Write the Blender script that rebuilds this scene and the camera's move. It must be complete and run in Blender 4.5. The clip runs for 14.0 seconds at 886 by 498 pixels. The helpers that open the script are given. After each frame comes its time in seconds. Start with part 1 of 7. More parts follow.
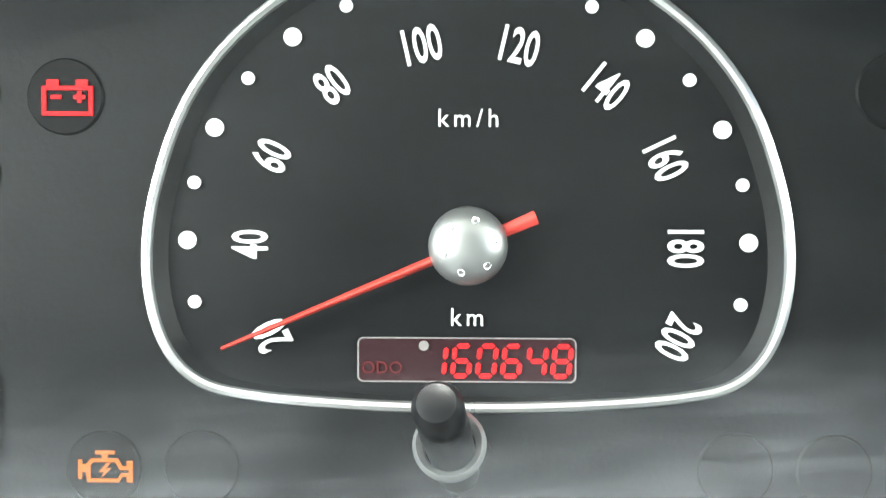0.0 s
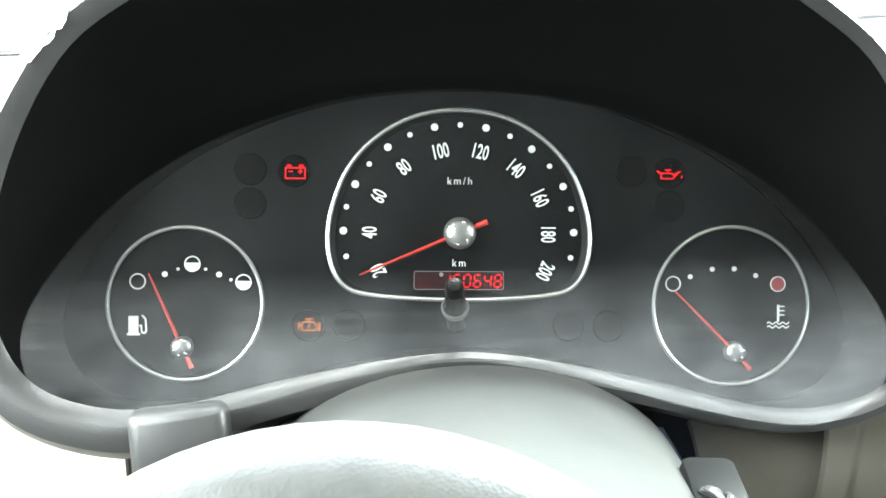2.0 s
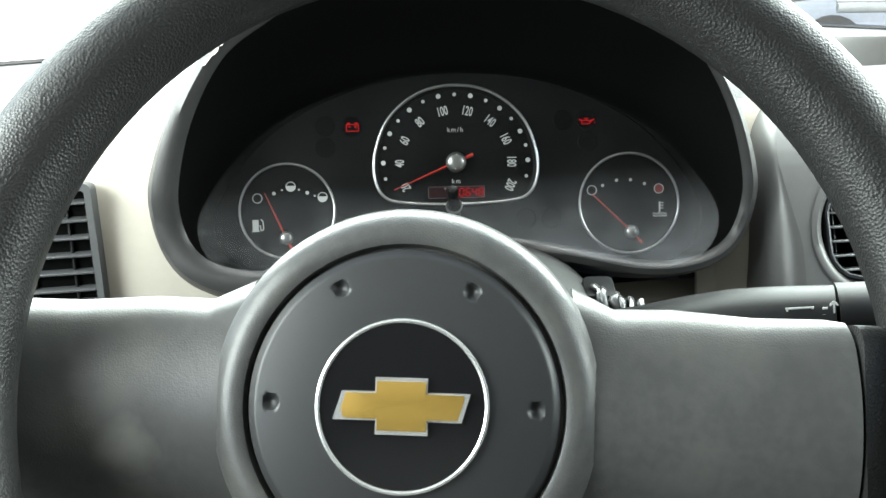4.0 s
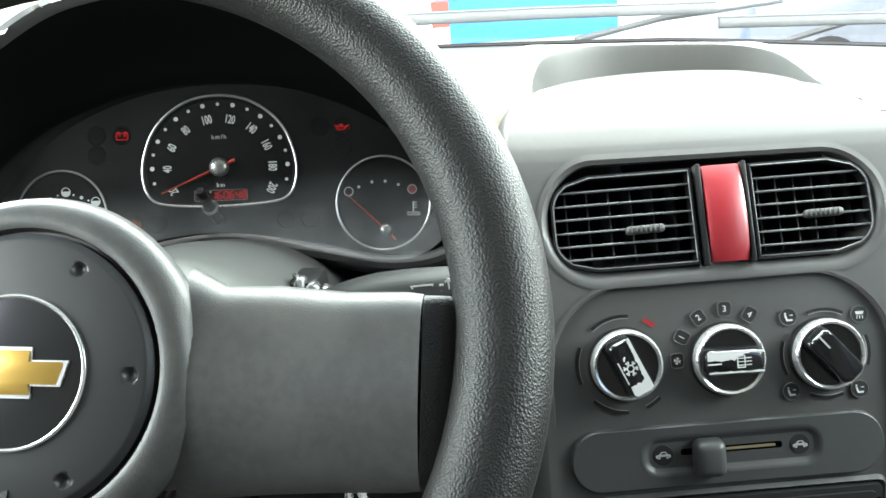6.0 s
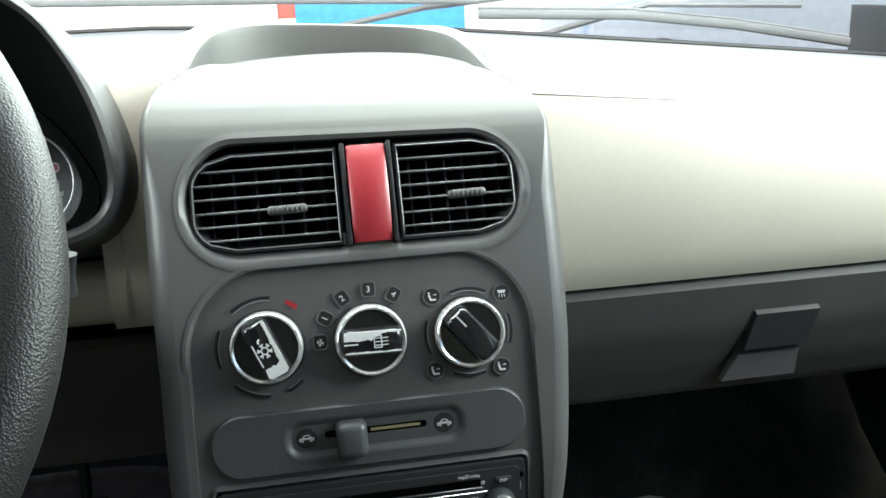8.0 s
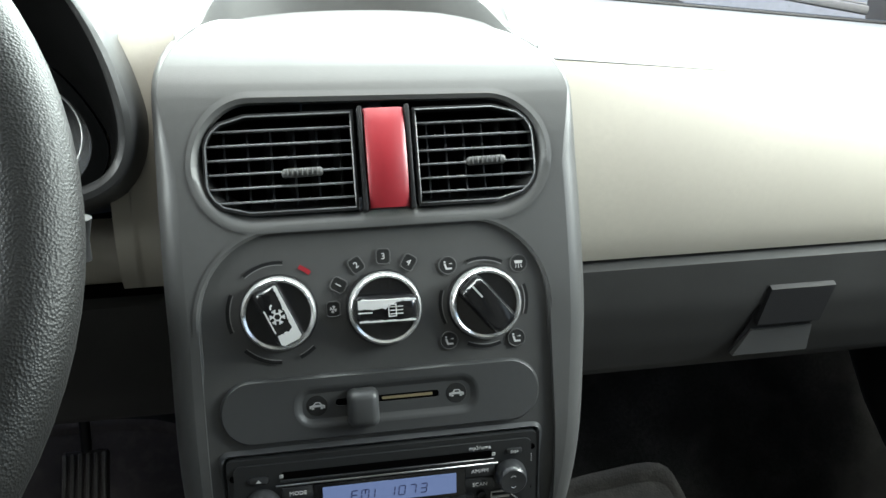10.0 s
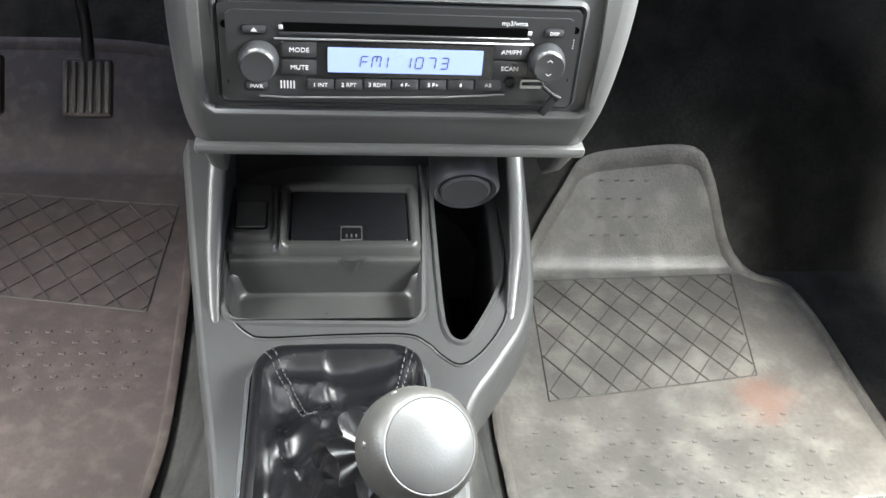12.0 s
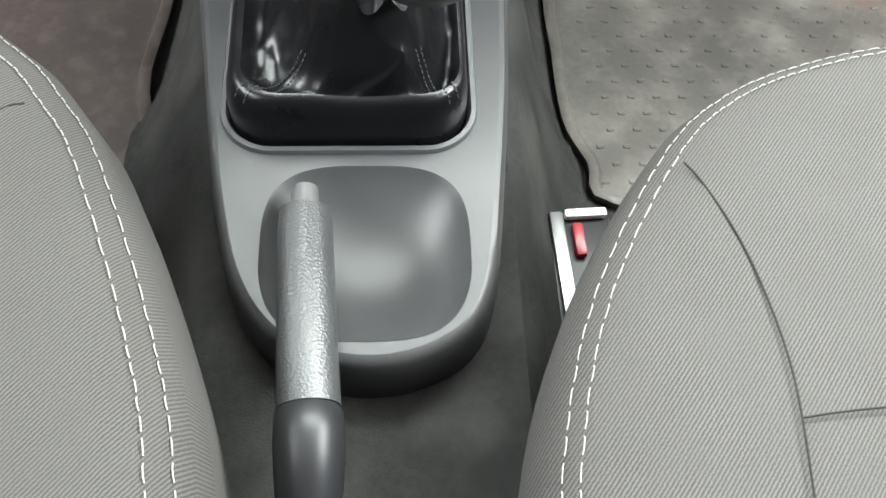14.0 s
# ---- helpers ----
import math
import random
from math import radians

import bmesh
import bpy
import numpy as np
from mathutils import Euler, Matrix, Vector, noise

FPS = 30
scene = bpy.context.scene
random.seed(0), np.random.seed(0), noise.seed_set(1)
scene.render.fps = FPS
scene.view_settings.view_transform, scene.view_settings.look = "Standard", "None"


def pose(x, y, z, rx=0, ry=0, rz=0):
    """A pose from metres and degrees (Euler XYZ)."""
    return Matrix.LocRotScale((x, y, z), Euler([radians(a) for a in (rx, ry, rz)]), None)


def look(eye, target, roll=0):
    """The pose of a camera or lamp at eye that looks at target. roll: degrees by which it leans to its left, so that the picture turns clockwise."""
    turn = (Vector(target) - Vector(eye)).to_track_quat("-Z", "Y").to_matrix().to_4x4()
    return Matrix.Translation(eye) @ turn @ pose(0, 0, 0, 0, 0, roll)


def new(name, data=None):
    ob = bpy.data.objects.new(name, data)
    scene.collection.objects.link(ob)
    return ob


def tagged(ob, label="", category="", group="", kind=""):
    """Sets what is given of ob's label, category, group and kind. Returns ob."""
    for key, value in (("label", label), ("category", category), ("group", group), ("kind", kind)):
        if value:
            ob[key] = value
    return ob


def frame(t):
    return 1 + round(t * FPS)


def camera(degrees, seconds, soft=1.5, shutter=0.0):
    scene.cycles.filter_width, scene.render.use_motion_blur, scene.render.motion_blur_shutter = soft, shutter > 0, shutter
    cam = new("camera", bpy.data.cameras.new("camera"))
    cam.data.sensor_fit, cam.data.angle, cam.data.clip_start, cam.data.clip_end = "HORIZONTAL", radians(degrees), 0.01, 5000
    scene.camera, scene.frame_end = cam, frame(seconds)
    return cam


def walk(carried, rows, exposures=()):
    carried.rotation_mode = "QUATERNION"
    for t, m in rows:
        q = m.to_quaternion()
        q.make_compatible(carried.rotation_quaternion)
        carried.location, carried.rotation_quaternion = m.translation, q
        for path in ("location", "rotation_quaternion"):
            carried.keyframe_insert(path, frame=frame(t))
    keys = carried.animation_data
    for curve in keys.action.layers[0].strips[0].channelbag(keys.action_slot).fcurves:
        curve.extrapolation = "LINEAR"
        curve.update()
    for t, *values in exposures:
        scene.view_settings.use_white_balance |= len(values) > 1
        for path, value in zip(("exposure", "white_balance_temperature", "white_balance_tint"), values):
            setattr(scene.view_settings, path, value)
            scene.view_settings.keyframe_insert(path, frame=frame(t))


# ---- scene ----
cam = camera(51.48, 14.0)
PATH = [
    (0, look((-0.0015, -0.1306, 0.7596), (-0.0054, 0.3476, 0.6136), -2.21)),
    (0.5, look((-0.0068, -0.1681, 0.7662), (0.0043, 0.3137, 0.6329), -1.62)),
    (1, look((-0.0098, -0.2114, 0.7819), (0.0028, 0.2674, 0.6384), -1.43)),
    (1.5, look((-0.0168, -0.2603, 0.7936), (0.0038, 0.2195, 0.6546), -1.33)),
    (2, look((-0.0234, -0.3263, 0.8103), (0.0031, 0.1526, 0.6692), -1.08)),
    (2.5, look((-0.0374, -0.4141, 0.8217), (0.0001, 0.0672, 0.6915), -0.89)),
    (2.7, look((-0.0425, -0.4550, 0.8380), (-0.0042, 0.0234, 0.6996), -0.94)),
    (4.8, look((0.0153, -0.5396, 0.8198), (0.0147, -0.0624, 0.6706), -4.94)),
    (5, look((0.0393, -0.5407, 0.8158), (0.0331, -0.0622, 0.6708), -4.87)),
    (5.5, look((0.0929, -0.5594, 0.8155), (0.0721, -0.0801, 0.6745), -4.88)),
    (6, look((0.1315, -0.5808, 0.8153), (0.1382, -0.0991, 0.6815), -4.42)),
    (6.5, look((0.1683, -0.5885, 0.8167), (0.1847, -0.1071, 0.6823), -3.91)),
    (7, look((0.2015, -0.5901, 0.8058), (0.2398, -0.1118, 0.6655), -2.59)),
    (7.5, look((0.2486, -0.5836, 0.8005), (0.3058, -0.1081, 0.6566), -3.46)),
    (7.7, look((0.2613, -0.5856, 0.7974), (0.3347, -0.1115, 0.6567), -2.88)),
    (9.8, look((0.2494, -0.5732, 0.7952), (0.3420, -0.1079, 0.6373), -1.10)),
    (10, look((0.2504, -0.5701, 0.8006), (0.3320, -0.1048, 0.6368), -0.66)),
    (10.5, look((0.2539, -0.5612, 0.7805), (0.3228, -0.1064, 0.5844), -0.10)),
    (11, look((0.2543, -0.5608, 0.7461), (0.3181, -0.1191, 0.5207), 2.60)),
    (11.5, look((0.2604, -0.5484, 0.7147), (0.3275, -0.1269, 0.4543), 3.81)),
    (12, look((0.2602, -0.5374, 0.6888), (0.3213, -0.1383, 0.3938), 5.06)),
    (12.5, look((0.2629, -0.5220, 0.6619), (0.3175, -0.1477, 0.3350), 5.60)),
    (13, look((0.2664, -0.5212, 0.6372), (0.3042, -0.1805, 0.2732), 4.60)),
    (13.5, look((0.2711, -0.5226, 0.6185), (0.3031, -0.2191, 0.2224), 5.63)),
    (14, look((0.2841, -0.5187, 0.5898), (0.3127, -0.2611, 0.1622), 4.80)),
]
walk(cam, PATH, [(0.0, 4.6, 6500, 2), (1.2, 4.3, 6500, 2), (2.5, 3.5, 6500, 2), (4.8, 2.15, 6500, 2), (6.2, 2.38, 6500, 2), (7.7, 2.05, 6500, 2), (10.0, 2.0, 6500, 4), (10.5, 2.3, 6500, 5), (11.0, 3.60, 6600, 7), (12.0, 4.15, 6700, 10), (13.0, 3.80, 6700, 10), (14.0, 3.15, 6650, 9)])

# ---- light ----
world = bpy.data.worlds.new("overcast_sky")
scene.world = world
world.use_nodes = True
wn = world.node_tree
sky = wn.nodes.new("ShaderNodeTexSky")
sky.sky_type = "NISHITA"
sky.sun_disc = False
sky.sun_elevation = radians(58)
sky.sun_rotation = radians(200)
sky.air_density, sky.dust_density, sky.ozone_density = 1.0, 4.0, 1.0
wn.links.new(sky.outputs[0], wn.nodes["Background"].inputs[0])
wn.nodes["Background"].inputs[1].default_value = 0.15
sun = new("sun", bpy.data.lights.new("sun", "SUN"))
sun.data.energy, sun.data.angle, sun.data.color = 1.2, radians(25), (1.0, 0.97, 0.93)
sun.matrix_world = look((0, 0, 6), (-0.6, 1.9, 0))


def window_light(name, eye, target, w, h, power):
    """The sky's light through a window opening."""
    la = bpy.data.lights.new(name, "AREA")
    la.shape, la.size, la.size_y, la.energy, la.color = "RECTANGLE", w, h, power, (0.95, 1.0, 0.965)
    ob = new(name, la)
    ob.matrix_world = look(eye, target)
    return ob


window_light("windscreen_light", (0.2, 0.22, 1.04), (0.2, -0.392, 0.25), 1.35, 0.55, 12.5)
window_light("door_window_light", (-0.60, -0.28, 0.96), (0.3, -0.16, 0.35), 0.6, 0.32, 3.0)
window_light("far_door_window_light", (1.02, -0.20, 0.96), (0.3, -0.16, 0.35), 0.6, 0.32, 4.4)

# ---- materials ----


def material(name, color, rough=0.5, metal=0.0, grain=0.0, grain_size=900.0, vary=0.12, stain=0.0, stain_color=(0.3, 0.28, 0.25), coat=0.0, spec=0.5, cells=False, twill=False, stain_size=9.0):
    """A plastic, cloth, metal or paint: colour that wanders at two scales, fine relief, patches of dirt."""
    m = bpy.data.materials.new(name)
    m.use_nodes = True
    t = m.node_tree
    b = t.nodes["Principled BSDF"]
    b.inputs["Roughness"].default_value = rough
    b.inputs["Metallic"].default_value = metal
    b.inputs["Coat Weight"].default_value = coat
    b.inputs["Coat Roughness"].default_value = 0.16
    b.inputs["Specular IOR Level"].default_value = spec
    pos = t.nodes.new("ShaderNodeTexCoord").outputs["Object"]

    def noise_of(size, detail=3.0):
        n = t.nodes.new("ShaderNodeTexNoise")
        n.inputs["Scale"].default_value, n.inputs["Detail"].default_value = size, detail
        t.links.new(pos, n.inputs["Vector"])
        return n.outputs["Fac"]

    def mix(fac, a, c):
        x = t.nodes.new("ShaderNodeMix")
        x.data_type = "RGBA"
        for k, v in ((0, fac), (6, a), (7, c)):
            if hasattr(v, "is_output"):
                t.links.new(v, x.inputs[k])
            else:
                x.inputs[k].default_value = v if k == 0 else (*v, 1)
        return x.outputs[2]

    def ramp(sock, lo, hi):
        r = t.nodes.new("ShaderNodeMapRange")
        r.inputs["From Min"].default_value, r.inputs["From Max"].default_value = lo, hi
        t.links.new(sock, r.inputs["Value"])
        return r.outputs["Result"]

    dark = tuple(c * (1 - vary) for c in color)
    lite = tuple(min(1, c * (1 + vary)) for c in color)
    col = mix(ramp(noise_of(14.0, 4.0), 0.3, 0.7), dark, lite)
    fine = noise_of(230.0, 2.0)
    col = mix(ramp(fine, 0.35, 0.65), col, mix(0.5, col, dark))
    if stain:
        patch = t.nodes.new("ShaderNodeMath")
        patch.operation = "MULTIPLY"
        t.links.new(ramp(noise_of(stain_size, 8.0), 0.48, 0.72), patch.inputs[0])
        patch.inputs[1].default_value = stain
        col = mix(patch.outputs[0], col, stain_color)
    t.links.new(col, b.inputs["Base Color"])
    rr = t.nodes.new("ShaderNodeMapRange")
    rr.inputs["To Min"].default_value, rr.inputs["To Max"].default_value = max(0.02, rough - 0.07), min(1, rough + 0.07)
    t.links.new(noise_of(38.0, 5.0), rr.inputs["Value"])
    t.links.new(rr.outputs["Result"], b.inputs["Roughness"])
    if twill:
        turn = t.nodes.new("ShaderNodeMapping")
        turn.inputs["Rotation"].default_value = (0, 0, radians(38))
        t.links.new(pos, turn.inputs["Vector"])
        w = t.nodes.new("ShaderNodeTexWave")
        w.inputs["Scale"].default_value, w.inputs["Distortion"].default_value = 250.0, 1.6
        w.inputs["Detail"].default_value, w.inputs["Detail Scale"].default_value = 2.0, 3.0
        t.links.new(turn.outputs[0], w.inputs["Vector"])
        col = mix(ramp(w.outputs["Fac"], 0.15, 0.95), tuple(c * 0.46 for c in color), tuple(c * 1.36 for c in color))
        col = mix(ramp(noise_of(60.0, 3.0), 0.35, 0.7), col, mix(0.35, col, dark))
        t.links.new(col, b.inputs["Base Color"])
    if grain:
        bump = t.nodes.new("ShaderNodeBump")
        bump.inputs["Strength"].default_value = grain
        bump.inputs["Distance"].default_value = 0.0006
        if cells:
            v = t.nodes.new("ShaderNodeTexVoronoi")
            v.inputs["Scale"].default_value = grain_size
            t.links.new(pos, v.inputs["Vector"])
            h = v.outputs["Distance"]
        else:
            h = noise_of(grain_size, 2.0)
        t.links.new(h, bump.inputs["Height"])
        t.links.new(bump.outputs["Normal"], b.inputs["Normal"])
    return m


def glowing(name, color, strength, base=(0.004, 0.004, 0.004)):
    m = material(name, base, 0.6, vary=0.0, spec=0.05)
    b = m.node_tree.nodes["Principled BSDF"]
    b.inputs["Emission Color"].default_value = (*color, 1)
    b.inputs["Emission Strength"].default_value = strength
    return m


def clear_glass(name, tint, gloss=0.05, dust_haze=0.0):
    """A thin clear pane: mostly see-through, a little gloss, a film of dusty specks that thickens low down as painted
    haze.
    """
    m = bpy.data.materials.new(name)
    m.use_nodes = True
    t = m.node_tree
    t.nodes.remove(t.nodes["Principled BSDF"])
    out = t.nodes["Material Output"]
    see = t.nodes.new("ShaderNodeBsdfTransparent")
    see.inputs[0].default_value = (*tint, 1)
    shine = t.nodes.new("ShaderNodeBsdfGlossy")
    shine.inputs["Roughness"].default_value = 0.06
    fres = t.nodes.new("ShaderNodeFresnel")
    fres.inputs["IOR"].default_value = 1.0 + gloss * 8
    a = t.nodes.new("ShaderNodeMixShader")
    t.links.new(fres.outputs[0], a.inputs[0])
    t.links.new(see.outputs[0], a.inputs[1])
    t.links.new(shine.outputs[0], a.inputs[2])
    last = a.outputs[0]
    if dust_haze:
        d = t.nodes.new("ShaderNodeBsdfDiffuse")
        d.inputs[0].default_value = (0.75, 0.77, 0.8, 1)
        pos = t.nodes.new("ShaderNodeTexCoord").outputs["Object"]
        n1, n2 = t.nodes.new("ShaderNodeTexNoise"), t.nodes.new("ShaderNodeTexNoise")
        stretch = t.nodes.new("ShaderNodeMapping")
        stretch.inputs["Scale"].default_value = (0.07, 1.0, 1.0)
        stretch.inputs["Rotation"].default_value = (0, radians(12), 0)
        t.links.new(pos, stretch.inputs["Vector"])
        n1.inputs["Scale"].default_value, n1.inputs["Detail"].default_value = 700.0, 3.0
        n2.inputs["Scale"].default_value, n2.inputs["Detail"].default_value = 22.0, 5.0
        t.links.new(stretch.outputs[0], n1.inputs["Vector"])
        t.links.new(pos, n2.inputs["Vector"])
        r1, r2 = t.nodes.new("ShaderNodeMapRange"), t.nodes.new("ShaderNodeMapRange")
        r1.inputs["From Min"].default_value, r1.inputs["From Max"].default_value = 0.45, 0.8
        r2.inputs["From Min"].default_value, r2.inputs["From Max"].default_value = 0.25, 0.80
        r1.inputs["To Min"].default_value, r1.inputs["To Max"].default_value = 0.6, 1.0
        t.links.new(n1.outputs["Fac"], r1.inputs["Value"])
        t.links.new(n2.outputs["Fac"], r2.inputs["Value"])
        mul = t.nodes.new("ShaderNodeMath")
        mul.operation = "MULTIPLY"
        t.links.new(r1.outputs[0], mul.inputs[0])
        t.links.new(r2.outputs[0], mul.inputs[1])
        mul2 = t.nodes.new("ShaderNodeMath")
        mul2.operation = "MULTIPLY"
        # Stronger towards the foot: painted panel glare on top of the dusty film.
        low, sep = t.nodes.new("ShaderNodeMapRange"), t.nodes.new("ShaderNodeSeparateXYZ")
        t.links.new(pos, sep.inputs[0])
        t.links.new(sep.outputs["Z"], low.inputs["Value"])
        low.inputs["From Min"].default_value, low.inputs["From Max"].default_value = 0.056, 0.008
        low.inputs["To Min"].default_value, low.inputs["To Max"].default_value = dust_haze * 0.06, dust_haze
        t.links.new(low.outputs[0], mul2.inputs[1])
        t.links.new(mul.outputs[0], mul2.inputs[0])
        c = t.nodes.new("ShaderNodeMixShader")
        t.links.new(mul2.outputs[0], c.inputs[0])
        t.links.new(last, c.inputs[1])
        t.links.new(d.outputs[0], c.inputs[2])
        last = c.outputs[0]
    t.links.new(last, out.inputs["Surface"])
    return m


# Panel, lining and dial blacks include the shade under the hood.
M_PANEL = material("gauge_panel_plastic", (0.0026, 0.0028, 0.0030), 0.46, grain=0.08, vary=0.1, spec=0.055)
M_HOOD_SHADED = material("hood_lining_shaded", (0.0022, 0.0022, 0.0023), 0.55, grain=0.1, vary=0.1, spec=0.06)
M_COLUMN = material("dusty_column_plastic", (0.050, 0.051, 0.050), 0.40, grain=0.08, grain_size=1200.0, vary=0.1, stain=0.3, stain_color=(0.13, 0.125, 0.115), spec=0.45)
M_STALK = material("stalk_plastic", (0.010, 0.010, 0.0105), 0.5, grain=0.06, vary=0.1, spec=0.15)
# Black rubber lifted to grey, with the outdoor glare put into its colour.
M_RUBBER = material("wiper_rubber_hazed", (0.11, 0.115, 0.12), 0.6, vary=0.15)
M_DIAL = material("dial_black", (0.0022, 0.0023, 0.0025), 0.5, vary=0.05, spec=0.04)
# Black of unlit lamps, gaps and joints; also paints the shade in hollows.
M_LAMP_OR_HOLLOW = material("lamp_and_hollow_black", (0.0014, 0.0014, 0.0015), 0.45, vary=0.05, spec=0.03)
M_WHITE = material("printed_white", (0.36, 0.36, 0.36), 0.5, vary=0.04)
M_CHROME = material("satin_chrome", (0.36, 0.36, 0.36), 0.30, 0.9, vary=0.05)
M_HUBCHROME = material("needle_hub_chrome", (0.26, 0.26, 0.26), 0.34, 0.9, vary=0.05)
M_BRIGHT = material("bright_chrome", (0.85, 0.85, 0.85), 0.22, 0.75, vary=0.03)
M_NEEDLE = material("needle_red", (0.30, 0.018, 0.012), 0.4, vary=0.08)
M_RED_LIGHT = glowing("red_lamp", (1.0, 0.008, 0.015), 0.085)
M_RED_DIM = glowing("red_lamp_dim", (1.0, 0.03, 0.05), 0.012)
M_AMBER = glowing("amber_lamp", (1.0, 0.24, 0.003), 0.05)
M_TRIP = material("trip_knob_black", (0.003, 0.003, 0.0033), 0.3, vary=0.1, spec=0.2)
M_RED_DISC = material("red_print", (0.12, 0.006, 0.006), 0.45)
M_ODO = material("display_window", (0.010, 0.0025, 0.0035), 0.35, vary=0.05, spec=0.1)
M_DIMPRINT = material("dim_print", (0.09, 0.08, 0.08), 0.5, vary=0.05)
M_BLACK = material("black_plastic", (0.012, 0.012, 0.013), 0.4, grain=0.06, vary=0.1, spec=0.3)
M_GLOSS = material("gloss_black", (0.008, 0.008, 0.009), 0.12, vary=0.05, coat=0.5)
M_DARK = material("charcoal_plastic", (0.045, 0.047, 0.05), 0.5, grain=0.12, grain_size=1400.0, vary=0.1, stain=0.12, stain_color=(0.10, 0.10, 0.10))
M_LOWER = material("lower_dash_plastic", (0.019, 0.019, 0.0188), 0.58, grain=0.18, grain_size=1200.0, vary=0.1, stain=0.1, stain_color=(0.09, 0.09, 0.09))
M_STACK = material("grey_stack_plastic", (0.064, 0.064, 0.0635), 0.41, spec=0.45, grain=0.08, grain_size=1500.0, vary=0.06, stain=0.08, stain_color=(0.13, 0.13, 0.13))
M_TOP = material("dash_top_plastic", (0.125, 0.128, 0.129), 0.62, grain=0.22, grain_size=1000.0, vary=0.06)
M_BEIGE = material("beige_dash_plastic", (0.39, 0.365, 0.315), 0.55, grain=0.12, grain_size=1300.0, vary=0.04)
M_HOOD = material("hood_plastic", (0.026, 0.026, 0.0265), 0.38, grain=0.15, grain_size=1100.0, vary=0.12, stain=0.15, stain_color=(0.11, 0.11, 0.11))
M_RIM = material("wheel_rim_grained", (0.014, 0.014, 0.0136), 0.46, grain=0.42, grain_size=950.0, vary=0.12, cells=True, spec=0.36)
M_PILL = material("slider_plate_plastic", (0.044, 0.045, 0.046), 0.42, grain=0.08, grain_size=1400.0, vary=0.08)
M_RECESS = material("sign_recess_shade", (0.008, 0.008, 0.008), 0.5, vary=0.1)
# Pale colour painted along the arc grooves as their lit edge.
M_EDGE_LIGHT = material("groove_edge_highlight", (0.21, 0.21, 0.21), 0.5, vary=0.2)
M_BRASS = material("dull_brass_rail", (0.30, 0.25, 0.15), 0.45, 0.5, vary=0.2)
M_GRIP = material("brake_grip_grained", (0.034, 0.035, 0.036), 0.40, grain=0.38, grain_size=820.0, vary=0.12, cells=True, spec=0.6)
M_HUB = material("wheel_hub_grained", (0.074, 0.074, 0.0725), 0.38, grain=0.13, grain_size=1300.0, vary=0.25, stain=0.55, stain_color=(0.135, 0.130, 0.118), cells=True, stain_size=24.0)
M_PAD = material("horn_pad_plastic", (0.025, 0.0253, 0.026), 0.45, grain=0.08, grain_size=1600.0, vary=0.06)
M_GOLD = material("emblem_gold", (0.80, 0.52, 0.13), 0.20, 0.75, vary=0.10, coat=0.3)
M_KNOBTOP = material("worn_silver_paint", (0.72, 0.72, 0.72), 0.35, 0.3, vary=0.06)
M_REDGLOSS = material("red_gloss_trim", (0.25, 0.012, 0.020), 0.42, grain=0.02, vary=0.12, coat=0.35)
M_PRINT = material("grey_print", (0.55, 0.55, 0.55), 0.5, vary=0.05)
M_RADIO = material("radio_face", (0.020, 0.021, 0.022), 0.36, grain=0.05, vary=0.08)
M_RADIO_B = material("radio_button", (0.026, 0.027, 0.029), 0.3, vary=0.08, coat=0.2)
M_LCD = glowing("blue_display", (0.30, 0.40, 0.85), 0.078, base=(0.10, 0.13, 0.2))
M_LCD_INK = material("display_ink", (0.02, 0.025, 0.08), 0.5, vary=0.0)
M_VINYL = material("black_vinyl", (0.0045, 0.0045, 0.0052), 0.29, grain=0.10, grain_size=700.0, vary=0.1, spec=0.30, coat=0.0)


def add_wrinkles(m, size, depth):
    """Soft creases under the fine grain of a thin skin."""
    t = m.node_tree
    b = t.nodes["Principled BSDF"]
    fine = [n for n in t.nodes if n.type == "BUMP"][0]
    pos = t.nodes.new("ShaderNodeTexCoord").outputs["Object"]
    n, fold, bump = (t.nodes.new("ShaderNode" + k) for k in ("TexNoise", "Math", "Bump"))
    n.inputs["Scale"].default_value, n.inputs["Detail"].default_value = size, 1.0
    n.inputs["Distortion"].default_value = 0.3
    t.links.new(pos, n.inputs["Vector"])
    fold.operation, fold.inputs[1].default_value = "POWER", 1.5
    t.links.new(n.outputs["Fac"], fold.inputs[0])
    bump.inputs["Strength"].default_value, bump.inputs["Distance"].default_value = 0.5, depth
    t.links.new(fold.outputs[0], bump.inputs["Height"])
    t.links.new(bump.outputs["Normal"], fine.inputs["Normal"])


add_wrinkles(M_VINYL, 70.0, 0.0010)
M_KNOB = material("shift_knob_silver", (0.035, 0.034, 0.032), 0.42, 0.25, grain=0.25, grain_size=700.0, vary=0.08)
M_KNOBCAP = material("shift_knob_cap", (0.045, 0.045, 0.045), 0.42, 0.1, grain=0.1, vary=0.12, stain=0.3, stain_color=(0.16, 0.16, 0.16))
M_CONSOLE = material("console_plastic", (0.033, 0.0334, 0.034), 0.40, spec=0.38, grain=0.08, grain_size=1400.0, vary=0.07, stain=0.1, stain_color=(0.12, 0.12, 0.12))
M_TRAY = material("tray_plastic", (0.032, 0.032, 0.0314), 0.36, spec=0.40, grain=0.06, vary=0.1, stain=0.12, stain_color=(0.07, 0.068, 0.06))
M_CARPET = material("dark_carpet", (0.025, 0.025, 0.024), 0.95, grain=0.9, grain_size=900.0, vary=0.45, stain=0.7, stain_color=(0.042, 0.041, 0.038), stain_size=22.0, spec=0.1)
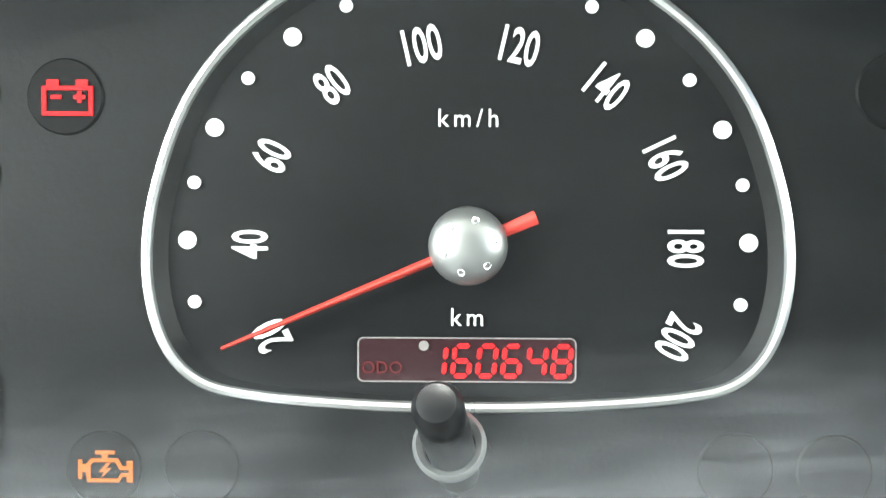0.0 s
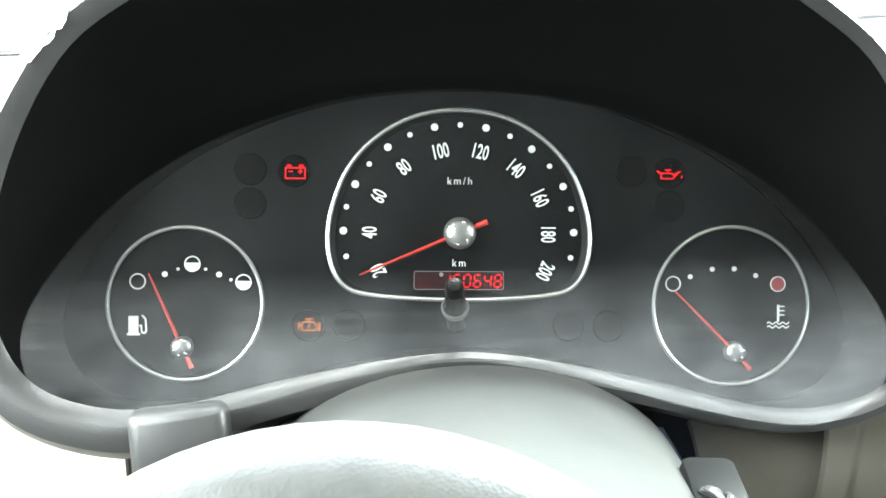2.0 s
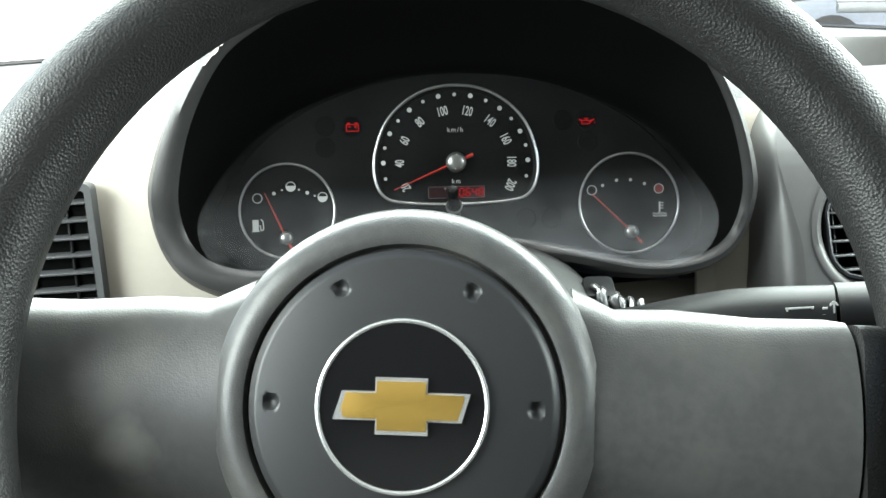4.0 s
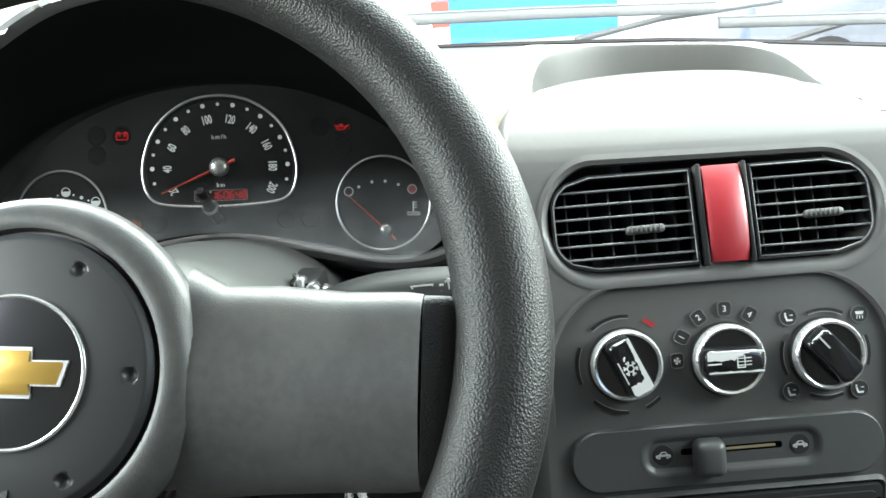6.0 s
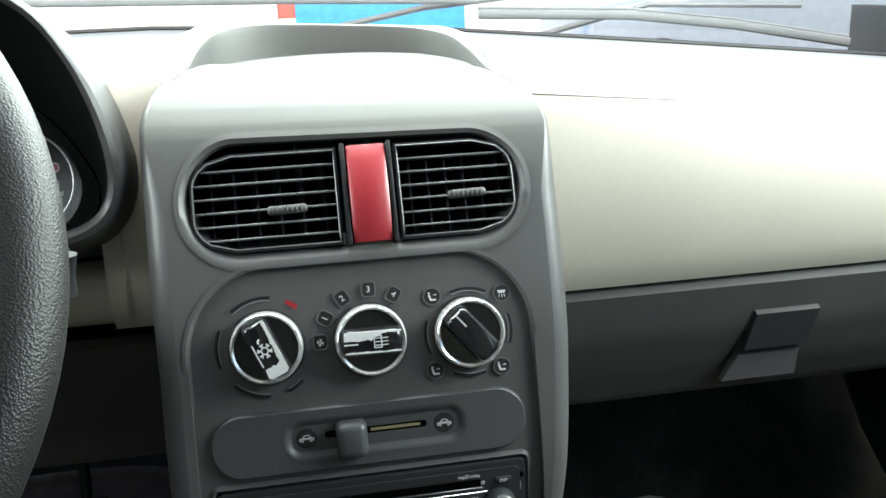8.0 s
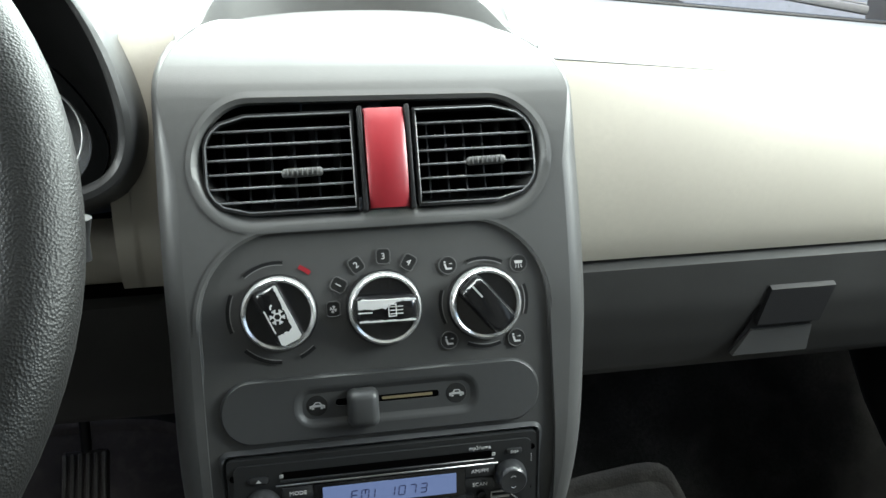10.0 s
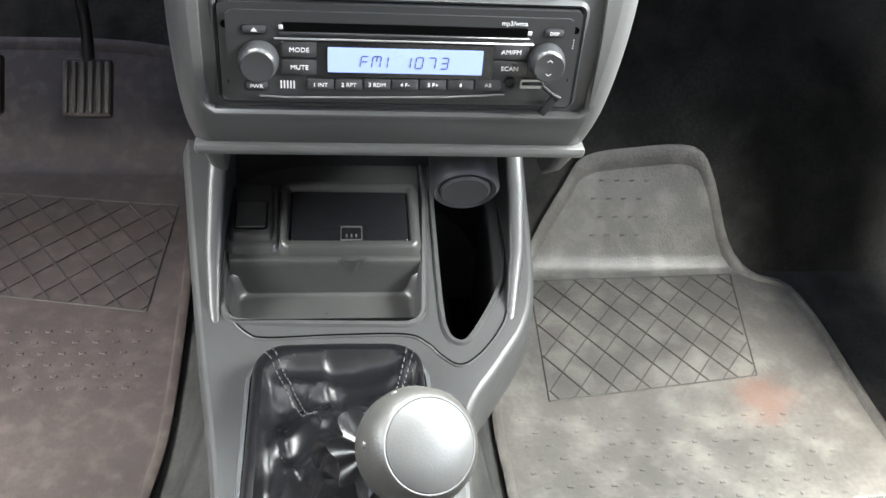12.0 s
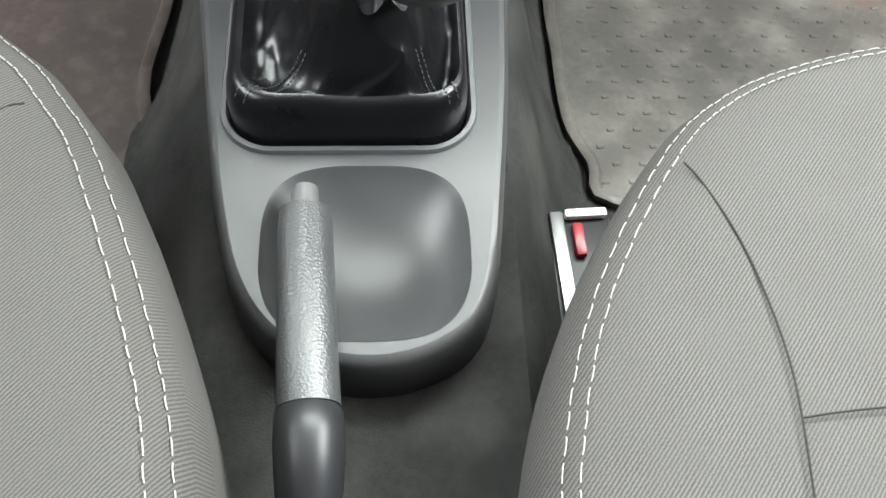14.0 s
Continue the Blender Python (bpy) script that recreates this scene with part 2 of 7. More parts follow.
# The bulkhead's near-black carries the shade of the deep footwell.
M_BULKHEAD = material("bulkhead_footwell_dark", (0.006, 0.006, 0.006), 0.95, grain=0.6, grain_size=900.0, vary=0.3, spec=0.05)
M_MAT = material("dusty_rubber_mat", (0.078, 0.0725, 0.0645), 0.45, grain=0.6, grain_size=420.0, vary=0.35, stain=0.5, stain_color=(0.17, 0.160, 0.142), stain_size=28.0)

def add_spot(m, where, radius, color):
    """A ragged spill mark round one place of a thing."""
    t = m.node_tree
    b = t.nodes["Principled BSDF"]
    old = b.inputs["Base Color"].links[0].from_socket
    pos = t.nodes.new("ShaderNodeTexCoord").outputs["Object"]
    dist, nz, add, ramp_, x = (t.nodes.new("ShaderNode" + k) for k in ("VectorMath", "TexNoise", "Math", "MapRange", "Mix"))
    dist.operation, dist.inputs[1].default_value = "DISTANCE", where
    t.links.new(pos, dist.inputs[0])
    nz.inputs["Scale"].default_value, nz.inputs["Detail"].default_value = 45.0, 6.0
    t.links.new(pos, nz.inputs["Vector"])
    add.operation, add.inputs[1].default_value, add.inputs[2].default_value = "MULTIPLY_ADD", radius * 1.6, -radius * 0.8
    t.links.new(nz.outputs["Fac"], add.inputs[0])
    total = t.nodes.new("ShaderNodeMath")
    t.links.new(dist.outputs["Value"], total.inputs[0])
    t.links.new(add.outputs[0], total.inputs[1])
    ramp_.inputs["From Min"].default_value, ramp_.inputs["From Max"].default_value = radius, radius * 0.35
    ramp_.inputs["To Max"].default_value = 0.75
    t.links.new(total.outputs[0], ramp_.inputs["Value"])
    x.data_type = "RGBA"
    t.links.new(ramp_.outputs[0], x.inputs[0])
    t.links.new(old, x.inputs[6])
    x.inputs[7].default_value = (*color, 1)
    t.links.new(x.outputs[2], b.inputs["Base Color"])


add_spot(M_HUB, (-0.118, 0.018, 0.189), 0.013, (0.19, 0.185, 0.17))
add_spot(M_MAT, (0.105, -0.063, 0.01), 0.042, (0.105, 0.060, 0.045))
M_MAT_BROWN = material("muddy_rubber_mat", (0.034, 0.0255, 0.022), 0.55, grain=0.3, grain_size=500.0, vary=0.25, stain=0.4, stain_color=(0.095, 0.078, 0.068), stain_size=60.0)
M_MAT_LINE = material("mat_groove", (0.036, 0.033, 0.028), 0.7, vary=0.3)
M_MAT_LINE_DARK = material("mat_groove_dark", (0.016, 0.012, 0.010), 0.7, vary=0.3)
M_CLOTH = material("grey_seat_cloth", (0.043, 0.0405, 0.0370), 0.9, grain=0.5, grain_size=1500.0, vary=0.16, twill=True)
M_SEAM = material("seat_seam", (0.026, 0.026, 0.024), 0.9, spec=0.1)
M_STITCH = material("white_thread", (0.21, 0.205, 0.19), 0.8, vary=0.1)
M_THREAD = material("grey_thread", (0.040, 0.040, 0.041), 0.7, vary=0.1)
M_BUCKLE = material("buckle_red", (0.24, 0.012, 0.018), 0.35)
M_LEVER = material("lever_red_plastic", (0.30, 0.010, 0.010), 0.4, vary=0.1)
M_LEVER_DARK = material("bracket_dark_red", (0.055, 0.004, 0.005), 0.45, vary=0.15)
M_STEEL = material("worn_steel", (0.45, 0.45, 0.45), 0.35, 1.0, vary=0.15)
M_SHELL = material("cabin_lining", (0.26, 0.255, 0.24), 0.9, grain=0.2, vary=0.05)
M_VANE = material("vent_vane_plastic", (0.11, 0.113, 0.118), 0.28, vary=0.08)
M_WRAP = material("crumpled_plastic", (0.06, 0.06, 0.06), 0.22, vary=0.15, coat=0.3)
M_GLASS = clear_glass("window_glass", (0.93, 0.96, 0.95), 0.05)
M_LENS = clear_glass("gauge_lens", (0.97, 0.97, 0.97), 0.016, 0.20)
M_GROUND = material("pale_concrete", (0.42, 0.41, 0.39), 0.9, grain=0.3, grain_size=60.0, vary=0.15, stain=0.3, stain_color=(0.25, 0.25, 0.24))
M_WALL = material("white_painted_wall", (0.80, 0.80, 0.79), 0.8, grain=0.1, grain_size=60.0, vary=0.04)
M_BANNER = material("blue_banner", (0.05, 0.25, 0.66), 0.5, vary=0.15)
# Dark paint made paler: the haze of the bright windscreen is in it.
M_CAR = material("hazed_blue_paint", (0.16, 0.18, 0.21), 0.3, vary=0.1, coat=0.5)
M_BONNET = material("white_car_paint", (0.75, 0.75, 0.75), 0.25, vary=0.02, coat=0.5)
M_TYRE = material("tyre_rubber", (0.02, 0.02, 0.02), 0.8, vary=0.15)
M_POST = material("post_red_paint", (0.5, 0.08, 0.06), 0.5, vary=0.1)
M_DUST = material("pale_dust", (0.5, 0.49, 0.46), 0.9, vary=0.2)

# ---- mesh helpers ----


def lerp(a, c, u):
    return a + (c - a) * u


def mat3(o, x, y, z):
    """A frame with origin o and the axes x, y, z."""
    m = Matrix.Identity(4)
    for i, a in enumerate((x, y, z)):
        m.col[i][:3] = a
    m.translation = o
    return m


BASE = {}


def root(name, loc, label, category, group="", kind=""):
    ob = new(name)
    ob.empty_display_size = 0.02
    ob.location = loc
    BASE[ob.name] = Vector(loc)
    return tagged(ob, label, category, group, kind)


def finish(bm, name, mat, base, angle=40):
    if base is not None:
        bmesh.ops.transform(bm, matrix=Matrix.Translation(-base), verts=bm.verts)
    bmesh.ops.recalc_face_normals(bm, faces=bm.faces)
    me = bpy.data.meshes.new(name)
    bm.to_mesh(me)
    bm.free()
    me.materials.append(mat)
    me.polygons.foreach_set("use_smooth", [True] * len(me.polygons))
    me.set_sharp_from_angle(angle=radians(angle))
    return me


def part(name, bm, mat, parent, label="", angle=40):
    base = BASE[parent.name]
    ob = new(name, finish(bm, name, mat, base, angle))
    ob.parent = parent
    BASE[ob.name] = base
    if label:
        ob["label"] = label
    return ob


def single(name, bm, mat, label, category, kind="", group="", angle=40):
    """A thing or a piece of the setting that is one mesh, with its origin at its middle foot."""
    lo = Vector([min(v.co[i] for v in bm.verts) for i in range(3)])
    hi = Vector([max(v.co[i] for v in bm.verts) for i in range(3)])
    base = Vector(((lo.x + hi.x) / 2, (lo.y + hi.y) / 2, lo.z))
    ob = new(name, finish(bm, name, mat, base, angle))
    ob.location = base
    BASE[ob.name] = base
    return tagged(ob, label, category, group, kind)


def put(bm, tmp, m=None):
    """Adds the bmesh tmp, moved by m, to bm."""
    if m is not None:
        bmesh.ops.transform(tmp, matrix=m, verts=tmp.verts)
    me = bpy.data.meshes.new("tmp")
    tmp.to_mesh(me)
    tmp.free()
    bm.from_mesh(me)
    bpy.data.meshes.remove(me)
    return bm


def box(bm, size, m=None, bevel=0.0, seg=2, taper=1.0):
    t = bmesh.new()
    bmesh.ops.create_cube(t, size=1.0)
    for v in t.verts:
        v.co = Vector((v.co.x * size[0], v.co.y * size[1], v.co.z * size[2]))
        if v.co.z > 0:
            v.co.x *= taper
            v.co.y *= taper
    if bevel:
        bmesh.ops.bevel(t, geom=t.edges[:], offset=bevel, segments=seg, affect="EDGES", profile=0.5)
    return put(bm, t, m)


def lathe(bm, prof, m=None, seg=40):
    """Turns (radius, height) rows round z."""
    t = bmesh.new()
    rings = []
    for r, h in prof:
        if r < 1e-6:
            rings.append([t.verts.new((0, 0, h))])
        else:
            rings.append([t.verts.new((r * math.cos(a), r * math.sin(a), h)) for a in (2 * math.pi * i / seg for i in range(seg))])
    for a, b in zip(rings, rings[1:]):
        for i in range(seg):
            j = (i + 1) % seg
            if len(a) == 1 and len(b) == 1:
                continue
            if len(a) == 1:
                t.faces.new((a[0], b[i], b[j]))
            elif len(b) == 1:
                t.faces.new((a[i], a[j], b[0]))
            else:
                t.faces.new((a[i], a[j], b[j], b[i]))
    return put(bm, t, m)


def loft(bm, loops, closed=True, caps=False, m=None):
    t = bmesh.new()
    rows = [[t.verts.new(p) for p in lp] for lp in loops]
    n = len(rows[0])
    for a, b in zip(rows, rows[1:]):
        for i in range(n if closed else n - 1):
            j = (i + 1) % n
            t.faces.new((a[i], a[j], b[j], b[i]))
    if caps:
        t.faces.new(rows[0])
        t.faces.new(rows[-1])
    return put(bm, t, m)


def sheet(bm, nu, nv, f, thick=0.0, m=None):
    """A sheet f(u, v), u and v from 0 to 1, given thickness along its normals."""
    t = bmesh.new()
    g = [[t.verts.new(f(i / nu, j / nv)) for j in range(nv + 1)] for i in range(nu + 1)]
    for i in range(nu):
        for j in range(nv):
            t.faces.new((g[i][j], g[i + 1][j], g[i + 1][j + 1], g[i][j + 1]))
    if thick:
        t.normal_update()
        bmesh.ops.solidify(t, geom=t.faces[:], thickness=thick)
    return put(bm, t, m)


def sweep(bm, pts, rad, sides=10, closed=False, flat=1.0, up=None, caps=True, m=None):
    """A tube along pts; rad is one radius or one for each point; flat squeezes it along the second axis."""
    t = bmesh.new()
    pts = [Vector(p) for p in pts]
    n = len(pts)
    rad = rad if isinstance(rad, (list, tuple)) else [rad] * n
    side = None
    rings = []
    for i in range(n):
        a = pts[(i - 1) % n] if closed or i else pts[i]
        b = pts[(i + 1) % n] if closed or i < n - 1 else pts[i]
        d = (b - a).normalized()
        if up is not None:
            side = d.cross(Vector(up)).normalized()
        elif side is None:
            side = d.orthogonal().normalized()
        else:
            side = (side - d * side.dot(d)).normalized()
        other = d.cross(side)
        rings.append([t.verts.new(pts[i] + rad[i] * (math.cos(q) * side + flat * math.sin(q) * other)) for q in (2 * math.pi * k / sides for k in range(sides))])
    for i in range(n if closed else n - 1):
        a, b = rings[i], rings[(i + 1) % n]
        for k in range(sides):
            j = (k + 1) % sides
            t.faces.new((a[k], a[j], b[j], b[k]))
    if caps and not closed:
        t.faces.new(rings[0])
        t.faces.new(rings[-1])
    return put(bm, t, m)


def smooth_line(pts, n, closed=False):
    """n points along a smooth curve through pts."""
    P = [Vector(p) for p in pts]
    k = len(P)
    out = []
    spans = k if closed else k - 1
    for i in range(n):
        s = spans * i / (n if closed else n - 1)
        j = min(int(s), spans - 1)
        u = s - j
        g = (lambda q: P[q % k]) if closed else (lambda q: P[max(0, min(k - 1, q))])
        a, b, c, d = g(j - 1), g(j), g(j + 1), g(j + 2)
        out.append(0.5 * (2 * b + (c - a) * u + (2 * a - 5 * b + 4 * c - d) * u * u + (3 * b - a - 3 * c + d) * u ** 3))
    return out


def fill(outer, holes=()):
    """A flat mesh in x, y that fills outer and leaves the holes out."""
    cu = bpy.data.curves.new("fill", "CURVE")
    cu.dimensions, cu.fill_mode = "2D", "BOTH"
    for lp in (outer, *holes):
        s = cu.splines.new("POLY")
        s.points.add(len(lp) - 1)
        for q, p in zip(s.points, lp):
            q.co = (p[0], p[1], 0, 1)
        s.use_cyclic_u = True
    ob = new("fill", cu)
    me = bpy.data.meshes.new_from_object(ob.evaluated_get(bpy.context.evaluated_depsgraph_get()))
    bpy.data.objects.remove(ob)
    t = bmesh.new()
    t.from_mesh(me)
    bpy.data.meshes.remove(me)
    bpy.data.curves.remove(cu)
    bmesh.ops.remove_doubles(t, verts=t.verts, dist=1e-6)
    return t


def plate(bm, outer, holes=(), depth=0.002, m=None, cuts=(), place=None):
    """A plate with holes, its face at z = 0 and its back at -depth; cuts: levels of y at which it may bend; place: maps (x, y, z) on."""
    t = fill(outer, holes)
    for y in cuts:
        bmesh.ops.bisect_plane(t, geom=t.verts[:] + t.edges[:] + t.faces[:], plane_co=(0, y, 0), plane_no=(0, 1, 0), dist=1e-7)
    if depth:
        r = bmesh.ops.extrude_face_region(t, geom=t.faces[:])
        for v in (e for e in r["geom"] if isinstance(e, bmesh.types.BMVert)):
            v.co.z -= depth
    if place:
        for v in t.verts:
            v.co = place(*v.co)
    return put(bm, t, m)


def oval(cx, cy, w, h, r, n=8):
    """A rounded rectangle as a list of points."""
    r = min(r, w / 2, h / 2)
    out = []
    for sx, sy, a0 in ((1, 1, 0), (-1, 1, 90), (-1, -1, 180), (1, -1, 270)):
        for k in range(n + 1):
            a = radians(a0 + 90 * k / n)
            out.append((cx + sx * (w / 2 - r) + r * math.cos(a), cy + sy * (h / 2 - r) + r * math.sin(a)))
    return out


def ring(cx, cy, r, n=32, r2=None):
    return [(cx + r * math.cos(2 * math.pi * k / n), cy + (r2 or r) * math.sin(2 * math.pi * k / n)) for k in range(n)]


def band(cx, cy, r, w, a0, a1, n=16):
    """A strip of an arc as a closed outline."""
    q = [radians(a0 + (a1 - a0) * k / n) for k in range(n + 1)]
    return [(cx + (r + w / 2) * math.cos(a), cy + (r + w / 2) * math.sin(a)) for a in q] + [(cx + (r - w / 2) * math.cos(a), cy + (r - w / 2) * math.sin(a)) for a in reversed(q)]


def letters(bm, text, size, m, depth=0.0002, align="CENTER", squeeze=1.0, bold=0.0, spread=1.0):
    """Words in the built-in font, as a mesh in the x, y plane of m."""
    cu = bpy.data.curves.new("letters", "FONT")
    cu.body, cu.size, cu.align_x, cu.align_y, cu.extrude, cu.resolution_u = text, size, align, "CENTER", depth, 3
    cu.offset, cu.space_character = bold * size, spread
    ob = new("letters", cu)
    me = bpy.data.meshes.new_from_object(ob.evaluated_get(bpy.context.evaluated_depsgraph_get()))
    bpy.data.objects.remove(ob)
    t = bmesh.new()
    t.from_mesh(me)
    bpy.data.meshes.remove(me)
    bpy.data.curves.remove(cu)
    return put(bm, t, m @ Matrix.Diagonal((squeeze, 1, 1, 1)))


def at(m, x, y, z=0.0, turn=0.0):
    return m @ Matrix.Translation((x, y, z)) @ Matrix.Rotation(radians(turn), 4, "Z")


SEGS = {"0": "abcdef", "1": "bc", "2": "abged", "3": "abgcd", "4": "fgbc", "5": "afgcd", "6": "afgedc", "7": "abc", "8": "abcdefg", "9": "abcdfg", "F": "afge", "M": "fabecm", "I": "bc"}


def digit(bm, ch, w, h, m, lean=0.1, t=0.0011, depth=0.0003):
    """A seven-segment figure, w by h, with its middle at the origin of m."""
    g = t * 0.25
    spots = {"a": (0, h / 2, 0), "d": (0, -h / 2, 0), "g": (0, 0, 0), "f": (-w / 2, h / 4, 1), "b": (w / 2, h / 4, 1), "e": (-w / 2, -h / 4, 1), "c": (w / 2, -h / 4, 1), "m": (0, h / 4, 1)}
    for s in SEGS.get(ch, ""):
        x, y, up = spots[s]
        ln = (h / 2 if up else w) - g * 2
        half = t / 2
        line = [(-ln / 2, 0), (-ln / 2 + half, half), (ln / 2 - half, half), (ln / 2, 0), (ln / 2 - half, -half), (-ln / 2 + half, -half)]
        if up:
            line = [(q, p) for p, q in line]
        plate(bm, [(x + p + (y + q) * lean, y + q) for p, q in line], depth=depth, m=m)
    return bm


X, Y, Z = Vector((1, 0, 0)), Vector((0, 1, 0)), Vector((0, 0, 1))


def tilted(o, degrees, roll=0.0):
    """A frame whose x runs to the right, y up along a face that leans back by degrees, z out of the face to the driver."""
    a = radians(degrees)
    v, n = Vector((0, math.sin(a), math.cos(a))), Vector((0, -math.cos(a), math.sin(a)))
    return mat3(o, X, v, n) @ Matrix.Rotation(radians(roll), 4, "Z")

# ---- instrument cluster ----
CM = tilted((0.0012, 0, 0.72), 15, -2.4) @ Matrix.Scale(0.967, 4)
MM = 0.001


def mm(pts):
    return [(x * MM, y * MM) for x, y in pts]


def mirrored(half):
    """A closed outline from its right half, listed from the top to the bottom."""
    return half + [(-x, y) for x, y in reversed(half[1:-1])]


def outline(half, n=96):
    return [(p.x, p.y) for p in smooth_line([(x * MM, y * MM, 0) for x, y in mirrored(half)], n, True)]


PANEL_HALF = [(0, 55), (35, 52.5), (66, 45), (97, 31.5), (120, 15.5), (140, -7), (153, -33), (146, -55), (121, -66), (80, -60.5), (40, -50), (0, -44.5)]
RIM_HALF = [(0, 100), (42, 97), (78, 89), (108, 74), (133, 55), (153, 20), (163, -20), (158, -46), (140, -59), (108, -62), (60, -52), (0, -44)]
SPEEDO_HALF = [(0, 47.4), (18, 44.6), (33, 36), (43.5, 24), (49.3, 9), (50.8, -4), (48.5, -15), (43, -21.5), (34, -24), (17, -25.4), (0, -25.8)]

cluster = root("instrument_cluster", (0, 0.01, 0.66), "black instrument cluster with three chrome-ringed dials and lit warning lamps", "gauge cluster")
panel_holes = [outline(SPEEDO_HALF, 80), ring(-0.1045, -0.0277, 0.0289, 64), ring(0.1073, -0.0277, 0.0308, 64)]
PZ = -0.0046
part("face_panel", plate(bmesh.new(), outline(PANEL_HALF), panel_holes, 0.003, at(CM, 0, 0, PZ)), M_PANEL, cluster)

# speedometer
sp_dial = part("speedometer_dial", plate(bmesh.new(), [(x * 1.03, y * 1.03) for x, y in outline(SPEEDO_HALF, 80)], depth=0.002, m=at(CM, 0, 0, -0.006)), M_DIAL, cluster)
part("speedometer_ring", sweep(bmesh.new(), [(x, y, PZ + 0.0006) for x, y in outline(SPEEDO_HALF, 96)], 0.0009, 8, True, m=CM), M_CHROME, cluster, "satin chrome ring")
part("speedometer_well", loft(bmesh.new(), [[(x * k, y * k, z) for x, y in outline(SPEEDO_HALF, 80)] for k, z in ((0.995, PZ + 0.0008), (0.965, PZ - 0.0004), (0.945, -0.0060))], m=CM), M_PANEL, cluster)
DZ = -0.0058
for i in range(19):
    kmh = 20 + 10 * i
    if kmh in (20, 200):
        continue
    a = radians(180 - (kmh - 40) / 20 * 180 / 7)
    big = kmh % 20 == 0
    x, y = 0.0448 * math.cos(a), 0.0413 * math.sin(a) + 0.0006 if math.sin(a) > 0 else 0.0445 * math.sin(a) + 0.0006
    part("scale_dot", plate(bmesh.new(), ring(x, y, 0.00145 if big else 0.00105, 20), depth=0.0003, m=at(CM, 0, 0, DZ + 0.0003)), M_WHITE, sp_dial)
for kmh in range(20, 201, 20):
    deg = 180 - (kmh - 40) / 20 * 180 / 7
    a = radians(deg)
    m = at(CM, (0.0345 if kmh < 200 else 0.0372) * math.cos(a), (0.0322 if math.sin(a) > 0 else 0.0335) * math.sin(a), DZ, deg - 90)
    part("scale_number", letters(bmesh.new(), str(kmh), 0.0080, m, squeeze=0.58, bold=0.014), M_WHITE, sp_dial)
part("unit_lettering", letters(bmesh.new(), "km/h", 0.0041, at(CM, 0, 0.0201, DZ), squeeze=0.95, spread=1.35), M_WHITE, sp_dial)
part("unit_lettering", letters(bmesh.new(), "km", 0.0041, at(CM, 0, -0.0117, DZ), squeeze=0.95, spread=1.35), M_WHITE, sp_dial)
odo = part("odometer_display", plate(bmesh.new(), oval(0, -0.0184, 0.0346, 0.0068, 0.0008), depth=0.0003, m=at(CM, 0, 0, DZ + 0.0003)), M_ODO, sp_dial, "dark odometer window with lit red figures")
part("display_frame", plate(bmesh.new(), oval(0, -0.0184, 0.0351, 0.0072, 0.001), [oval(0, -0.0184, 0.0346, 0.0068, 0.0008)], 0.0003, at(CM, 0, 0, DZ + 0.0004)), M_DIMPRINT, odo)
for k, ch in enumerate("160648"):
    part("lit_figure", digit(bmesh.new(), ch, 0.0026, 0.0048, at(CM, -0.0048 + k * 0.0040, -0.0185, DZ + 0.0008), t=0.0008), M_RED_LIGHT, odo)
part("dim_lettering", letters(bmesh.new(), "ODO", 0.0028, at(CM, -0.0136, -0.0198, DZ + 0.0004)), M_RED_DIM, odo)
# Small pale dot above the figures.
part("pale_dot", plate(bmesh.new(), ring(-0.0069, -0.0161, 0.0008, 16), depth=0.0003, m=at(CM, 0, 0, DZ + 0.0007)), M_DIMPRINT, odo)


DIAL_AT = {}


def face_of(parent):
    """The frame in which a dial's marks are laid out."""
    return DIAL_AT.get(parent.name, CM)


def dial_needle(tip, tail, pivot, parent, width, lift, hub_r):
    """A tapered red pointer with its domed silver hub."""
    tip, tail, pv = Vector(tip), Vector(tail), Vector(pivot)
    d = (tip - tail).normalized()
    s = Vector((-d.y, d.x))
    b = bmesh.new()
    ends = [(tip, 0.25), (pv, 0.75), (tail, 1.0)]
    low = [(p + s * width * k / 2) for p, k in ends] + [(p - s * width * k / 2) for p, k in reversed(ends)]
    mid = [(p + s * width * k * 0.1) for p, k in ends] + [(p - s * width * k * 0.1) for p, k in reversed(ends)]
    loft(b, [[(q.x, q.y, lift) for q in low], [(q.x, q.y, lift + 0.0007) for q in low], [(q.x, q.y, lift + 0.0013) for q in mid]], caps=True, m=face_of(parent))
    nd = part("needle", b, M_NEEDLE, parent, "slim red pointer")
    prof = [(hub_r, lift - 0.002), (hub_r, lift + 0.001)] + [(hub_r * math.cos(radians(q)), lift + 0.001 + hub_r * 0.62 * math.sin(radians(q))) for q in range(10, 91, 10)]
    hubp = part("needle_hub", lathe(bmesh.new(), prof, at(face_of(parent), pv.x, pv.y), 32), M_HUBCHROME, parent, "silver domed hub with dimples")
    for k in range(6):
        a = radians(15 + 60 * k)
        b = bmesh.new()
        lathe(b, [(hub_r * 0.11, 0.0), (hub_r * 0.10, 0.0002), (hub_r * 0.05, -0.0001), (0, -0.0002)], face_of(parent) @ Matrix.Translation((pv.x + hub_r * 0.66 * math.cos(a), pv.y + hub_r * 0.66 * math.sin(a), lift + 0.001 + hub_r * 0.468)) @ Matrix.Rotation(radians(15 + 60 * k), 4, "Z") @ Matrix.Rotation(radians(42), 4, "Y"), 12)
        part("dimple", b, M_BRIGHT, hubp)


dial_needle((-0.0385, -0.0163), (0.0106, 0.0045), (0, 0), sp_dial, 0.0022, DZ + 0.003, 0.0062)


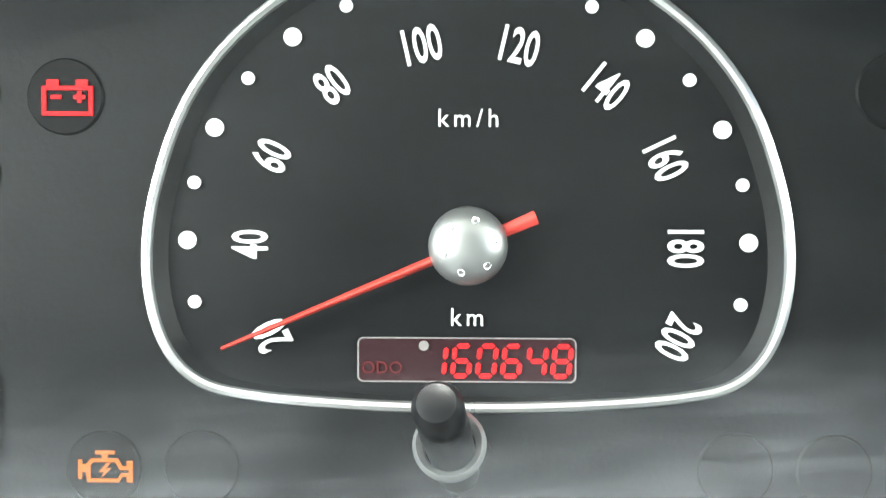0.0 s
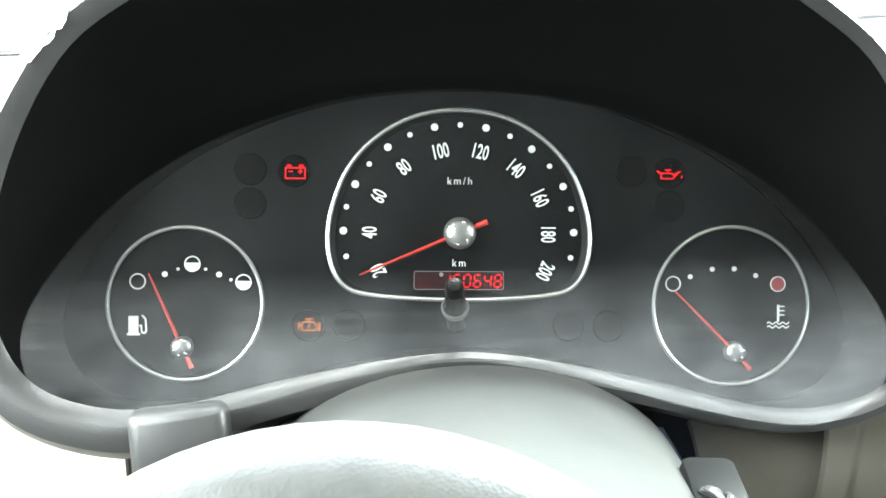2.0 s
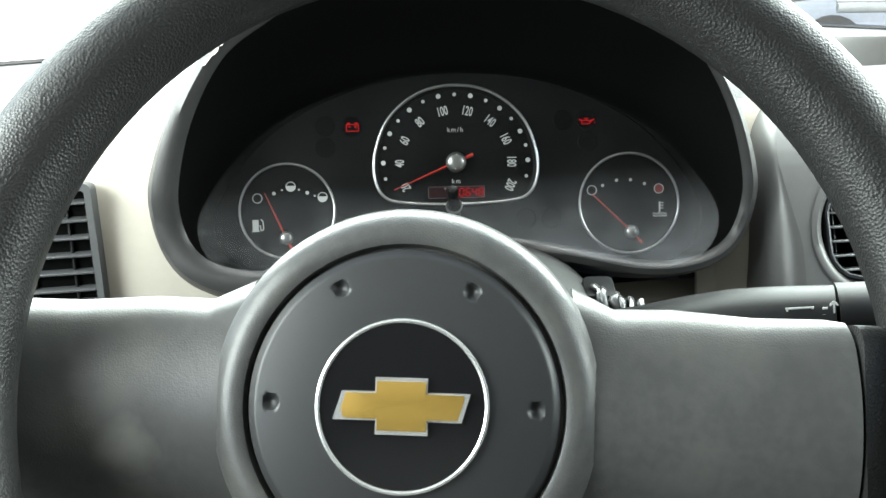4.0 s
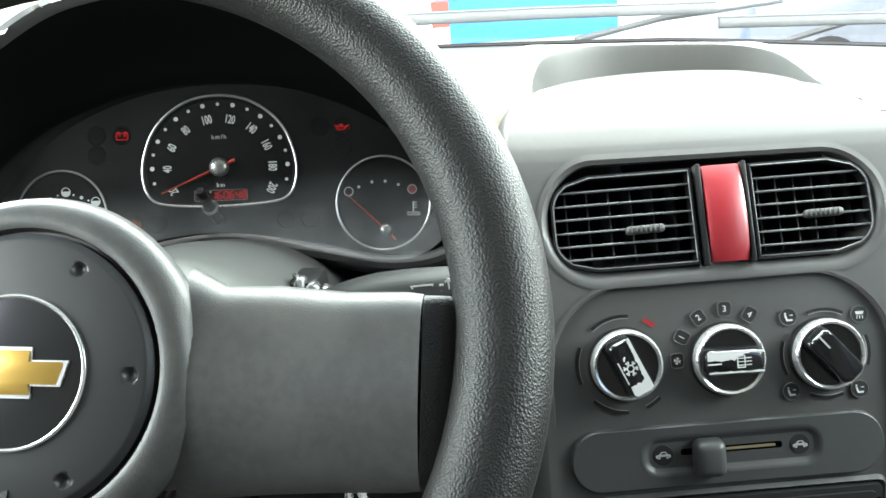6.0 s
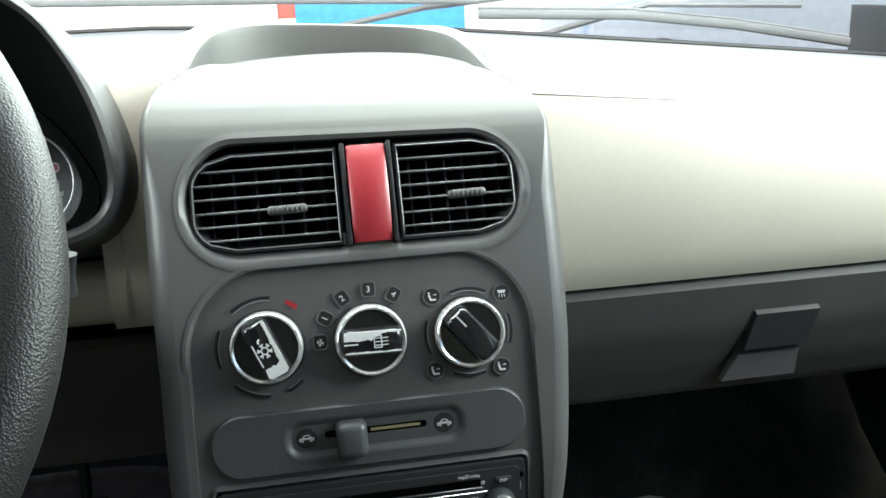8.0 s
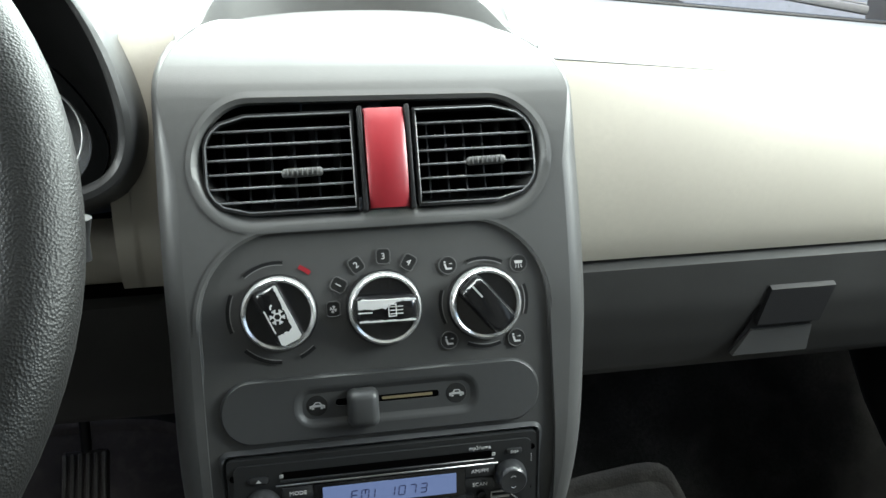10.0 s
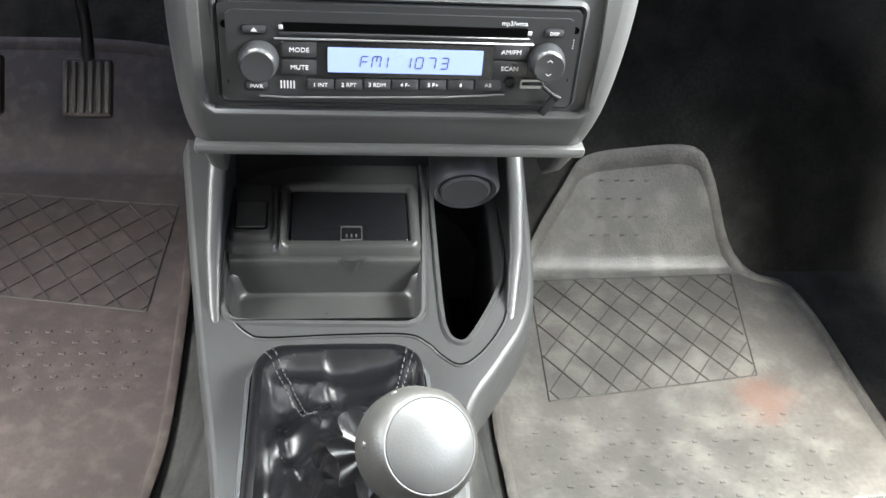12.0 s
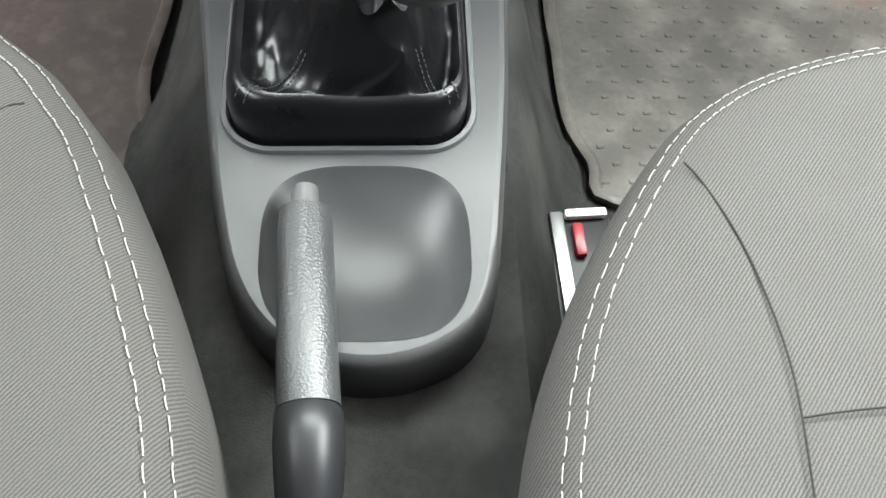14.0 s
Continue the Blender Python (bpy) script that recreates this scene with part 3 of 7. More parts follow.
def side_dial(cx, cy, name, k=1.0, shift=0.0):
    f = at(CM, shift, 0)
    DIAL_AT[name] = f
    d = part(name, plate(bmesh.new(), ring(cx, cy, 0.0318 * k, 64), depth=0.002, m=at(f, 0, 0, -0.006)), M_DIAL, cluster)
    part(name + "_ring", sweep(bmesh.new(), [(x, y, PZ + 0.0006) for x, y in ring(cx, cy, 0.0310 * k, 80)], 0.0008, 8, True, m=f), M_CHROME, cluster, "satin chrome ring")
    part(name + "_well", loft(bmesh.new(), [[(x, y, z) for x, y in ring(cx, cy, r * k, 64)] for r, z in ((0.0305, PZ + 0.0006), (0.0300, -0.006))], m=f), M_PANEL, cluster)
    return d


fuel = side_dial(-0.1029, -0.0277, "fuel_dial", 0.939, -0.0016)
temp = side_dial(0.1047, -0.0277, "temperature_dial", 1.0, 0.0026)


def printed(outlines, parent, mat=M_WHITE, name="scale_mark", z=DZ, holes=()):
    b = bmesh.new()
    for o in outlines:
        plate(b, o, holes, 0.0003, at(face_of(parent), 0, 0, z + 0.0003))
    return part(name, b, mat, parent)


for (x, y), r in (((-111, -16.6), 1.1), ((-90.5, -16.6), 1.1), ((-106, -14.6), 0.6), ((-95.6, -14.6), 0.6), ((-86, -18.6), 0.6)):
    printed([ring(x * MM, y * MM, r * MM, 18)], fuel)
for x, y in ((88.7, -16.4), (97.5, -13.4), (106.3, -13.2), (115, -15.8)):
    printed([ring(x * MM, y * MM, 0.95 * MM, 18)], temp)
for p, cx, cy, level in ((fuel, -0.1212, -0.0194, 0), (fuel, -0.1006, -0.0126, 1), (fuel, -0.0812, -0.0195, 1), (temp, 0.0819, -0.0192, 0)):
    printed([ring(cx, cy, 0.0031, 28)], p, holes=[ring(cx, cy, 0.0026, 28)])
    if level:
        printed([[(cx + 0.0026 * math.cos(radians(a)), cy + 0.0026 * math.sin(radians(a))) for a in range(170, 371, 10)]], p)
printed([ring(0.124, -0.0191, 0.0031, 28)], temp, holes=[ring(0.124, -0.0191, 0.0027, 28)])
printed([ring(0.124, -0.0191, 0.0026, 28)], temp, M_RED_DISC, "hot_mark")
# pump sign
printed([mm([(-125.2, -40), (-120.3, -40), (-120.3, -39.2), (-125.2, -39.2)]), mm([(-124.6, -39.2), (-120.9, -39.2), (-120.9, -32.6), (-124.6, -32.6)])], fuel, name="pump_sign", holes=[mm([(-124, -35.6), (-121.5, -35.6), (-121.5, -33.3), (-124, -33.3)])])
printed([mm([(-120.6, -36), (-119.6, -36), (-119.4, -38.6), (-118.6, -38.8), (-118.2, -38), (-118.5, -34), (-119.8, -32.4), (-119.4, -32), (-117.9, -33.6), (-117.6, -38.3), (-118.4, -39.5), (-119.8, -39.2), (-120.1, -36.6), (-120.6, -36.6)])], fuel, name="pump_sign")
# thermometer sign
printed([mm([(123.9, -34), (124.8, -34), (124.8, -27.3), (123.9, -27.3)])] + [mm([(124.8, y), (126.8, y), (126.8, y + 0.5), (124.8, y + 0.5)]) for y in (-28.2, -29.9, -31.6)], temp, name="thermometer_sign")
for y0 in (-34.6, -36.1):
    pts = [(120 + k * 0.55, y0 + 0.45 * math.sin(k * 1.25)) for k in range(17)]
    printed([mm([(x, y + 0.28) for x, y in pts] + [(x, y - 0.28) for x, y in reversed(pts)])], temp, name="thermometer_sign")
dial_needle((-0.1163, -0.0162), (-0.1000, -0.0521), (-0.1038, -0.0441), fuel, 0.0017, DZ + 0.003, 0.0041)
dial_needle((0.0815, -0.0217), (0.1120, -0.0524), (0.1059, -0.0455), temp, 0.0017, DZ + 0.003, 0.0041)

# warning lamps
lamps = [(-79, 23.4), (-62.7, 22.8), (-79, 10.6), (65.8, 24.2), (80.6, 23.8), (80.7, 11), (-57.1, -35.4), (-41.7, -35.3), (42.2, -35.1), (57.7, -35.3)]
for x, y in lamps:
    part("warning_lamp", lathe(bmesh.new(), [(0, 0.0005), (0.0058, 0.0005), (0.0061, 0.0002), (0.0061, -0.001)], at(CM, x * MM * 1.015, y * MM * 1.015, PZ), 32), M_LAMP_OR_HOLLOW, cluster)


def sign(name, outlines, mat, cx, cy, holes=(), k=1.0):
    b = bmesh.new()
    mv = lambda lp: [((cx * 1.015 + x * k) * MM, (cy * 1.015 + y * k) * MM) for x, y in lp]
    for o in outlines:
        plate(b, mv(o), [mv(h) for h in holes if h and o is outlines[0]], 0.0003, at(CM, 0, 0, PZ + 0.0009))
    part(name, b, mat, cluster, "lit warning sign")


sign("battery_lamp", [[(-4, -2.6), (4, -2.6), (4, 2.0), (-4, 2.0)], [(-3.2, 2), (-1.4, 2), (-1.4, 3), (-3.2, 3)], [(1.4, 2), (3.2, 2), (3.2, 3), (1.4, 3)], [(-2.6, 0), (-1, 0), (-1, 0.6), (-2.6, 0.6)], [(1, 0), (2.8, 0), (2.8, 0.6), (1, 0.6)], [(1.6, -0.6), (2.2, -0.6), (2.2, 1.2), (1.6, 1.2)]], M_RED_LIGHT, -62.2, 22.4, [[(-3.4, -2), (3.4, -2), (3.4, 1.4), (-3.4, 1.4)]])
sign("oil_lamp", [[(-3.2, -2), (2, -2), (4.6, 0.8), (5.4, 1.0), (5.2, 1.6), (4.2, 1.4), (2.2, 0.2), (1.6, 0.8), (0.2, 0.8), (0.2, 1.6), (1.2, 1.6), (1.2, 2.2), (-1.4, 2.2), (-1.4, 1.6), (-0.4, 1.6), (-0.4, 0.8), (-2.8, 0.8), (-4.6, 1.8), (-5, 1.2), (-3.2, 0)], [(5.4, -0.9), (5.9, 0), (5.9, -1.4), (5.2, -1.5)]], M_RED_LIGHT, 80.2, 23.2, [[(-2.6, -1.4), (1.7, -1.4), (2.4, -0.6), (1.2, 0.2), (-2.6, 0.2)]], 0.95)
sign("engine_lamp", [[(-3.2, -2.4), (2.4, -2.4), (3.0, -1.4), (3.8, -1.4), (3.8, -2.4), (4.8, -2.4), (4.8, 1.4), (3.8, 1.4), (3.8, 0.4), (3.0, 0.4), (2.2, 1.8), (0.4, 1.8), (0.4, 2.6), (1.6, 2.6), (1.6, 3.2), (-1.8, 3.2), (-1.8, 2.6), (-0.6, 2.6), (-0.6, 1.8), (-2.6, 1.8), (-3.4, 0.8), (-4.2, 0.8), (-4.2, 1.6), (-4.8, 1.6), (-4.8, -1.8), (-4.2, -1.8), (-4.2, -0.6), (-3.4, -0.6)], [(0.2, 1.0), (-1.2, -0.6), (-0.2, -0.5), (-0.8, -1.7), (1.0, 0.1), (0.0, 0.0), (0.9, 1.0)]], M_AMBER, -56.7, -35.4, [[(-2.7, -1.8), (2.1, -1.8), (2.8, -0.8), (4.2, -0.8), (4.2, -0.2), (2.6, -0.2), (1.8, 1.2), (-2.2, 1.2), (-2.7, 0.5)]], 0.9)

# trip knob through its collar
T0, T1 = Vector((-0.0015, -0.0345, 0.0)), Vector((-0.0044, -0.0172, 0.034))
TA = (T1 - T0).normalized()
TM = CM @ mat3(T0, TA.cross(X).cross(TA).normalized() * 0 + Y.cross(TA).normalized(), TA.cross(Y.cross(TA)).normalized(), TA)
part("knob_hole", lathe(bmesh.new(), [(0.0058, 0.0), (0.0058, 0.0012), (0.0040, 0.0012)], at(CM, T0.x, T0.y, PZ), 32), M_LAMP_OR_HOLLOW, cluster)
part("knob_collar", lathe(bmesh.new(), [(0.0044, 0.0145), (0.0050, 0.0150), (0.0052, 0.0165), (0.0046, 0.0175), (0.0038, 0.0168), (0.0036, 0.0150)], TM, 32), M_HUBCHROME, cluster, "chrome collar")
part("trip_knob", lathe(bmesh.new(), [(0.0034, -0.001), (0.0034, 0.027), (0.0030, 0.0285), (0.0030, 0.0295), (0.0033, 0.0305), (0.0032, 0.0360), (0.0024, 0.0378), (0, 0.0383)], TM, 28), M_TRIP, cluster, "black trip reset knob")


def lens_place(x, y, z):
    return Vector((x, y, 0.003 + 0.34 * (0.055 - y) - 0.9 * max(0.0, -0.02 - y) ** 2))


lens = part("clear_lens", plate(bmesh.new(), [(x * 0.985, y * 0.985) for x, y in outline(PANEL_HALF)], (), 0.0, CM, [-0.06 + 0.006 * k for k in range(20)], lens_place), M_LENS, cluster, "dusty clear plastic lens with painted haze low down")
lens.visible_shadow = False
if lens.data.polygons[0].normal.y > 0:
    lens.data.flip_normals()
# Unseen box, added to close the panel's back against leaking light.
part("back_light_seal", loft(bmesh.new(), [loop for loop in ([(x * 1.02, y * 1.02, z) for x, y in outline(PANEL_HALF)] for z in (PZ - 0.0005, -0.03))] + [[(x * 0.02, y * 0.02 - 0.01, -0.031) for x, y in outline(PANEL_HALF)]], m=CM), M_BLACK, cluster)

# ---- binnacle hood round the cluster ----
hood = root("instrument_hood", (0, 0, 0.62), "black arched instrument hood with a scuffed rounded rim", "dashboard hood")


def loop_at(half, nz, grow=0.0, n=120):
    """A loop of the hood: half outline, out-of-face depth as a function of height, grown outwards."""
    pts = outline(half, n)
    out = []
    for i, (x, y) in enumerate(pts):
        a, c = pts[i - 1], pts[(i + 1) % len(pts)]
        tx, ty = c[0] - a[0], c[1] - a[1]
        ln = math.hypot(tx, ty)
        nx, ny = -ty / ln, tx / ln
        if nx * x + ny * (y + 0.02) < 0:
            nx, ny = -nx, -ny
        wide = grow * (1.0 + 0.55 * max(0.0, min(1.0, (0.045 - y) / 0.06)) * min(1.0, abs(x) / 0.12))
        wide *= 1.0 - 0.45 * max(0.0, min(1.0, x / 0.12))
        x, y = x + nx * wide, y + ny * wide
        out.append((x + 0.002, y, nz(x, y)))
    return out


def rim_depth(x, y):
    low = max(0.0, min(1.0, (-0.02 - y) / 0.03))
    return (0.026 + 0.034 * max(0.0, min(1.0, (y + 0.06) / 0.15))) * (1 - low) + low * (0.006 + 0.020 * min(1.0, abs(x) / 0.12))


rim_n = rim_depth
inner = [loop_at(PANEL_HALF, lambda x, y: -0.016, -0.0005), loop_at(PANEL_HALF, lambda x, y: PZ + 0.0002, -0.0005)]
for k in (0.25, 0.5, 0.75):
    a, c = loop_at(PANEL_HALF, lambda x, y: PZ, 0.0), loop_at(RIM_HALF, rim_n)
    s = k ** 0.8
    inner.append([(p[0] + (q[0] - p[0]) * s, p[1] + (q[1] - p[1]) * s, p[2] + (q[2] - p[2]) * k) for p, q in zip(a, c)])
# Same hood as the rim; its inside is coloured darker for shade.
part("inner_shroud", loft(bmesh.new(), inner + [loop_at(RIM_HALF, rim_n)], m=CM), M_HOOD_SHADED, hood)
rolls = [loop_at(RIM_HALF, lambda x, y, d=d: rim_depth(x, y) + d, g) for g, d in ((0.0, 0.0), (0.002, 0.003), (0.0055, 0.0042), (0.0095, 0.002), (0.012, -0.005), (0.0145, -0.03), (0.017, -0.07), (0.018, -0.11))]
part("rolled_rim", loft(bmesh.new(), rolls, m=CM), M_HOOD, hood, "scuffed rolled rim")
random.seed(5)
for k in range(7):
    i = 96 + random.choice((-1, 0, 1, 2, 3, 5, 7, 9, 11, 13))
    p, q = rolls[2][i % 120], rolls[2][(i + 1) % 120]
    pts = [CM @ (Vector(p).lerp(Vector(q), u) + Vector((random.uniform(-1, 1), random.uniform(-1, 1), 0)) * 0.0012) for u in (0, 0.4, 0.8, 1.2)]
    part("scuff", sweep(bmesh.new(), pts, [0.0004, 0.0016, 0.0013, 0.0003], 6, flat=0.3), M_DUST, hood, "pale worn scuff")

# ---- steering column, stalks, ignition ----
column = root("steering_column", (0, -0.08, 0.56), "grey plastic steering column shroud, dusty on top", "steering column")


def col_loop(y, w, z0, z1, r):
    """A section of the column: an arched top on straight flanks."""
    mid = z0 + 0.35 * (z1 - z0)
    arc = [(w / 2 * math.cos(radians(q)), mid + (z1 - mid) * math.sin(radians(q)) ** 0.8) for q in range(0, 181, 6)]
    return [(x, y, z) for x, z in arc] + [(-w / 2, y, z0 + 0.01), (-w / 2 + 0.01, y, z0), (w / 2 - 0.01, y, z0), (w / 2, y, z0 + 0.01)]


part("upper_shroud", loft(bmesh.new(), [col_loop(0.0, 0.17, 0.57, 0.668, 0.03), col_loop(-0.03, 0.165, 0.575, 0.680, 0.03), col_loop(-0.08, 0.15, 0.585, 0.692, 0.03), col_loop(-0.14, 0.135, 0.59, 0.700, 0.034), col_loop(-0.19, 0.12, 0.60, 0.712, 0.04), col_loop(-0.212, 0.10, 0.62, 0.705, 0.04)], caps=True), M_COLUMN, column)
b = bmesh.new()
sweep(b, smooth_line([(0.062, -0.130, 0.664), (0.080, -0.150, 0.674), (0.098, -0.165, 0.681), (0.120, -0.178, 0.686), (0.144, -0.188, 0.6885)], 18), [0.010] * 4 + [0.0105 + 0.0035 * min(1, i / 6) for i in range(14)], 14, flat=0.62, up=(0, 0, 1))
stalk = root("wiper_stalk", (0.13, -0.18, 0.66), "black wiper stalk with white symbols on the column", "stalk")
arm = part("arm", b, M_STALK, stalk)
part("end_tab", sweep(bmesh.new(), [(0.1660, -0.1950, 0.6925), (0.1655, -0.1950, 0.6840), (0.1635, -0.1955, 0.6760)], [0.0062, 0.0046, 0.0068], 14), M_STALK, stalk)
part("end_cap", sweep(bmesh.new(), [(0.1445, -0.1885, 0.6885), (0.160, -0.1935, 0.6900), (0.164, -0.1948, 0.6904)], [0.0147, 0.0145, 0.011], 14, flat=0.68, up=(0, 0, 1)), M_STALK, stalk)
SM = mat3((0.1275, -0.1938, 0.6884), Vector((0.94, -0.32, 0.12)).normalized(), Vector((-0.11, 0.05, 0.99)).normalized(), Vector((-0.33, -0.94, 0.01)).normalized())
b = bmesh.new()
plate(b, mm([(-6, 4), (5, 4), (3.2, -2), (2.6, -2), (4.1, 3.3), (-5, 3.3), (-3.4, -2), (-4, -2)]), depth=0.0003, m=at(SM, 0, 0, 0.001))
plate(b, mm([(-1.8, 0.4), (-3.4, -4.2), (-2.8, -4.4), (-1.2, 0.2)]), depth=0.0003, m=at(SM, 0, 0, 0.001))
plate(b, mm([(12, -5), (12.7, -5), (12.7, 5), (14, 4), (14, 5), (12.4, 6.4), (10.8, 5), (10.8, 4), (12, 5)]), depth=0.0003, m=at(SM, 0, 0, 0.0022))
for y in (-3, 0, 3):
    plate(b, mm([(8, y), (10, y), (10, y + 0.8), (8, y + 0.8)]), depth=0.0003, m=at(SM, 0, 0, 0.0022))
part("symbols", b, M_WHITE, arm)
lstalk = root("light_stalk", (-0.13, -0.16, 0.66), "black light switch stalk on the column", "stalk")
part("arm", sweep(bmesh.new(), smooth_line([(-0.06, -0.150, 0.662), (-0.10, -0.165, 0.674), (-0.15, -0.182, 0.684), (-0.205, -0.198, 0.688)], 16), [0.009 + 0.004 * min(1, i / 8) for i in range(16)], 14, flat=0.6, up=(0, 0, 1)), M_STALK, lstalk)
b = box(bmesh.new(), (0.034, 0.028, 0.012), at(CM, -0.097, -0.073, 0.034, 6), 0.0045, 3)
single("switch_housing", b, M_HOOD, "rounded dark plastic housing under the instrument hood", "switch housing")
ign = root("ignition_lock", (0.085, -0.13, 0.63), "ignition lock wrapped in crumpled clear plastic beside the column", "ignition")
part("lock_block", box(bmesh.new(), (0.016, 0.030, 0.024), pose(0.064, -0.104, 0.663, 0, 0, -8), 0.003, 2), M_STALK, ign, "dark lock housing")
b = lathe(bmesh.new(), [(0.0, 0.0), (0.011, 0.0), (0.011, 0.018), (0.009, 0.021), (0, 0.021)], pose(0.066, -0.110, 0.652, 55, 0, 35), 24)
part("barrel", b, M_BLACK, ign)
random.seed(11)
for k in range(6):
    cx, cy, cz = 0.060 + 0.0040 * k, -0.118 - 0.002 * k, 0.671 - 0.0012 * k
    pts = [(cx + random.uniform(-0.0015, 0.0015), cy + 0.004 * j - 0.004, cz + 0.010 * math.sin(0.5 + j * 0.6) - 0.004 + random.uniform(-0.001, 0.001)) for j in range(6)]
    part("plastic_fold", sweep(bmesh.new(), smooth_line(pts, 12), [0.0018 + 0.0010 * random.random() for _ in range(12)], 9, flat=0.6), M_WRAP, ign, "crumpled clear plastic fold")
keys = root("hanging_keys", (0.085, -0.24, 0.60), "metal keys on a split ring hanging from the ignition", "keys")
part("split_ring", sweep(bmesh.new(), [(0.090 + 0.001 * math.sin(a), -0.232 + 0.006 * math.cos(a), 0.630 + 0.008 * math.sin(a)) for a in (2 * math.pi * k / 28 for k in range(28))], 0.0009, 8, True), M_BRIGHT, keys)
for dx, rot in ((0.0, 12), (0.004, -16)):
    b = bmesh.new()
    km = pose(0.090 + dx, -0.232, 0.622, 90, rot, 70)
    plate(b, oval(0, -0.007, 0.006, 0.010, 0.0025, 5), [ring(0, -0.0045, 0.0012, 12)], 0.0016, km)
    box(b, (0.0036, 0.022, 0.0014), km @ Matrix.Translation((0, -0.022, -0.0008)), 0.0003, 1)
    part("key", b, M_BRIGHT, keys)

# ---- steering wheel ----
WM = pose(-0.0354, -0.2367, 0.6831, 0, 0, -5) @ tilted((0, 0, 0), 24.0, -3.8) @ Matrix.Scale(0.985, 4)
RW = tilted((-0.0160, -0.2370, 0.6977), 32.3)
RR, RT = 0.1742, 0.0187
wheel = root("steering_wheel", (-0.02, -0.24, 0.48), "dark grey two-spoke steering wheel with a round horn pad", "steering wheel")
b = bmesh.new()
pts = [(RR * math.cos(radians(a)), RR * math.sin(radians(a)), 0.0) for a in range(0, 360, 4)]
sweep(b, pts, [RT * (1.0 + 0.05 * max(0, math.cos(radians(a)) ** 8)) for a in range(0, 360, 4)], 18, True, flat=0.95, up=(0, 0, 1), m=RW)
part("rim", b, M_RIM, wheel, "grained dark rim")
part("hub_shell", lathe(bmesh.new(), [(0.0, -0.045), (0.054, -0.045), (0.0660, -0.034), (0.0722, -0.022), (0.0740, -0.012), (0.0718, -0.0035), (0.0668, 0.0012), (0.0616, 0.0024), (0.0590, 0.0012), (0.0582, -0.004), (0.0, -0.004)], WM, 72), M_HUB, wheel)
pad_z = lambda x, y: 0.0066 - 0.0034 * (math.hypot(x, y) / 0.0540) ** 3 if math.hypot(x, y) < 0.0541 else 0.0032 - 0.0022 * ((math.hypot(x, y) - 0.0540) / 0.0027)
spots = [(0.0480 * math.cos(radians(60 * k)), 0.0480 * math.sin(radians(60 * k))) for k in range(6)]


def pad_at(u, v):
    """The pad's face with six round dimples sunk into it."""
    r, q = 0.0567 * u, 2 * math.pi * v
    x, y = r * math.cos(q), r * math.sin(q)
    near = min(math.hypot(x - sx, y - sy) for sx, sy in spots) / 0.0031
    sink = 0.0026 * math.cos(near * math.pi / 2) ** 0.7 if near < 1 else 0.0
    return (x, y, pad_z(x, y) - sink)


b = sheet(bmesh.new(), 80, 288, pad_at, 0.0, WM)
bmesh.ops.remove_doubles(b, verts=b.verts, dist=1e-6)
loft(b, [[(x, y, z) for x, y in ring(0, 0, 0.0567, 96)] for z in (0.0010, -0.004)], m=WM)
pad = part("horn_pad", b, M_PAD, wheel, "round charcoal horn pad")
part("emblem_plate", lathe(bmesh.new(), [(0.0, 0.0071), (0.0298, 0.0068), (0.0298, 0.006)], WM, 64), M_GLOSS, pad, "gloss black round badge")
part("emblem_ring", sweep(bmesh.new(), [(0.0304 * math.cos(a), 0.0304 * math.sin(a), 0.0068) for a in (2 * math.pi * k / 72 for k in range(72))], 0.0009, 8, True, m=WM), M_BRIGHT, pad, "thin chrome ring")
bow = mm([(x * 0.96, y * 0.97) for x, y in [(-25.5, -6.2), (-22.4, 4.4), (-10, 4.4), (-10, 9.6), (9.6, 9.6), (9.6, 4.4), (25.5, 4.4), (22.4, -6.2), (10, -6.2), (10, -11.2), (-9.6, -11.2), (-9.6, -6.2)]])
part("emblem_border", plate(bmesh.new(), bow, depth=0.001, m=at(WM, 0, 0.0008, 0.0081)), M_BRIGHT, pad, "chrome border of the badge shape")
bi = [(x * 0.93, y * 0.86 - 0.0001) for x, y in bow]
bmt = fill(bi)
for k in range(-12, 13):
    bmesh.ops.bisect_plane(bmt, geom=bmt.verts[:] + bmt.edges[:] + bmt.faces[:], plane_co=(0.002 * k, 0, 0), plane_no=(1, 0, 0), dist=1e-7)
for v in bmt.verts:
    v.co.z = 0.0016 - 0.0016 * (v.co.x / 0.024) ** 2 - 0.0010 * (v.co.y / 0.009) ** 2
bmesh.ops.solidify(bmt, geom=bmt.faces[:], thickness=0.0006)
part("emblem", put(bmesh.new(), bmt, at(WM, 0, 0.0008, 0.0080)), M_GOLD, pad, "gold badge shape")
part("horn_sign", plate(bmesh.new(), mm([(-5, -1), (-3, -1), (2, -3), (2, 3), (-3, 1), (-5, 1)]), depth=0.0004, m=at(WM, 0, -0.0485, 0.0050)), M_DARK, pad)


def smooth_step(z, lo, hi):
    u = max(0.0, min(1.0, (z - lo) / (hi - lo)))
    return u * u * (3 - 2 * u)


def dense_oval(cx, cy, w, h, r):
    """A rounded rectangle with extra points along its long sides."""
    pts = oval(cx, cy, w, h, r, 5)
    out = []
    for i, (p, q) in enumerate(zip(pts, pts[1:] + pts[:1])):
        n = 12 if i % 6 == 5 else 1
        out += [(p[0] + (q[0] - p[0]) * k / n, p[1] + (q[1] - p[1]) * k / n) for k in range(n)]
    return out


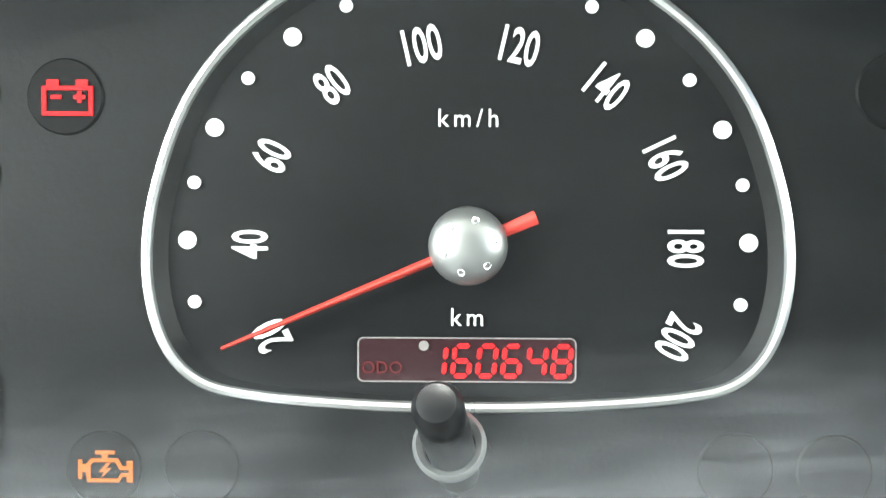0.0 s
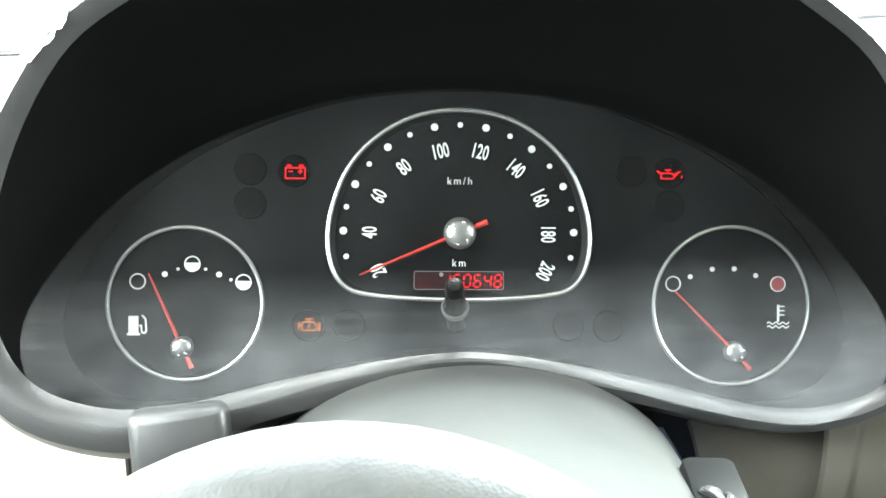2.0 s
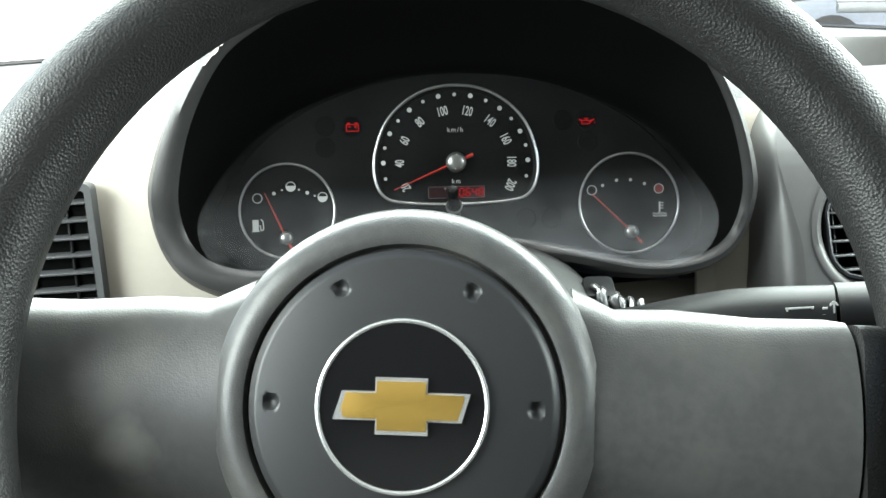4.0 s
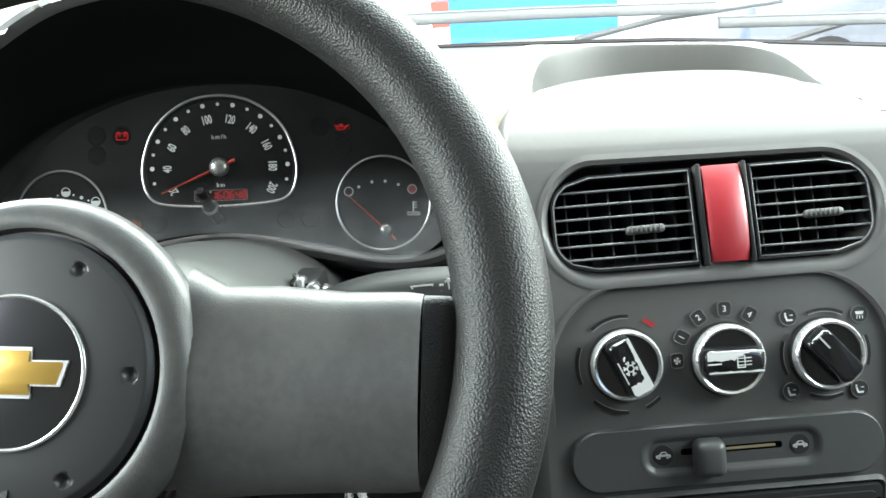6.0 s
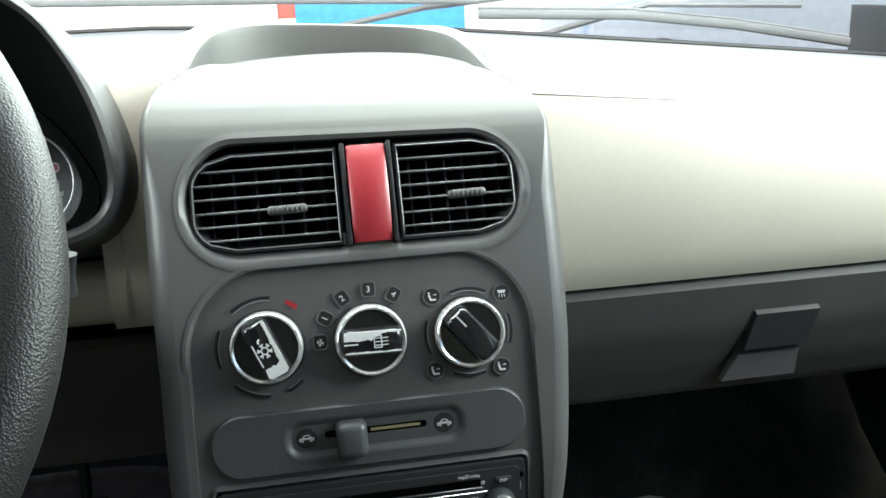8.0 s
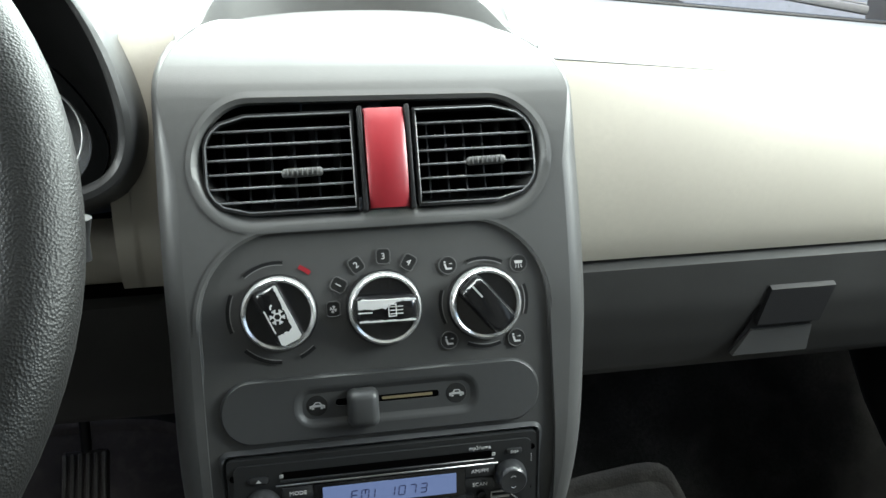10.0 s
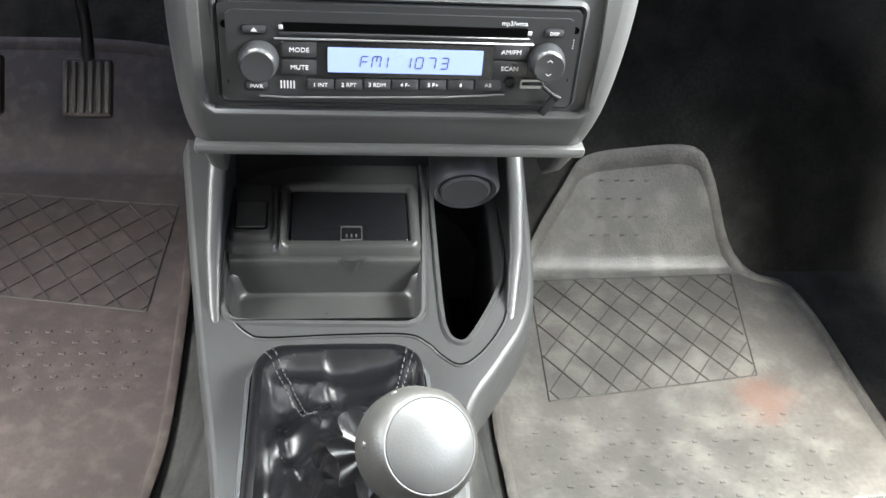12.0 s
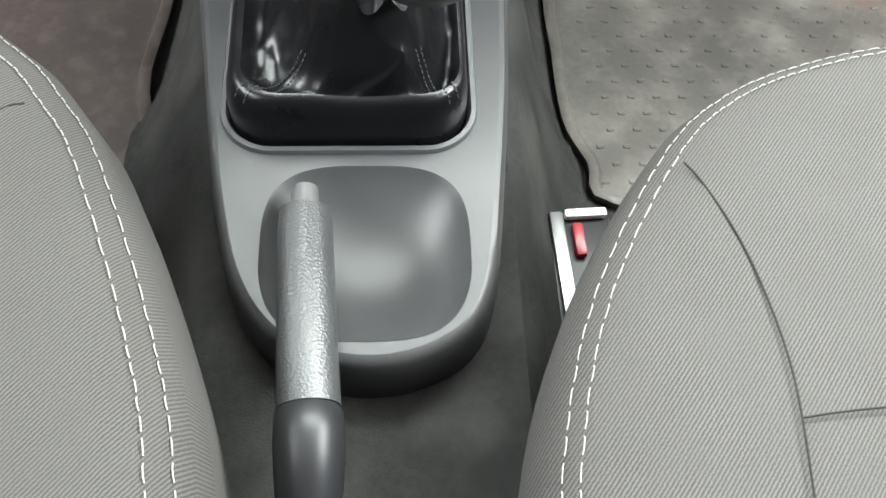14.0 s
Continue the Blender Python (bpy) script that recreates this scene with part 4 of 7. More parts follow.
def spoke(side):
    loops = []
    for r, top, bot, zf, th in ((0.062, 0.046, -0.052, 0.000, 0.036), (0.078, 0.038, -0.050, -0.002, 0.034), (0.10, 0.0385, -0.048, -0.003, 0.032), (0.13, 0.036, -0.046, -0.001, 0.030), (0.155, 0.036, -0.045, 0.002, 0.028), (0.162, 0.035, -0.044, 0.003, 0.027)):
        loops.append([(side * r, y, z - 0.0155 * ((y + 0.001) / 0.045) ** 2 * smooth_step(z, zf - th, zf)) for y, z in dense_oval((top + bot) / 2, zf - th / 2, top - bot, th, 0.010)])
    sp = part("spoke", loft(bmesh.new(), loops, caps=True, m=WM), M_HUB, wheel, "wide grey spoke")
    loops = []
    for r, top, bot, zf, th in ((0.1632, 0.034, -0.043, 0.0025, 0.026), (0.170, 0.034, -0.044, 0.001, 0.024), (0.180, 0.034, -0.046, -0.006, 0.022), (0.188, 0.034, -0.046, -0.014, 0.018)):
        loops.append([(side * r, y, z) for y, z in oval((top + bot) / 2, zf - th / 2, top - bot, th, 0.010, 5)])
    part("grip_root", loft(bmesh.new(), loops, caps=True, m=WM), M_RIM, wheel)


spoke(1)
spoke(-1)

# ---- centre stack ----
SX = 0.2965


def table(rows):
    """A smooth function through (key, value) rows."""
    xs, ys = [r[0] for r in rows], [r[1] for r in rows]

    def f(x):
        if x <= xs[0]:
            return ys[0]
        if x >= xs[-1]:
            return ys[-1]
        i = max(k for k in range(len(xs)) if xs[k] <= x)
        i = min(i, len(xs) - 2)
        h = xs[i + 1] - xs[i]
        u = (x - xs[i]) / h
        grad = (ys[i + 1] - ys[i]) / h
        g0 = (ys[i + 1] - ys[i - 1]) / (xs[i + 1] - xs[i - 1]) if i else grad
        g1 = (ys[i + 2] - ys[i]) / (xs[i + 2] - xs[i]) if i + 2 < len(xs) else grad
        return (1 + 2 * u) * (1 - u) ** 2 * ys[i] + u * (1 - u) ** 2 * h * g0 + u * u * (3 - 2 * u) * ys[i + 1] + u * u * (u - 1) * h * g1
    return f


stack_y = table([(0.4265, -0.084), (0.448, -0.0955), (0.468, -0.1000), (0.495, -0.1015), (0.52, -0.0990), (0.56, -0.0895), (0.60, -0.079), (0.64, -0.065), (0.68, -0.050), (0.70, -0.0405), (0.715, -0.031), (0.730, -0.0145), (0.740, 0.004), (0.746, 0.025)])
stack_half = table([(0.4265, 0.1105), (0.44, 0.1125), (0.50, 0.1175), (0.56, 0.1200), (0.63, 0.1212), (0.70, 0.1205), (0.714, 0.1200)])
TOP_Z, CORNER, CORNER_H = 0.746, 0.040, 0.034


def top_drop(x):
    """How far the rounded upper corners fall below the top, across the stack."""
    e = max(0.0, min(1.0, (abs(x - SXT) - (0.1200 - CORNER)) / CORNER))
    return CORNER_H * (1 - math.sqrt(1 - e * e))


def half_at(z):
    if z < TOP_Z - CORNER_H:
        return stack_half(z) - 0.0015 * (0.72 - z) / 0.3
    d = (TOP_Z - z) / CORNER_H
    return 0.1200 - CORNER + CORNER * math.sqrt(max(0.0, 1 - (1 - d) ** 2))


SXT = SX + 0.0055
stack_mid = lambda z: SX + 0.0055 * max(0.0, min(1.0, (z - 0.44) / 0.14))
levels = [0.4265 + 0.2855 * k / 34 for k in range(35)]
upper = [TOP_Z - CORNER_H * (1 - math.sin(radians(90 * k / 12))) for k in range(13)]
roll_in = lambda z: 0.009 * max(0.0, min(1.0, (TOP_Z - CORNER_H - z) / 0.04))
every = levels + upper[1:]
stack_edge = [(stack_mid(z) + half_at(z) - roll_in(z), z) for z in every] + [(stack_mid(z) - half_at(z) + roll_in(z), z) for z in reversed(every)]
stack = root("centre_stack", (SX, 0, 0.42), "grey plastic centre stack with air vents, heater controls and a radio", "centre console")


def on_stack(x, z, d):
    return Vector((x, stack_y(z) - d, z - 0.055 * (x - SX) * max(0.0, min(1.0, (z - 0.69) / 0.056))))


vent_hole = oval(0.3015, 0.6765, 0.204, 0.066, 0.033, 14)
bay_hole = [p for p in oval(0.2985, 0.5425, 0.204, 0.1955, 0.048, 12) if p[1] > 0.55] + [(0.1965, 0.458), (0.2005, 0.454), (0.3965, 0.454), (0.4005, 0.458)]
zcuts = [0.43 + 0.008 * k for k in range(41)]
part("front_shell", plate(bmesh.new(), stack_edge, [vent_hole, bay_hole], 0.004, None, zcuts, on_stack), M_STACK, stack)


def grown(pts, g):
    n = len(pts)
    out = []
    for i in range(n):
        a, c = pts[i - 1], pts[(i + 1) % n]
        tx, ty = c[0] - a[0], c[1] - a[1]
        ln = math.hypot(tx, ty) or 1
        out.append((pts[i][0] + ty / ln * g, pts[i][1] - tx / ln * g))
    return out


def skirt(outer, steps, place):
    return [[place(x, z, d) for x, z in grown(outer, g)] for g, d in steps]


flank = stack_edge[-len(levels) - 6:] + stack_edge[:len(levels) + 6]
rounding = [[on_stack(x + math.copysign(g * (roll_in(z) + 0.005) / 0.014, x - SX), z, d) for x, z in flank] for g, d in ((0.0, 0.0), (0.0035, -0.0006), (0.0066, -0.0023), (0.0092, -0.0050), (0.0112, -0.0088), (0.0125, -0.0135), (0.0133, -0.020), (0.0140, -0.06), (0.0150, -0.14))]
part("side_shell", loft(bmesh.new(), rounding, closed=False), M_STACK, stack)
part("vent_lip", loft(bmesh.new(), skirt(vent_hole, ((0.004, 0.0008), (0.001, 0.0012), (-0.002, -0.001), (-0.004, -0.006), (-0.0045, -0.03)), on_stack)), M_STACK, stack)
part("bay_lip", loft(bmesh.new(), skirt(bay_hole, ((0.003, 0.0008), (0.001, 0.0008), (-0.001, -0.001), (-0.0015, -0.006)), on_stack)), M_STACK, stack)

radio_hole = oval(0.2972, 0.4885, 0.186, 0.0555, 0.003, 4)
inset = lambda x, z, d: on_stack(x, z, d - 0.0045)
part("control_plate", plate(bmesh.new(), grown(bay_hole, 0.001), [radio_hole], 0.003, None, zcuts, inset), M_STACK, stack)
part("radio_surround", loft(bmesh.new(), skirt(radio_hole, ((0.003, 0.0005), (0.001, 0.0025), (-0.0005, 0.001), (-0.001, -0.02)), inset)), M_DARK, stack)

# top pod with its open tray
def smooth(u):
    u = max(0.0, min(1.0, u))
    return u * u * (3 - 2 * u)


def pod(u, v):
    """The pod's top: a scooped tray in front, its curved rear wall, then the arch that falls to the dashboard."""
    x = SXT + 0.1200 * math.sin((u - 0.5) * math.pi)
    e = (x - 0.304) / 0.098
    deep = math.sqrt(max(0.0, 1 - e * e))
    fall = top_drop(x)
    z_front = TOP_Z - fall
    front = on_stack(x, z_front, 0.0)
    far = front.y + 0.008 + 0.070 * deep
    lip = front.z + 0.0006
    arch = 0.7680 - fall * 1.25 - 0.06 * (x - 0.304)
    rim = lip + (arch - lip) * smooth((far - 0.018) / 0.080)
    if v < 0.04:
        return (x, front.y + 0.012 * v, front.z + 0.005 * v)
    if v < 0.4:
        s = (v - 0.04) / 0.36
        return (x, front.y + 0.0005 + (far - 0.0035 - front.y) * s, lip - 0.025 * deep * math.sin(min(1.0, s / 0.5) * math.pi / 2))
    if v < 0.6:
        s = (v - 0.4) / 0.2
        low = lip - 0.025 * deep
        return (x, far - 0.003 + 0.003 * s, low + (rim - low) * math.sin(s * math.pi / 2))
    s = (v - 0.6) / 0.4
    y = far + (0.185 - far) * s
    return (x, y, rim + (arch - rim) * smooth((y - far) / 0.05) - 0.032 * smooth((y - 0.12) / 0.065))


part("top_pod", sheet(bmesh.new(), 130, 60, pod, 0.0), M_STACK, stack, "pod with a shallow open tray on top")

# ---- centre vents ----
VM = tilted((0.3015, stack_y(0.6765), 0.6765), math.degrees(math.atan((stack_y(0.70) - stack_y(0.655)) / 0.045)))


def vent(name, x0, x1, sign_, slide, parent=None):
    w = x1 - x0
    cx = (x0 + x1) / 2
    v = root(name, VM @ Vector((cx, -0.03, -0.03)), "black louvred air vent with a grey thumb slider in the stack", "air vent", "vents in the centre stack")
    hh = 0.0292

    def reach(y):
        """How far the rounded end reaches at height y."""
        e = max(0.0, abs(y) - 0.010) / (hh - 0.010)
        return 0.024 * (1 - math.sqrt(max(0.0, 1 - e * e)))
    left = [(x0 + (reach(y) if sign_ < 0 else 0), y) for y in [-hh + 2 * hh * k / 14 for k in range(15)]]
    right = [(x1 - (reach(y) if sign_ > 0 else 0), y) for y in [hh - 2 * hh * k / 14 for k in range(15)]]
    out = left + right
    inner = [(cx + (x - cx) * 0.965, y * 0.945) for x, y in out]
    part("frame", plate(bmesh.new(), out, [inner], 0.010, at(VM, 0, 0, -0.001)), M_BLACK, v)
    part("frame_edge", sweep(bmesh.new(), [(x, y, -0.0008) for x, y in inner], 0.0005, 6, True, m=VM), M_VANE, v)
    # Duct walls painted near-black: the depth's shade sits in their colour.
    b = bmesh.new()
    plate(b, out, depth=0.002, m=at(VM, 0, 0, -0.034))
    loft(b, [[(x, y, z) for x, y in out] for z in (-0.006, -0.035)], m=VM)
    part("duct", b, M_LAMP_OR_HOLLOW, v)
    for k in range(6):
        y = -0.0205 + 0.0082 * k
        a = x0 + 0.0015 + (reach(y) if sign_ < 0 else 0)
        c = x1 - 0.0015 - (reach(y) if sign_ > 0 else 0)
        b = box(bmesh.new(), (c - a, 0.0013, 0.012), VM @ Matrix.Translation(((a + c) / 2, y, -0.008)) @ Matrix.Rotation(radians(8), 4, "X"), 0.0004, 1)
        part("louvre", b, M_VANE, v)
    n = 6
    for k in range(n):
        x = x0 + w * (k + 0.7) / (n + 0.4)
        b = box(bmesh.new(), (0.0014, 2 * hh - 0.012, 0.012), VM @ Matrix.Translation((x, 0, -0.022)) @ Matrix.Rotation(radians(18), 4, "Y"), 0.0003, 1)
        part("rear_louvre", b, M_BLACK, v)
    sx, sy = slide
    b = box(bmesh.new(), (0.0235, 0.0050, 0.006), at(VM, sx, sy, -0.0005, 1), 0.002, 3)
    for k in range(7):
        box(b, (0.0009, 0.0044, 0.001), at(VM, sx - 0.0085 + 0.0028 * k, sy, 0.0027, 1), 0.0003, 1)
    part("thumb_slider", b, M_STACK, v, "ribbed grey thumb slider")
    return v


vent("air_vent", -0.0965, -0.0105, -1, (-0.0415, -0.0060))
vent("air_vent", 0.0245, 0.0965, 1, (0.066, -0.0045))
trim = root("red_trim", VM @ Vector((0.007, -0.03, -0.01)), "glossy dark red trim strip between the air vents", "trim strip")


b = bmesh.new()
rows_ = []
for k in range(13):
    y = -0.0292 + 0.0584 * k / 12
    bulge = 0.005 * math.cos((k / 12 - 0.5) * math.pi) ** 0.7
    rows_.append([(0.007 - 0.0118, y, -0.008), (0.007 - 0.0115, y, bulge), (0.007 - 0.009, y, bulge + 0.0015), (0.007 + 0.009, y, bulge + 0.0015), (0.007 + 0.0115, y, bulge), (0.007 + 0.0118, y, -0.008)])
loft(b, rows_, closed=False, m=VM)
part("red_face", b, M_REDGLOSS, trim)
b = bmesh.new()
for sx in (-0.0068, 0.0208):
    box(b, (0.0026, 0.061, 0.011), at(VM, sx, 0, -0.002), 0.0008, 2)
part("black_cheek", b, M_BLACK, trim)

# ---- heater controls ----
KM0 = 0.0045
heater = root("heater_controls", (0.2985, stack_y(0.56), 0.52), "heater control panel with three round knobs and a slider", "heater controls")


def knob_frame(x, z):
    deg = math.degrees(math.atan((stack_y(z + 0.02) - stack_y(z - 0.02)) / 0.04))
    return tilted((x, stack_y(z) + KM0, z), deg)


def dial_knob(x, z, turn, worn):
    m = knob_frame(x, z)
    k = part("heater_knob", lathe(bmesh.new(), [(0.0222, 0.0), (0.0222, 0.002), (0.0212, 0.0035), (0.0198, 0.0038)], m, 56), M_BLACK, heater, "black heater knob with a chrome ring")
    part("chrome_ring", lathe(bmesh.new(), [(0.0212, 0.003), (0.0208, 0.0085), (0.0196, 0.0098), (0.0183, 0.0092), (0.0180, 0.007)], m, 64), M_BRIGHT, k, "chrome ring")
    part("disc", lathe(bmesh.new(), [(0.0182, 0.0078), (0.012, 0.0074), (0.0, 0.0073)], m, 48), M_GLOSS, k)
    r = m @ Matrix.Rotation(radians(turn), 4, "Z")
    loops = []
    for zz, w, ln in ((0.006, 0.0172, 0.0364), (0.012, 0.0162, 0.0352), (0.0165, 0.0150, 0.0330), (0.0180, 0.0125, 0.0300)):
        loops.append([(px, py, zz - 0.0014 * (py / 0.018) ** 2) for px, py in oval(0, 0, ln, w, 0.0045, 5)])
    part("grip", loft(bmesh.new(), loops, caps=True, m=r), M_GLOSS, k, "gloss black grip bar")
    random.seed(int(x * 10000))
    if worn == "side":
        jag = lambda j: 0.0011 * noise.noise(Vector((j * 0.45, 3.1, 0))) + 0.0008 * noise.noise(Vector((j * 1.3, 7, 0)))
        inner = [(lerp(0.0092, -0.0160, j / 26), lerp(0.0036, 0.0048, j / 26) + 0.6 * jag(j)) for j in range(27)]
        foot_ = [(0.0098 + 1.6 * jag(j + 40), lerp(-0.0056, 0.0020, j / 12)) for j in range(13)]
        part("worn_patch", plate(bmesh.new(), [(-0.0160, 0.0064), (0.0150, 0.0064), (0.0164, 0.0046), (0.0164, -0.0044), (0.0150, -0.0060)] + foot_ + inner, depth=0.0004, m=at(r, 0, 0, 0.0184)), M_KNOBTOP, k, "patch of worn silver paint")
        rim_left = [(lerp(-0.0060, 0.0080, j / 16), -0.0056 + 0.5 * abs(jag(j + 80))) for j in range(17)]
        part("worn_patch", plate(bmesh.new(), [(0.0080, -0.0062), (-0.0060, -0.0062)] + rim_left, depth=0.0004, m=at(r, 0, 0, 0.0184)), M_KNOBTOP, k)
    if worn == "top":
        edge = [(0.0165 - 0.033 * j / 34, lerp(0.0047, 0.0012, smooth((j - 12) / 6)) + 0.0012 * noise.noise(Vector((j * 0.34, 5.7, 0))) + 0.0006 * noise.noise(Vector((j * 1.1, 1, 0)))) for j in range(35)]
        part("worn_patch", plate(bmesh.new(), [(-0.0165, 0.0062), (0.0165, 0.0062)] + edge, depth=0.0004, m=at(r, 0, 0, 0.0184)), M_KNOBTOP, k, "patch of worn silver paint")
        low = [(-0.016 + 0.032 * j / 20, -0.0054 + 0.0007 * noise.noise(Vector((j * 0.6, 2.2, 0)))) for j in range(21)]
        part("worn_patch", plate(bmesh.new(), low + [(0.016, -0.0063), (-0.016, -0.0063)], depth=0.0004, m=at(r, 0, 0, 0.0184)), M_KNOBTOP, k)
        part("pointer_line", plate(bmesh.new(), [(-0.0165, -0.0012), (-0.0085, -0.0012), (-0.0085, -0.0004), (-0.0165, -0.0004)], depth=0.0004, m=at(r, 0, 0, 0.0184)), M_KNOBTOP, k)
    if worn == "line":
        part("pointer_line", plate(bmesh.new(), [(-0.0155, -0.0005), (-0.0065, -0.0005), (-0.0065, 0.0005), (-0.0155, 0.0005)], depth=0.0004, m=at(r, 0, 0, 0.0182)), M_WHITE, k)
    return k, m


k1, m1 = dial_knob(0.2412, 0.5950, -66, "side")
k2, m2 = dial_knob(0.3018, 0.5935, -1, "top")
k3, m3 = dial_knob(0.3610, 0.5920, -50, "line")
# snowflake on the first knob
b = bmesh.new()
flake = at(m1, -0.0006, -0.0004, 0.0186)
plate(b, ring(0, 0, 0.0026, 6), [ring(0, 0, 0.0017, 6)], 0.0003, flake)
for q in range(6):
    a = radians(60 * q)
    for spread_ in (-0.35, 0.0, 0.35):
        box(b, (0.0019, 0.0006, 0.0003), flake @ Matrix.Rotation(a + 0.5 * spread_, 4, "Z") @ Matrix.Translation((0.0034, 0, 0)) @ Matrix.Rotation(spread_, 4, "Z"))
sweep(b, [flake @ Vector(p) for p in ((-0.0034, 0.0042, 0), (-0.0036, 0.0056, 0), (-0.0028, 0.0068, 0))], 0.0005, 6)
part("snowflake_sign", b, M_PRINT, k1)
b = bmesh.new()
plate(b, mm([(-2.4, -3.6), (2.4, -3.6), (2.4, 3.6), (-2.4, 3.6)]), [mm([(-1.8, -3), (1.8, -3), (1.8, 3), (-1.8, 3)])], 0.0003, at(m2, 0.0028, 0, 0.0188))
for y in (-2, 0, 2):
    plate(b, mm([(-1.6, y - 0.25), (6, y - 0.25), (6, y + 0.25), (-1.6, y + 0.25)]), depth=0.0003, m=at(m2, 0.0028, 0, 0.0188))
part("rear_window_sign", b, M_PRINT, k2)


def slot(x, z, dx, dy, r, w, a0, a1, mat=M_BLACK, name="arc_slot"):
    m = knob_frame(x, z)
    # Groove drawn flat: dark band for its shade, pale line for lit edge.
    part(name, plate(bmesh.new(), band(0, 0, r, w, a0, a1), depth=0.0003, m=at(m, dx, dy, 0.0006)), mat, heater)
    if mat is M_BLACK:
        part("arc_edge_light", plate(bmesh.new(), band(0, 0, r - w * 0.60, 0.0005, a0, a1), depth=0.0003, m=at(m, dx, dy, 0.0007)), M_EDGE_LIGHT, heater)


for a0, a1 in ((82, 130), (155, 200), (225, 270)):
    slot(0.2412, 0.5950, 0, 0, 0.0286, 0.0021, a0, a1)
slot(0.2412, 0.5950, 0, 0, 0.0286, 0.0026, 48, 63, M_REDGLOSS, "red_mark")
slot(0.2412, 0.5950, 0, 0, 0.0286, 0.0021, 292, 312)
for a0, a1 in ((62, 110), (160, 205), (-20, 20), (245, 290)):
    slot(0.3610, 0.5920, 0, 0, 0.0262, 0.0020, a0, a1)


def small_sign(m, dx, dy, turn, lines, text="", round_=False):
    f = at(m, dx, dy, 0.0, turn)
    shape = ring(0, 0, 0.0051, 24) if round_ else oval(0, 0, 0.0078, 0.0088, 0.0022, 4)
    # Sunk look is painted: a flat dark plate carries the recess's shade.
    p = part("sign_recess", plate(bmesh.new(), shape, depth=0.0006, m=at(f, 0, 0, 0.0007)), M_RECESS, heater)
    part("recess_lip", sweep(bmesh.new(), [f @ Vector((x, y, 0.0006)) for x, y in shape], 0.00045, 6, True), M_STACK, p)
    b = bmesh.new()
    if text:
        letters(b, text, 0.0052, at(f, 0, 0, 0.0009))
    for ln in lines:
        plate(b, mm(ln), depth=0.0002, m=at(f, 0, 0, 0.0010))
    part("sign", b, M_PRINT, p)


FAN = [[(-2, -0.4), (0, 0), (-1.6, 1.6)], [(2, 0.4), (0, 0), (1.6, -1.6)], [(0.4, -2.2), (0, 0), (-1.4, -1.6)], [(-0.4, 2.2), (0, 0), (1.4, 1.6)]]
BODY = [[(-2.2, 1.6), (-1.2, 1.6), (-1.2, 2.6), (-2.2, 2.6)], [(-2.4, 1.2), (-1.2, 1.2), (-0.4, -1.4), (2.4, -1.4), (2.4, -2.4), (-1.2, -2.4)], [(0.4, 1), (2.6, 1.4), (2.6, 0.6)]]
SCREEN = [[(-2.6, 1.8), (2.6, 1.8), (2, 0), (-2, 0)], [(-1.6, -0.6), (-1.2, -0.6), (-1.6, -2.6), (-2, -2.6)], [(-0.2, -0.6), (0.2, -0.6), (0.2, -2.6), (-0.2, -2.6)], [(1.2, -0.6), (1.6, -0.6), (2, -2.6), (1.6, -2.6)]]
for ang, tx in ((178, ""), (150, "1"), (120, "2"), (88, "3"), (58, "4")):
    a = radians(ang)
    small_sign(m2, 0.0296 * math.cos(a), 0.0296 * math.sin(a), ang - 90 if tx else 0, FAN if not tx else [], tx)
for dx, dy, s in ((-0.0205, 0.0232, BODY), (0.0222, 0.0215, SCREEN), (-0.0222, -0.0212, BODY), (0.0185, -0.0228, BODY)):
    small_sign(m3, dx, dy, 0, s, "", True)

# air slider in its pill-shaped plate
slx, slz = 0.2982, 0.5402
SLM = tilted((slx, stack_y(slz) + 0.0035, slz), math.degrees(math.atan((stack_y(slz + 0.015) - stack_y(slz - 0.015)) / 0.03)))
slider = root("air_slider", (slx, stack_y(slz), slz - 0.02), "pill-shaped plate with a fresh air slider and car symbols", "slider control")
pill = oval(0, 0, 0.1850, 0.0352, 0.0170, 12)
track = oval(0.0024, 0.0018, 0.0610, 0.0042, 0.0018, 5)
pocket = oval(0.0022, 0.0008, 0.1060, 0.0220, 0.0095, 8)
part("pill_plate", plate(bmesh.new(), pill, [pocket], 0.004, at(SLM, 0, 0, 0.0024)), M_PILL, slider)
part("pill_edge", loft(bmesh.new(), [[(x, y, z) for x, y in grown(pill, g)] for g, z in ((0.0, 0.0024), (0.0008, 0.0018), (0.0016, -0.001))], m=SLM), M_PILL, slider)
part("pocket_wall", loft(bmesh.new(), [[(x, y, z) for x, y in grown(pocket, g)] for g, z in ((0.0014, 0.0026), (0.0, 0.0024), (-0.0012, 0.0018), (-0.0026, 0.0006), (-0.0038, 0.0002))], m=SLM), M_PILL, slider, "soft edge of the sunk pocket")
part("pocket_floor", plate(bmesh.new(), grown(pocket, -0.0030), [track], 0.001, at(SLM, 0, 0, 0.0003)), M_PILL, slider)
for cx in (-0.0388, 0.0432):
    part("sign_disc", lathe(bmesh.new(), [(0.0062, 0.0002), (0.0060, 0.0006), (0.0, 0.0006)], at(SLM, cx, 0.001, 0.0), 28), M_RECESS, slider, "dark round sign disc")
# Flat black plate; the slot's shade is its colour.
part("guide_slot", plate(bmesh.new(), grown(track, 0.001), depth=0.0005, m=at(SLM, 0, 0, -0.0008)), M_LAMP_OR_HOLLOW, slider)
